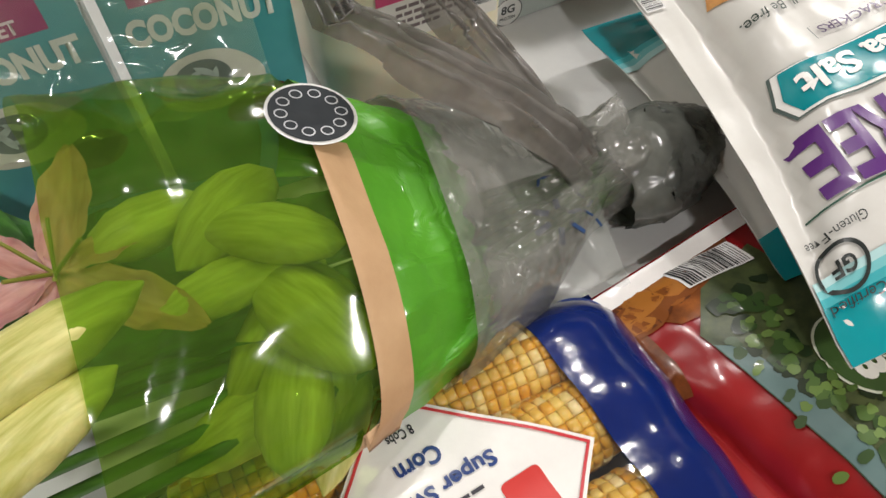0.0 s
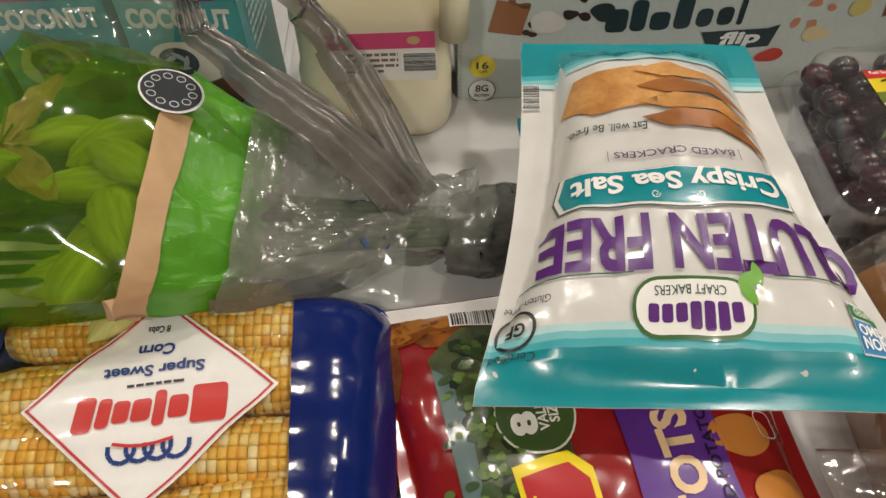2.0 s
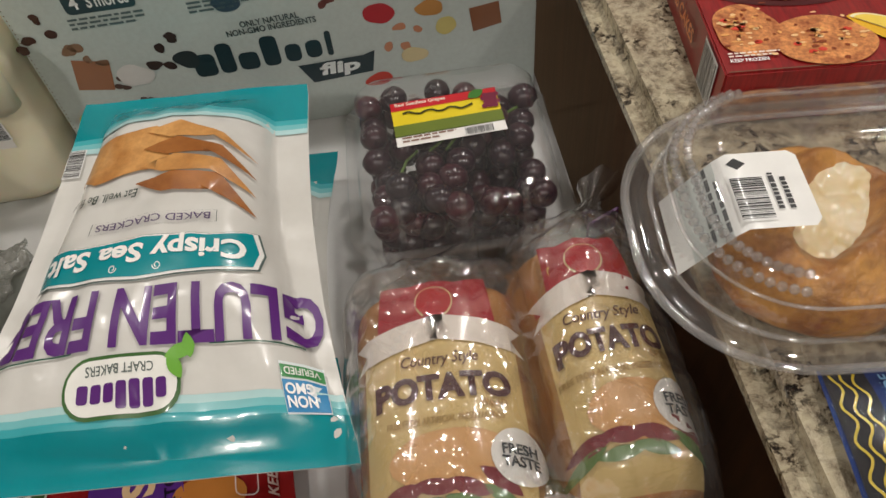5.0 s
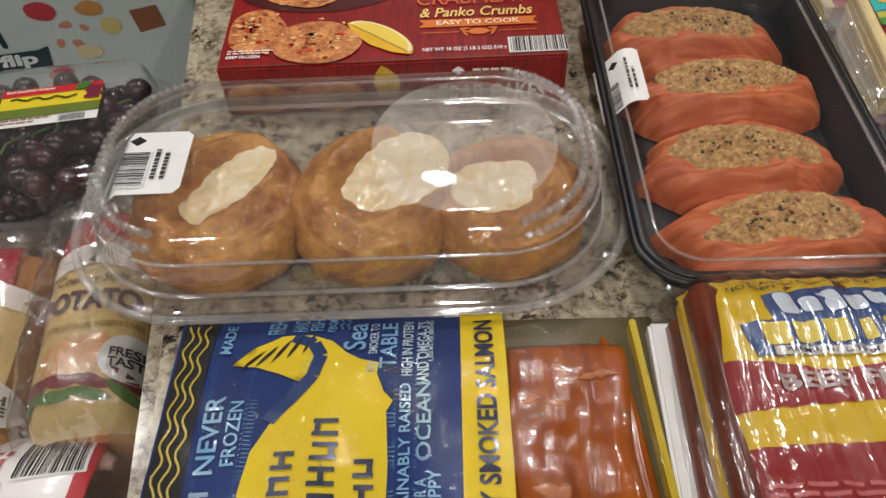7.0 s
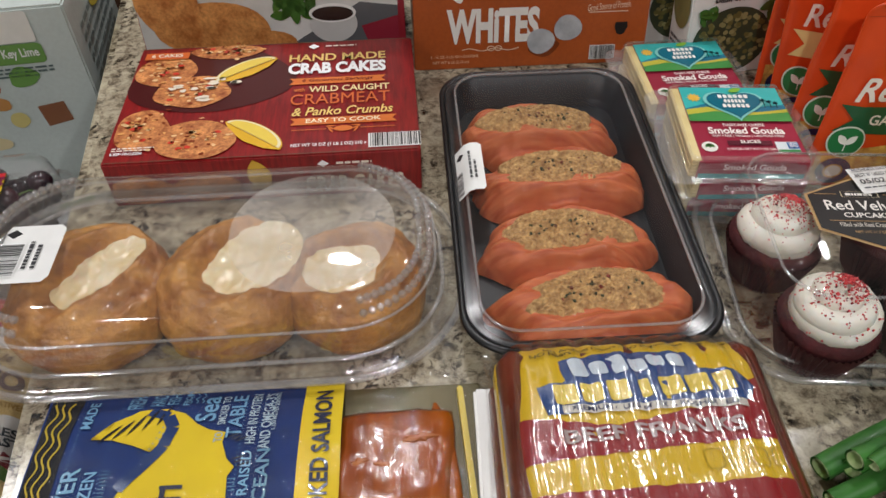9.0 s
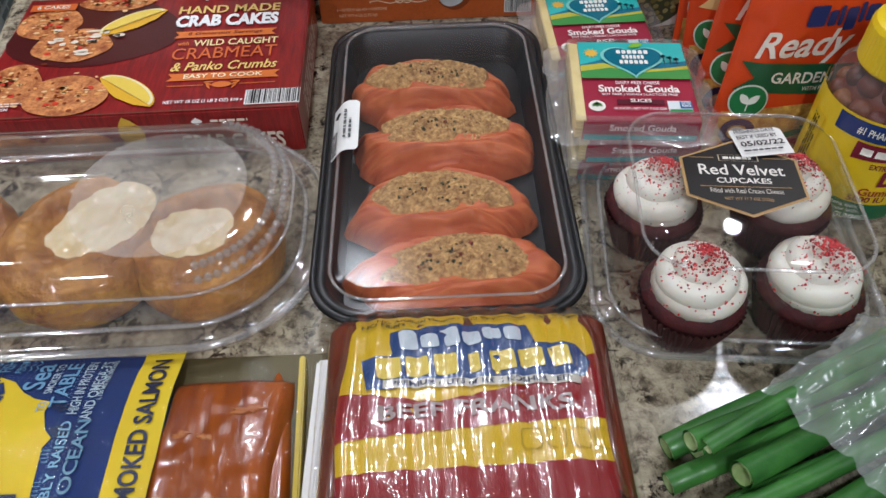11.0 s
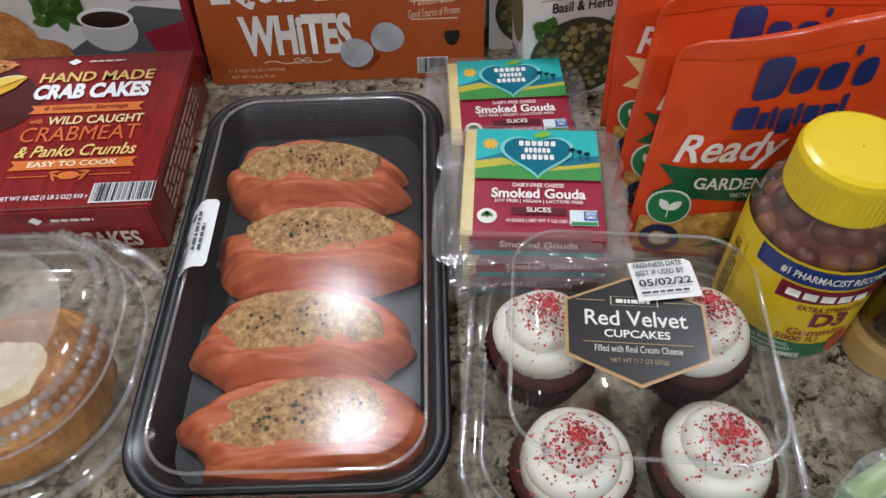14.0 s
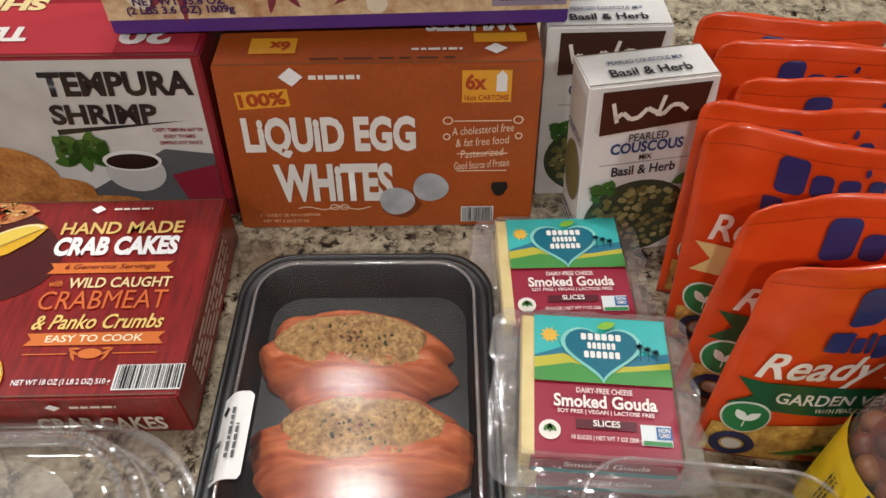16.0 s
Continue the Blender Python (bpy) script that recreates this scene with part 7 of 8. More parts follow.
for k, c in enumerate(("#3fabb3", "#79c2c6", "#b4d9da")):
    shape(crk2, K3, rect(0.243, 0.006, 0, -0.09 + 0.006 * k), c, 1, "turquoise_fade", st)
shape(crk2, K3, rect(0.243, 0.034, 0, 0.122), "", 1, "turquoise_band", st, material=TEAL)

# ---- two bread loaves in clear bags ----
CRUST = mat("golden bread crust", "#c08a4c", 0.6, "#9a6430", 16, 0.3, 0.2, 140, sss=0.1)


class Loaf:
    def __init__(self, a, b, h, seed):
        self.a, self.b, self.h, self.s = a, b, h, seed

    def __call__(self, x, y, off):
        u, v = max(-1, min(1, x / self.a)), max(-1, min(1, y / self.b))
        z = self.h * (1 - abs(u) ** 3.4) ** 0.36 * (1 - abs(v) ** 7) ** 0.3
        return Vector((x, y, max(0.002, z + wrinkle(x, y, 25, self.s) * 0.003) + off))

    def mesh(self, k=1.0, n=40, rough=0.0, neck=0.0):
        bm = bmesh.new()
        bmesh.ops.create_grid(bm, x_segments=n, y_segments=n, size=1)
        for v in bm.verts:
            x, y = math.sin(v.co.x * math.pi / 2), math.sin(v.co.y * math.pi / 2)
            p = self(x * self.a, y * self.b, 0.0)
            q = (ridge(p.x, p.y, 24, self.s) + 0.4 * ridge(p.x, p.y, 60, self.s) + 0.7 * crumple(p.x * 40 + p.y * 10, p.y * 22, self.s)) * rough
            v.co = Vector((p.x * k, p.y * k, p.z * k + (q + (k - 1) * 0.06 if p.z > 0.01 else 0)))
        return bm


def bread(at, rz, a, b, h, seed):
    th = thing("bread_loaf", at, rz, "potato bread loaf in a clear printed bag", "bread", "bread loaves on the table")
    L = Loaf(a, b, h, seed)
    part("loaf", L.mesh(0.97), CRUST, th, "golden sliced loaf", smooth=True)
    st = 0.01
    w = a * 1.5
    S = lambda x, y, off: L(x, y, off + 0.001)
    shape(th, S, [(-w / 2, -b * 0.92), (w / 2, -b * 0.92), (w / 2, 0.03), (0.0, 0.042), (-w / 2, 0.03)], "#d8bc7c", 1, "print_panel", st)
    shape(th, S, [(-w * 0.4, 0.035), (w * 0.4, 0.035), (w * 0.36, 0.086), (0.016, 0.08), (0, 0.088), (-0.016, 0.08), (-w * 0.36, 0.086)], "#a81c2a", 2, "crest", st)
    shape(th, S, oval(0.025, 0.027, 0, 0.062), "#b8242c", 3.6, "crest_oval", st)
    shape(th, S, ring(0.027, 0.03, 0.0022, 0, 0.062), "#e2c894", 3.8, "crest_ring", 0)
    shape(th, S, [leaf(0.012, 0.005, sx * 0.004, 0.056 + 0.006 * k, 60 * sx) for sx in (-1, 1) for k in range(3)], "#e6cf98", 4.2, "wheat_mark", 0)
    shape(th, S, [leaf(0.016, 0.008, sx * w * 0.28, 0.055, 60 * sx) for sx in (-1, 1)], "#dcb86a", 3, "wheat_mark", 0)
    shape(th, S, [(-w * 0.56, 0.022), (-w * 0.48, 0.03), (-w * 0.56, 0.042), (-w * 0.42, 0.042), (0.0, 0.05), (w * 0.42, 0.042), (w * 0.56, 0.042), (w * 0.48, 0.03), (w * 0.56, 0.022), (w * 0.4, 0.022), (0.0, 0.03), (-w * 0.4, 0.022)], "#efe6dc", 4, "ribbon", st)
    shape(th, S, [rect(0.0085, 0.012, -0.036 + 0.0105 * k, 0.0365 + 0.003 * math.sin(k * 0.45)) for k in range(7)], "#b0202e", 5, "logo_mark", 0)
    words(th, S, "Country Style", (0, 0.014), 0.052, 0.011, "#5a3018", 4, 0, 0.01, 0.25, step=st)
    words(th, S, "POTATO", (0, -0.007), min(0.09, w * 0.92), 0.019, "#4a1c20", 4, 0, 0.05, step=st, arch=0.002)
    words(th, S, "BREAD", (0.032, -0.0195), 0.018, 0.005, "#b08a4a", 4, step=st)
    words(th, S, "FREE FROM ARTIFICIAL PRESERVATIVES", (0, -0.028), 0.076, 0.0048, "#a8843c", 4, step=st)
    shape(th, S, blob(w * 0.8, 0.04, 0.004, -0.055, 3, 0.08), "#d8a468", 3, "sandwich_picture", st)
    shape(th, S, [leaf(0.03, 0.01, -0.03 + 0.02 * k, -0.072 + 0.002 * (k % 2), 10 - 15 * k) for k in range(4)], "#7c2430", 4, "meat_picture", st)
    shape(th, S, [leaf(0.03, 0.008, -0.035 + 0.022 * k, -0.08, 20 - 18 * k) for k in range(4)], "#567a34", 4, "lettuce_picture", st)
    shape(th, S, oval(0.037, 0.037, w * 0.42, -0.055), "#e9e7e2", 5, "round_sticker", st)
    words(th, S, "FRESH\nTASTE", (w * 0.42, -0.055), 0.024, 0.015, "#2c3a44", 7, 0, 0.03, step=st)
    part("clear_bag", L.mesh(1.08, 110, 0.006), BAGFILM, th, "crinkled clear bread bag", smooth=True)
    part("bag_neck", loft([[(r * math.cos(t) + 0.012 * i, b * 0.92 + 0.018 * i, max(0.002, h * 0.62 + r * math.sin(t) * (1 + 0.2 * math.sin(5 * t)) )) for t in (2 * math.pi * j / 30 for j in range(30))] for i, r in enumerate((0.044, 0.03, 0.016, 0.008, 0.02))]), BAGFILM, th, "gathered bag neck", smooth=True)
    return th


bread((0.616, 0.135, TABLE), 4, 0.07, 0.104, 0.121, 3.0)
bread((0.727, 0.158, TABLE), 7, 0.052, 0.108, 0.13, 6.0)
tie = thing("bag_tie", (0.745, 0.275, -0.09), 30, "purple plastic bag closure tag", "bag tie")
part("tag", box(0.03, 0.002, 0.024, 0.0, 0.0006), ink("#5a2a66"), tie)

# ---- grapes in a clear clamshell ----
GX, GY = 0.63, 0.361
gb = thing("grape_box", (GX, GY, TABLE), 5, "clear vented clamshell of dark red seedless grapes", "container")
part("base_tray", loft([ring_at(0.135, 0.14, 0.02, 0.001), ring_at(0.14, 0.145, 0.022, 0.006), ring_at(0.168, 0.17, 0.028, 0.085), ring_at(0.186, 0.188, 0.03, 0.088), ring_at(0.188, 0.19, 0.03, 0.085)], cap0=True), CLEAR, gb, smooth=True)
part("lid", loft([ring_at(0.188, 0.19, 0.03, 0.087), ring_at(0.186, 0.188, 0.03, 0.0915), ring_at(0.168, 0.17, 0.026, 0.092), ring_at(0.16, 0.162, 0.024, 0.122), ring_at(0.15, 0.152, 0.022, 0.129), ring_at(0.13, 0.132, 0.02, 0.13)], cap1=True), CLEAR, gb, "clear hinged lid", smooth=True)
for x in (-0.05, 0.0, 0.05):
    part("lid_rib", tube([(x, -0.082, 0.094), (x, -0.079, 0.12), (x, -0.07, 0.129)], 0.003, 8), CLEAR, gb)
S = flat((0, 0, 0.1305), (1, 0, 0), (0, 1, 0))
shape(gb, S, rect(0.092, 0.05, 0.0, 0.016), "#e8d024", 1, "label", 0, (0, 0), 3)
shape(gb, S, rect(0.092, 0.01, 0.0, 0.036), "#c4202a", 2, "label_band", 0, (0, 0), 3)
words(gb, S, "Red Seedless Grapes", (-0.022, 0.036), 0.044, 0.0055, "#f4e8d8", 3, 3)
shape(gb, S, stroke([(-0.038 + 0.005 * i, 0.024 + 0.0022 * math.sin(i * 1.7)) for i in range(13)], 0.0022), "#3c3a14", 3, "logo_mark")
shape(gb, S, rect(0.092, 0.014, 0.0, 0.006), "#6a7a2c", 2, "vineyard_picture", 0, (0, 0), 3)
shape(gb, S, rect(0.092, 0.012, 0.0, -0.006), "#f0eeea", 2, "label_foot", 0, (0, 0), 3)
barcode(gb, S, (0.024, -0.006), 0.024, 0.008, 3, 3, seed=4)
lines(gb, S, (-0.018, -0.006), 0.045, 0.008, 2, "#8a6a5a", 3, 3)
shape(gb, S, [oval(0.0055, 0.0055, 0.034 + 0.0045 * (k % 3) - 0.002 * (k // 3 % 2), 0.034 - 0.0045 * (k // 3), 10) for k in range(12)], "#7a2440", 4, "grape_picture")
shape(gb, S, leaf(0.016, 0.01, 0.026, 0.037, 30), "#3f7a2c", 4, "leaf_picture")
GRAPE = mat("dark red grape skin", "#3a1a24", 0.28, "#241420", 60, 0.4, 0.05, 200, coat=0.25)
gnt2 = GRAPE.node_tree
oi = gnt2.nodes.new("ShaderNodeObjectInfo")
orr = ramp_node(gnt2, oi.outputs["Random"], [(0.0, (0.25, 0.25, 0.4)), (0.5, (0.7, 0.6, 0.75)), (1.0, (1.7, 1.0, 1.0))])
gmx = gnt2.nodes.new("ShaderNodeMix")
gmx.data_type, gmx.blend_type = "RGBA", "MULTIPLY"
gmx.inputs["Factor"].default_value = 1.0
gpb = next(n for n in gnt2.nodes if n.type == "BSDF_PRINCIPLED")
link(gnt2, gpb.inputs["Base Color"].links[0].from_socket, gmx.inputs[6])
link(gnt2, orr.outputs[0], gmx.inputs[7])
link(gnt2, gmx.outputs[2], gpb.inputs["Base Color"])
gr = thing("grape_bunch", (GX, GY, TABLE + 0.006), 5, "bunch of dark red seedless grapes in the clamshell", "fruit")
gm = bpy.data.meshes.new("grape")
bm = bmesh.new()
bmesh.ops.create_icosphere(bm, subdivisions=2, radius=0.0122)
for v in bm.verts:
    v.co.z *= 1.12
bm.to_mesh(gm)
bm.free()
gm.shade_smooth()
gm.materials.append(GRAPE)
rg = random.Random(21)
for layer_z, n in ((0.014, 30), (0.035, 34), (0.057, 38), (0.079, 38), (0.1, 34)):
    grid = [(-0.068 + 0.0226 * i, -0.066 + 0.0226 * j) for i in range(7) for j in range(7)]
    rg.shuffle(grid)
    for x, y in grid[:n]:
        k = 0.84 + layer_z
        o = new("grape", gm)
        o.parent = gr
        o.matrix_basis = pose(min(1, k) * x + rg.uniform(-0.006, 0.006), min(1, k) * y + rg.uniform(-0.006, 0.006), layer_z + rg.uniform(-0.006, 0.008), rg.uniform(0, 90), rg.uniform(0, 90), 0)
for k in range(5):
    part("grape_stem", tube([(-0.05 + 0.022 * k, -0.03 + 0.015 * k, 0.1), (-0.04 + 0.022 * k, -0.015 + 0.01 * k, 0.109), (-0.03 + 0.024 * k, 0.0 + 0.01 * k, 0.104)], 0.0013, 6), mat("green stem", "#5f7a34", 0.6), gr)

# ---- yogurt case ----
yo, F = carton("yogurt_case", 0.498, 0.2, 0.235, (0.463, 0.624, TABLE), 6.5, mat("pale grey-green card", "#c6cfca", 0.5, "#bcc6c1", 8, 0.05, 0.08, 200, fine=0.08), "pale grey-green multipack yogurt case with flavour pictures", "box", bevel=0.002)
S = F["front"]
Z0 = -0.1215


def yx(x):
    return x - 0.249


shape(yo, S, [rrect((0.022, 0.016, 0.02, 0.017, 0.016, 0.016, 0.006)[k], (0.027, 0.036, 0.021, 0.036, 0.021, 0.021, 0.03)[k], 0.006, 4, yx((0.16, 0.182, 0.204, 0.227, 0.249, 0.27, 0.286)[k]), Z0 + (0.095, 0.1, 0.093, 0.101, 0.095, 0.096, 0.1)[k] + 0.004) for k in range(7)], "#20343a", 2, "logo_mark", 0, (0, 0))
shape(yo, S, [(yx(0.262), Z0 + 0.058), (yx(0.325), Z0 + 0.062), (yx(0.33), Z0 + 0.088), (yx(0.318), Z0 + 0.084), (yx(0.25), Z0 + 0.082)], "#20343a", 3, "flavour_patch")
words(yo, S, "flip", (yx(0.292), Z0 + 0.072), 0.042, 0.02, "#e8ecea", 4, 2, 0.04, 0.1)
words(yo, S, "ONLY NATURAL\nNON-GMO INGREDIENTS", (yx(0.235), Z0 + 0.137), 0.088, 0.015, "#3c4a4a", 3, 2)
shape(yo, S, oval(0.028, 0.028, yx(0.026), Z0 + 0.049), "#e6d22c", 2, "badge")
words(yo, S, "16", (yx(0.026), Z0 + 0.051), 0.013, 0.009, "#2c3434", 3)
words(yo, S, "CUPS", (yx(0.026), Z0 + 0.043), 0.01, 0.0035, "#2c3434", 3)
shape(yo, S, oval(0.03, 0.03, yx(0.026), Z0 + 0.018), "#f0f0ec", 2, "badge")
shape(yo, S, ring(0.03, 0.03, 0.0009, yx(0.026), Z0 + 0.018), "#2c3434", 3, "badge_ring")
words(yo, S, "8G", (yx(0.026), Z0 + 0.021), 0.014, 0.009, "#2c3434", 3)
words(yo, S, "PROTEIN", (yx(0.026), Z0 + 0.0115), 0.016, 0.0035, "#2c3434", 3)
shape(yo, S, [(-0.02, -0.016), (0.014, -0.022), (0.022, 0.012), (-0.012, 0.02)], "#9c6846", 2, "biscuit_picture", 0, (yx(0.05), Z0 + 0.108))
shape(yo, S, [(-0.016, -0.012), (0.014, -0.014), (0.018, 0.012), (-0.012, 0.016)], "#8a5a3c", 2, "biscuit_picture", 0, (yx(0.445), Z0 + 0.108), 15)
rg = random.Random(31)
for cx, cy, col in ((0.08, 0.08, "#4a3028"), (0.1, 0.05, "#4a3028"), (0.06, 0.13, "#8a6a50"), (0.12, 0.12, "#3a2a26"), (0.36, 0.1, "#c88a6a"), (0.02, 0.16, "#4a3028"), (0.3, 0.16, "#6a3a34"), (0.38, 0.15, "#b06a4a")):
    for k in range(4):
        shape(yo, S, blob(rg.uniform(0.008, 0.016), rg.uniform(0.006, 0.012), yx(cx + rg.uniform(-0.02, 0.02)), Z0 + cy + rg.uniform(-0.018, 0.018), int(cx * 999) + k, 0.2), col, 2, "crumb_picture")
for x, y, w, h, col in ((0.34, 0.13, 0.03, 0.024, "#b8323a"), (0.43, 0.16, 0.034, 0.024, "#6f9a4c"), (0.39, 0.128, 0.028, 0.018, "#c08a4c"), (0.37, 0.075, 0.026, 0.02, "#d8c89a"), (0.405, 0.105, 0.02, 0.022, "#d0c27a"), (0.145, 0.11, 0.026, 0.02, "#2c3436"), (0.16, 0.05, 0.03, 0.018, "#2c3436"), (0.33, 0.05, 0.03, 0.016, "#c23a2c"), (0.09, 0.1, 0.036, 0.026, "#d8d6d2"), (0.2, 0.165, 0.026, 0.018, "#3a4a5a")):
    shape(yo, S, blob(w, h, yx(x), Z0 + y, int(x * 500), 0.12), col, 3, "ingredient_picture")
for x, c, b in ((0.09, "#2c4248", "S'mores"), (0.2, "#2f62a8", "Cookies\n& Cream"), (0.32, "#5a4a88", "Strawberry\nCheesecake"), (0.43, "#6f9a4c", "Key Lime")):
    shape(yo, S, rrect(0.064, 0.024, 0.005, 4, yx(x), Z0 + 0.188), c, 3, "flavour_badge")
    words(yo, S, "4", (yx(x - 0.022), Z0 + 0.188), 0.008, 0.014, "#f0f0ee", 4)
    words(yo, S, b, (yx(x + 0.008), Z0 + 0.188), 0.038, 0.014, "#f0f0ee", 4)
    lines(yo, S, (yx(x), Z0 + 0.166), 0.07, 0.014, 3, "#5a6a6a", 3, seed=int(x * 100))
    shape(yo, S, rrect(0.06, 0.036, 0.004, 4, yx(x), Z0 + 0.219), "#e8e6de", 3, "cup_picture")
lines(yo, F["right"], (0, 0.03), 0.14, 0.1, 8, "#7a8684", 2, seed=3)
shape(yo, F["right"], blob(0.06, 0.04, 0.02, 0.08, 4), "#d6c23c", 3, "lemon_picture")
for k in range(46):
    shape(yo, S, rect(0.0012, 0.0012, yx(0.0035), Z0 + 0.004 + 0.005 * k), "#8a7a60", 1, "perforation")

# ---- coconut drink cartons ----
for k, (x, y, r) in enumerate(((-0.006, 0.436, 2), (-0.125, 0.43, 7), (-0.235, 0.41, 9))):
    c, F = carton("coconut_carton", 0.105, 0.1, 0.225, (x, y, TABLE), r, mat("teal carton print", "#5aa8b0", 0.35, "#4c9aa2", 9, 0.08, 0.05, coat=0.3) if k == 0 else bpy.data.materials["teal carton print"], "teal carton of unsweetened coconut drink", "carton", group="coconut cartons")
    S = F["front"]
    shape(c, S, rect(0.072, 0.03, -0.002, 0.09), "#a8327a", 1, "flavour_band")
    words(c, S, "UNSWEET", (-0.002, 0.082), 0.044, 0.0095, "#f2dce6", 2, bold=0.03)
    words(c, S, "COCONUT", (0.0, 0.058), 0.09, 0.02, "#dfe4dc", 2, bold=0.05)
    shape(c, S, blob(0.066, 0.05, -0.008, 0.01, 5, 0.1), "#e0dcd2", 2, "coconut_picture")
    shape(c, S, oval(0.036, 0.03, -0.012, 0.014), "#47545c", 3, "swirl_picture")
    shape(c, S, [leaf(0.016, 0.005, -0.012 + 0.007 * math.cos(t), 0.014 + 0.006 * math.sin(t), math.degrees(t) + 70) for t in (0, 1.26, 2.5, 3.77, 5.0)], "#b8c4c6", 4, "swirl_picture")
    shape(c, S, blob(0.05, 0.03, 0.02, -0.02, 8, 0.12), "#5a3a2a", 2, "coconut_shell_picture")
    lines(c, F["right"], (0.0, 0.04), 0.06, 0.06, 7, "#cfe0e0", 2, seed=k)
    barcode(c, F["right"], (-0.02, 0.09), 0.03, 0.03, 2, 0, 0, k + 3)

# ---- milk jug ----
MILK = mat("milk in translucent plastic", "#e9e2c8", 0.3, "#e2d9b8", 6, 0.05, 0.08, 60, sss=0.3)
mj = thing("milk_jug", (0.142, 0.5, TABLE), 6, "translucent plastic gallon jug of milk with pink label", "milk jug")
part("jug_body", loft([ring_at(0.12, 0.12, 0.03, 0.001), ring_at(0.148, 0.148, 0.035, 0.008), ring_at(0.152, 0.152, 0.035, 0.02), ring_at(0.152, 0.152, 0.035, 0.075), ring_at(0.146, 0.146, 0.035, 0.082), ring_at(0.146, 0.146, 0.035, 0.13), ring_at(0.152, 0.152, 0.035, 0.136), ring_at(0.15, 0.15, 0.035, 0.15), ring_at(0.12, 0.12, 0.035, 0.19), ring_at(0.07, 0.07, 0.03, 0.22), ring_at(0.042, 0.042, 0.02, 0.235), ring_at(0.038, 0.038, 0.019, 0.25)], cap0=True, cap1=True), MILK, mj, smooth=True)
part("handle", tube([(0.02, -0.02, 0.225), (0.06, -0.06, 0.215), (0.078, -0.078, 0.18), (0.077, -0.077, 0.13)], 0.014, 12), MILK, mj, smooth=True)
part("cap", lathe([(0.021, 0.245), (0.022, 0.262), (0.0005, 0.264)], 32), ink("#c8507a"), mj)
S = flat((0.0, -0.0735, 0.1), (1, 0, 0), (0, 0, 1))
shape(mj, S, rect(0.1, 0.055, 0.01, 0.006), "#f0ece4", 1, "label")
shape(mj, S, rect(0.1, 0.018, 0.01, 0.0245), "#d24a7a", 2, "label_band")
shape(mj, S, oval(0.012, 0.009, 0.04, 0.0245), "#c8a878", 3, "label_mark")
barcode(mj, S, (0.045, 0.0), 0.02, 0.03, 2, 90, 0, 6)
lines(mj, S, (0.0, 0.0), 0.05, 0.025, 4, "#7a6a6a", 2)

# ---- shrimp bag ----
shb = thing("shrimp_bag", (0.635, -0.046, TABLE + 0.02), 3, "clear bag of frozen pink shrimp with red and white label", "bag", rx=8)
B = Pillow(0.15, 0.13, 0.09, 0.0, 0.08, 2.8, 0.006, 16, 22.0, base=0.5, ridges=0.002, rs=14)
SHR = streak_mat("frozen pink shrimp", "#e6b0a0", "#f2d2c4", 40, (1, 1, 1), 0.4, 0.3, 0.1, 0.2)
rg = random.Random(9)
for k in range(40):
    x, y = rg.uniform(-0.115, 0.115), rg.uniform(-0.09, 0.085)
    z = 0.012 + (k % 4) * 0.013
    a = rg.uniform(0, 6.28)
    part("shrimp", tube([(x + 0.016 * math.cos(a + t), y + 0.016 * math.sin(a + t), z) for t in (0, 0.7, 1.4, 2.1, 2.8, 3.5)], 0.008, 8, True, (0.6, 1, 1, 0.9, 0.7, 0.35)), SHR, shb, smooth=True)
st = 0.012
shape(shb, B, rect(0.2, 0.2, 0.02, 0.02), "#f0ecea", 1, "label", st)
shape(shb, B, [rect(0.01, 0.2, -0.085, 0.02), rect(0.01, 0.2, 0.118, 0.02)], "#b4222a", 2, "label_border", st)
words(shb, B, "2.5 LB", (-0.056, 0.07), 0.07, 0.014, "#b4222a", 3, 90, 0.02, step=st)
words(shb, B, "41-50", (-0.03, 0.07), 0.06, 0.014, "#b4222a", 3, 90, 0.02, step=st)
words(shb, B, "SHRIMP", (0.005, 0.05), 0.13, 0.028, "#b4222a", 3, 90, 0.05, step=st)
lines(shb, B, (0.06, 0.06), 0.09, 0.03, 4, "#c86a6a", 3, 90, st)
barcode(shb, B, (0.095, 0.1), 0.04, 0.03, 3, 10, st, 17)
part("clear_bag", B.mesh(48, 48), BAGFILM, shb, "clear crinkled plastic bag", smooth=True)

# ---- wrapped lilies in a grey shopping bag ----
AX = [((-0.09, 0.212, -0.045), 0.112, 0.062), ((-0.035, 0.216, -0.043), 0.105, 0.06), ((0.035, 0.222, -0.052), 0.094, 0.056), ((0.1, 0.232, -0.085), 0.072, 0.044), ((0.16, 0.245, -0.115), 0.052, 0.034), ((0.22, 0.272, -0.128), 0.026, 0.026), ((0.26, 0.285, -0.138), 0.024, 0.024)]


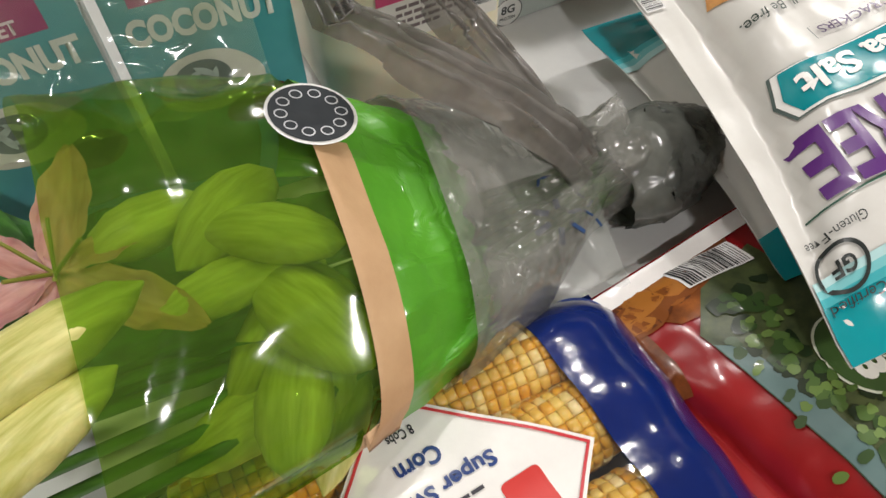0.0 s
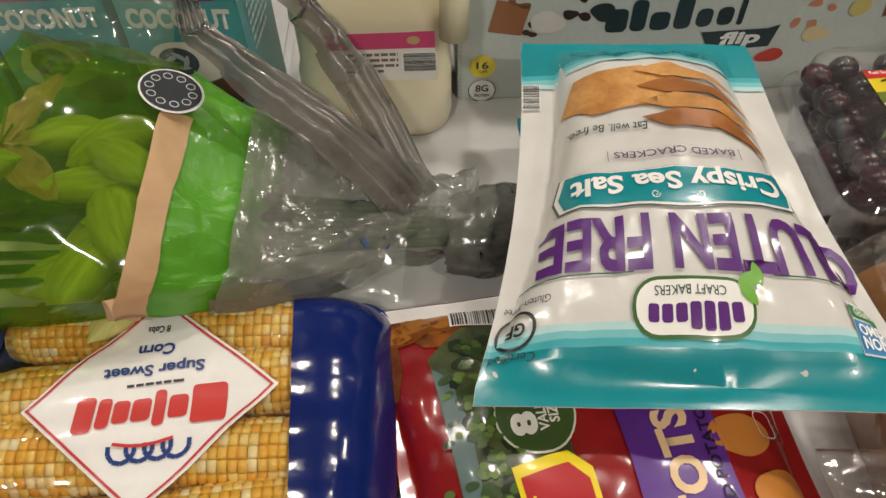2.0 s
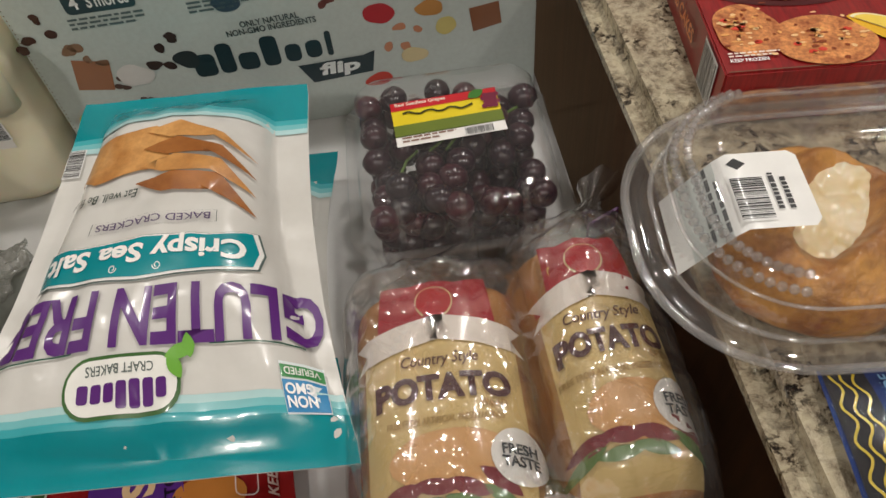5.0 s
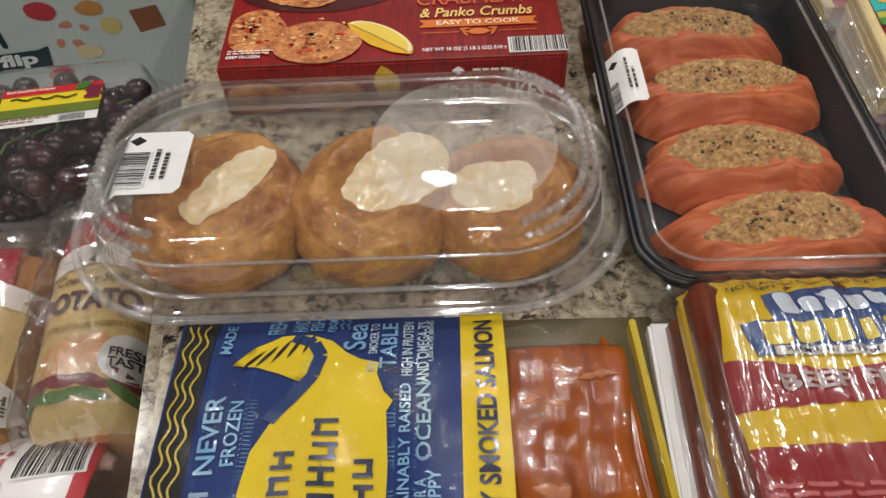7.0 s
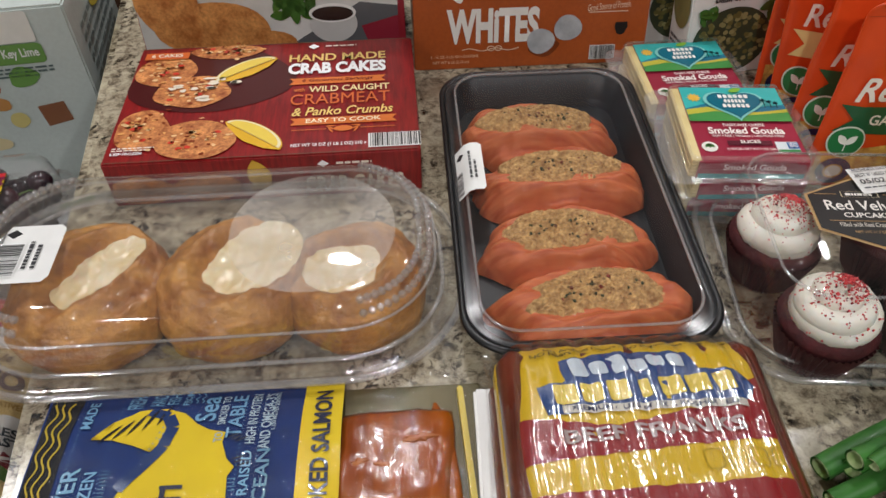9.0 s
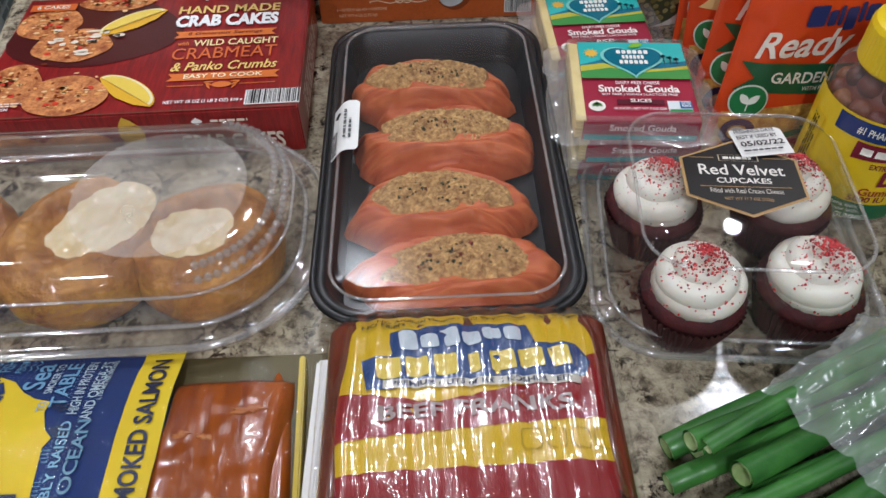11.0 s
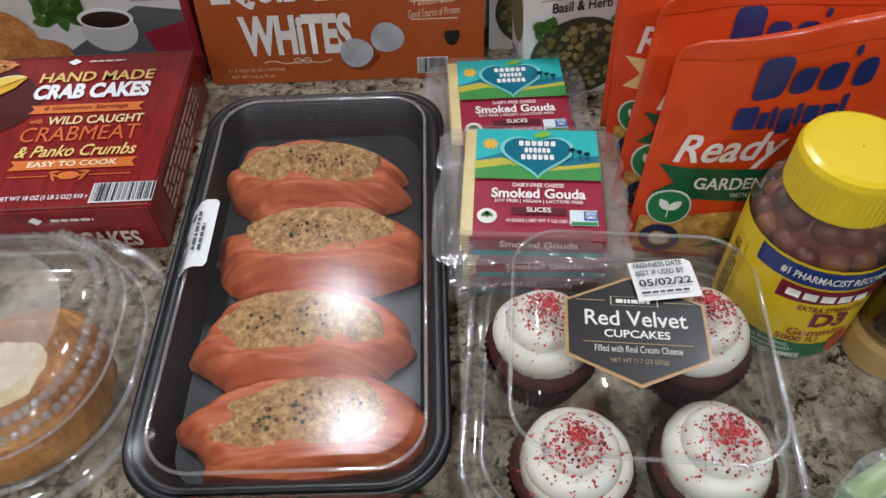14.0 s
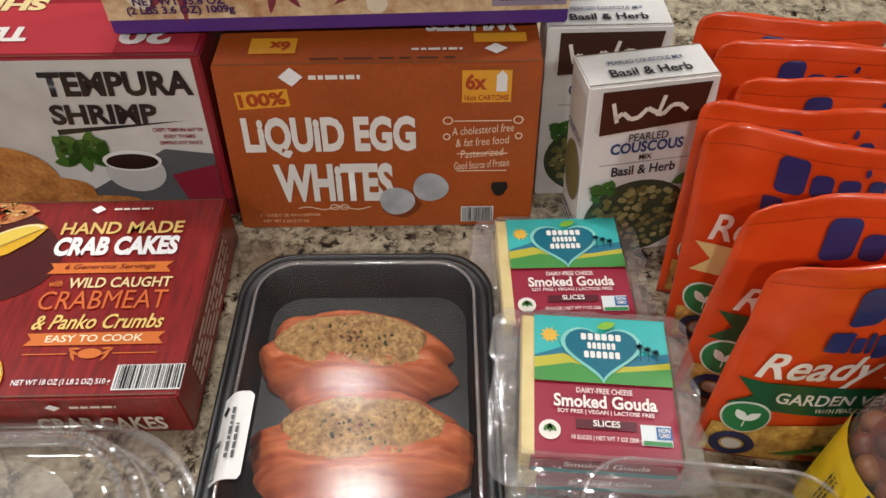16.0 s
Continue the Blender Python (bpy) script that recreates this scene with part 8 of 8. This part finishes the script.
def wrap_at(s, a, off=0.0, seed=1.0, rough=1.0):
    """The wrap's skin: s along it from 0 to 1, a the angle round it."""
    f = s * (len(AX) - 1)
    i = min(len(AX) - 2, int(f))
    t = f - i
    t = t * t * (3 - 2 * t) * 0.4 + t * 0.6
    (p, ry, rz), (q, ry2, rz2) = AX[i], AX[i + 1]
    c = Vector(p).lerp(Vector(q), t)
    y, z = ry + (ry2 - ry) * t + off, rz + (rz2 - rz) * t + off
    k = 1 + 0.05 * math.sin(5 * a + 4 * s) * s
    ca, sa = math.cos(a), math.sin(a)
    pw = 0.6 - 0.2 * max(0, 1 - s * 1.4)
    far = 1.18 if ca > 0 else 1.0
    v = c + Vector((-0.005 - 0.01 * (a - 1.6) ** 2 * (1 - 0.5 * s), y * far * math.copysign(abs(ca) ** 0.75, ca) * k, z * math.copysign(abs(sa) ** (pw if ca < 0 else pw * 0.7), sa) * k))
    if sa > 0:
        v.z -= 0.4 * (1 - 0.6 * s) * max(0.0, c.y + 0.025 - v.y)
    v.z += ridge(s * 3, a * 0.8, 1.3, seed) * 0.005 * rough
    if s > 0.3:
        k = min(1.0, (s - 0.3) * 8) * rough
        v.z += (crumple(s * 9, a * 1.6, seed) - 0.3) * 0.0055 * k + (crumple(s * 26, a * 4.5, seed + 5) - 0.3) * 0.0018 * k
    return v


def wrap_mesh(s0, s1, off, seed, n=44, m=72, a0=-0.35, a1=3.5, rough=1.0, jag=0.0):
    rings = [[tuple(wrap_at(s0 + (s1 + jag * ridge(j * 0.16, seed, 1.0, 6.0) - s0) * i / n, a0 + (a1 - a0) * j / m, off, seed, rough)) for j in range(m + 1)] for i in range(n + 1)]
    return loft(rings, closed=False)


LIME = film("green translucent flower wrap", "#c3dc80", haze=0.17, hazecol="#7aa83c", gain=0.9, rough=0.1, bump=0.25, bscale=14)
LIME2 = mat("lime green wrap", "#5fa82c", 0.36, "#4d931f", 10, 0.12, 0.25, 60, coat=0.2)
bq = thing("lily_bouquet", (0, 0, 0), 0, "lily bouquet wrapped in lime green film with tan stripe", "flowers")
part("clear_wrap", wrap_mesh(0.0, 0.33, 0.0, 1.0, rough=1.5), LIME, bq, "translucent green film", smooth=True)
part("green_wrap", wrap_mesh(0.36, 0.5, 0.0, 1.0, 60, 150, rough=1.5, jag=0.03), LIME2, bq, "creased opaque lime green wrap with a ragged edge")
part("tan_stripe", wrap_mesh(0.325, 0.38, 0.004, 1.0, 10, 72, 1.36, 3.45, rough=1.5), mat("tan paper stripe", "#c9a67c", 0.6, "#bd9870", 20, 0.06), bq, "tan paper stripe", smooth=True)


def seal_at(x, y, off):
    return Vector((0.032 + x * 0.95, 0.267 + y * 0.97, 0.0135 - x * 0.3 + y * 0.2 + off))


shape(bq, seal_at, oval(0.047, 0.038), "#e6e6e2", 2, "seal_edge", 0)
shape(bq, seal_at, oval(0.0435, 0.0348), "#33383c", 3, "round_seal", 0, material=mat("matt dark seal", "#33383c", 0.75))
for k in range(10):
    a = 2 * math.pi * k / 10
    shape(bq, seal_at, ring(0.007, 0.0056, 0.0007, 0.0155 * math.cos(a), 0.012 * math.sin(a), 12), "#c8ccd0", 4, "scroll_mark")
PETAL = streak_mat("pink lily petal", "#a4686a", "#cf9f98", 25, (1, 6, 1), 0.45, 0.1, 0.15, 0.2)
BUD = streak_mat("pale green lily bud", "#a3a440", "#e2dc92", 22, (1, 7, 1), 0.45, 0.1, 0.15, 0.1)
STEM = streak_mat("lily stem", "#2f5a1e", "#5c8a34", 30, (1, 6, 1), 0.45)


def bud(at, rz, ry, l, r):
    prof = [(0.02, 0.0), (0.5, 0.12), (0.85, 0.3), (1.0, 0.52), (0.9, 0.72), (0.55, 0.9), (0.04, 1.0)]
    bm = lathe([(r * a, l * b) for a, b in prof], 24, lambda a, z, q: 0.1 * q * math.cos(3 * a))
    o = part("lily_bud", bm, BUD, bq, "pale green closed bud", smooth=True)
    o.matrix_basis = pose(at[0], at[1], at[2] - (0.4 * max(0, 0.24 - at[1]) + 0.021 if at[0] > -0.1 else 0), 0, 90 + ry, rz)


for at, rz, ry, l, r in (((-0.18, 0.165, -0.012), 22, -4, 0.125, 0.017), ((-0.17, 0.13, -0.02), 30, -4, 0.1, 0.015), ((-0.05, 0.17, -0.02), 40, -10, 0.09, 0.017), ((0.0, 0.15, -0.02), 80, -5, 0.075, 0.017), ((-0.04, 0.25, -0.005), -30, -5, 0.08, 0.016), ((-0.075, 0.21, -0.004), 10, 0, 0.08, 0.014), ((0.03, 0.2, -0.02), 150, 0, 0.07, 0.015), ((-0.02, 0.12, -0.03), 60, 0, 0.08, 0.015), ((-0.055, 0.235, -0.012), 35, -4, 0.075, 0.02), ((-0.02, 0.225, -0.014), -60, 0, 0.085, 0.021), ((-0.005, 0.19, -0.016), -110, 2, 0.075, 0.019), ((-0.085, 0.15, -0.022), 15, -3, 0.08, 0.017), ((-0.03, 0.275, -0.012), -170, 4, 0.07, 0.016)):
    bud(at, rz, ry, l, r)
for k in range(6):
    o = part("lily_petal", leaf3(0.085 if k % 2 else 0.075, 0.03 if k % 2 else 0.022, -0.12, k, 0.002), PETAL, bq, "soft pink petal", smooth=True)
    o.matrix_basis = pose(-0.11, 0.25, -0.03, 0, -8, 60 * k + 20)
for k in range(5):
    part("stamen", tube([(-0.11, 0.25, -0.028), (-0.11 + 0.02 * math.cos(1.26 * k), 0.25 + 0.02 * math.sin(1.26 * k), -0.008)], 0.0011, 6), mat("green stamen", "#8a8a3a", 0.6), bq)
rg = random.Random(14)
for k in range(26):
    o = part("lily_leaf", leaf3(rg.uniform(0.09, 0.15), rg.uniform(0.02, 0.036), rg.uniform(-0.05, 0.12), k, 0.002), LEAF, bq, smooth=True)
    o.matrix_basis = pose(rg.uniform(-0.16, -0.04), rg.uniform(0.19, 0.28), rg.uniform(-0.085, -0.05), rg.uniform(-20, 20), rg.uniform(-10, 8), rg.uniform(110, 230) if k % 2 else rg.uniform(-12, 30))
for k in range(9):
    part("stem", tube([(-0.16, 0.13 + 0.018 * k, -0.06 - 0.004 * (k % 3)), (0.0, 0.16 + 0.011 * k, -0.07), (0.14, 0.22 + 0.006 * k, -0.1), (0.25, 0.268 + 0.004 * k, -0.142 + 0.003 * (k % 4)), (0.3, 0.28 + 0.005 * k, -0.15 + 0.003 * (k % 4))], 0.0035, 8), STEM, bq, smooth=True)

sleeve = bmesh.new()
bmesh.ops.create_grid(sleeve, x_segments=90, y_segments=40, size=1)
for v in sleeve.verts:
    x, t = -0.105 + v.co.x * 0.125, (v.co.y + 1) / 2
    v.co = (x, 0.296 + 0.075 * t, 0.004 + 0.045 * t + (crumple(x * 30, t * 3, 6.0) - 0.3) * 0.006 + ridge(x + t * 0.06, t * 0.1, 26, 5.0) * 0.003)
part("clear_sleeve", sleeve, film("clear flower sleeve", haze=0.14, hazecol="#a9bd98", gain=1.2, rough=0.1, bump=0.2, bscale=25), bq, "clear crinkled top of the flower sleeve", smooth=True)

GREYBAG = film("grey shopping bag film", "#d8dad6", haze=0.36, hazecol="#a4a39c", gain=1.3, rough=0.16, bump=0.3, bscale=40)
sb = thing("shopping_bag", (0, 0, 0), 0, "thin grey plastic shopping bag bunched round the bouquet stems", "plastic bag")
part("bag_body", wrap_mesh(0.47, 1.0, 0.007, 9.0, 110, 150, -1.2, 4.4, 2.2, 0.02), GREYBAG, sb, "crumpled grey film")
CLEARB = film("thin clear bag film", haze=0.2, hazecol="#a8aea6", gain=1.1, rough=0.14, bump=0.3, bscale=20)


def flap(x, y, u, v):
    base = -0.045 - 0.075 * max(0, (x - 0.04) / 0.2) - 0.03 * (1 - v)
    return base + ridge(x, y, 9, 4.0) * 0.009 + ridge(x, y, 22, 2.0) * 0.003


part("bag_flap", sheet(0.07, 0.2, 0.188, 0.27, flap, 60, 60, 0.012, 3.0), CLEARB, sb, "loose clear front of the bag", smooth=True)


def strap(path, widths, n=70, m=26):
    """A gathered strap of film along a path."""
    pts = [Vector(p) for p in path]
    rings = []
    for i in range(n + 1):
        f = i / n * (len(pts) - 1)
        k = min(len(pts) - 2, int(f))
        t = f - k
        p = pts[k].lerp(pts[k + 1], t)
        d = (pts[k + 1] - pts[k]).normalized()
        side = d.cross(Vector((0, 0, 1))).normalized()
        up = side.cross(d)
        w = widths[k] + (widths[k + 1] - widths[k]) * t
        rings.append([tuple(p + side * (w * (j / m - 0.5)) + up * (0.4 * w * math.sin(math.pi * j / m) + 0.004 * math.sin(j * 1.1 + i * 0.05) + 0.006 * crumple(i * 0.08, j * 0.3, 3.0))) for j in range(m + 1)])
    return loft(rings, closed=False)


STRAP = film("gathered grey film", "#b0aeaa", haze=0.5, hazecol="#94908a", gain=1.4, rough=0.17, bump=0.3, bscale=40)
part("bag_handle", strap([(0.062, 0.318, 0.092), (0.05, 0.296, 0.068), (0.054, 0.285, 0.05), (0.074, 0.284, 0.03), (0.104, 0.279, 0.004), (0.136, 0.278, -0.028), (0.166, 0.273, -0.064), (0.19, 0.27, -0.1)], [0.016, 0.018, 0.022, 0.03, 0.036, 0.044, 0.05, 0.05]), STRAP, sb, "gathered grey carry handle", smooth=True)
part("bag_handle", strap([(0.062, 0.318, 0.092), (0.085, 0.35, 0.055), (0.106, 0.368, 0.018), (0.127, 0.364, -0.01), (0.147, 0.354, -0.036), (0.17, 0.334, -0.066), (0.19, 0.31, -0.096), (0.208, 0.292, -0.116)], [0.016, 0.026, 0.03, 0.034, 0.036, 0.036, 0.036, 0.04]), STRAP, sb, "gathered grey carry handle", smooth=True)
for k in range(6):
    o = part("blue_mark", box(0.011, 0.004, 0.0008, 0, 0.0003, x=0.013), ink("#1c3f6e"), sb, "printed dark blue spark")
    o.matrix_basis = pose(0.162, 0.226, -0.083, -18, 22, 60 * k + 12)
for k, (x, y, r) in enumerate(((0.158, 0.25, 60), (0.166, 0.256, 20), (0.186, 0.243, 95), (0.19, 0.236, 40), (0.184, 0.228, 100), (0.188, 0.22, 80))):
    o = part("blue_mark", box(0.01, 0.0016, 0.0008, 0, 0.0003), ink("#1c3f6e"), sb, "printed dark blue stroke")
    o.matrix_basis = pose(x, y, -0.078 - 0.6 * (x - 0.158), -10, 25, r)

DARKBAG = film("dark crumpled bag end", "#a0a49c", haze=0.8, hazecol="#6e706a", gain=1.4, rough=0.18, bump=0.4, bscale=40)
rings = []
for i in range(26):
    q = i / 25
    c = Vector((0.225 + 0.095 * q, 0.272 + 0.02 * q, -0.138 - 0.006 * q))
    rr = 0.03 + 0.012 * math.sin(math.pi * q) - 0.006 * q
    rings.append([tuple(c + Vector((0.006 * ridge(i * 0.3, j * 0.5, 1.0, 4.0), rr * math.cos(a) * (1.1 + 0.08 * ridge(i * 0.12, j * 0.3, 1.0, 2.0)), max(TABLE + 0.001 - c.z, rr * 0.85 * math.sin(a) * (1 + 0.08 * ridge(j * 0.3, i * 0.12, 1.0, 7.0)))))) for j, a in ((j, 2 * math.pi * j / 36) for j in range(36))])
part("bag_end", loft(rings, cap1=True), DARKBAG, sb, "dark crumpled end of the bag", smooth=True)


# ---- printing belongs to the part it is printed on ----
HOSTS = ("box_body", "pouch_body", "bag_body", "wrapper_card", "jar_body", "bottle_body", "pack_body", "jug_body", "lid", "clear_film", "clear_bag", "clear_wrap")
for ob in PRINTS:
    th = ob.parent
    if th is None or th.parent is not None:
        continue
    for kind in HOSTS:
        host = next((c for c in th.children if c.name.split(".")[0] == kind), None)
        if host:
            ob.parent = host
            break
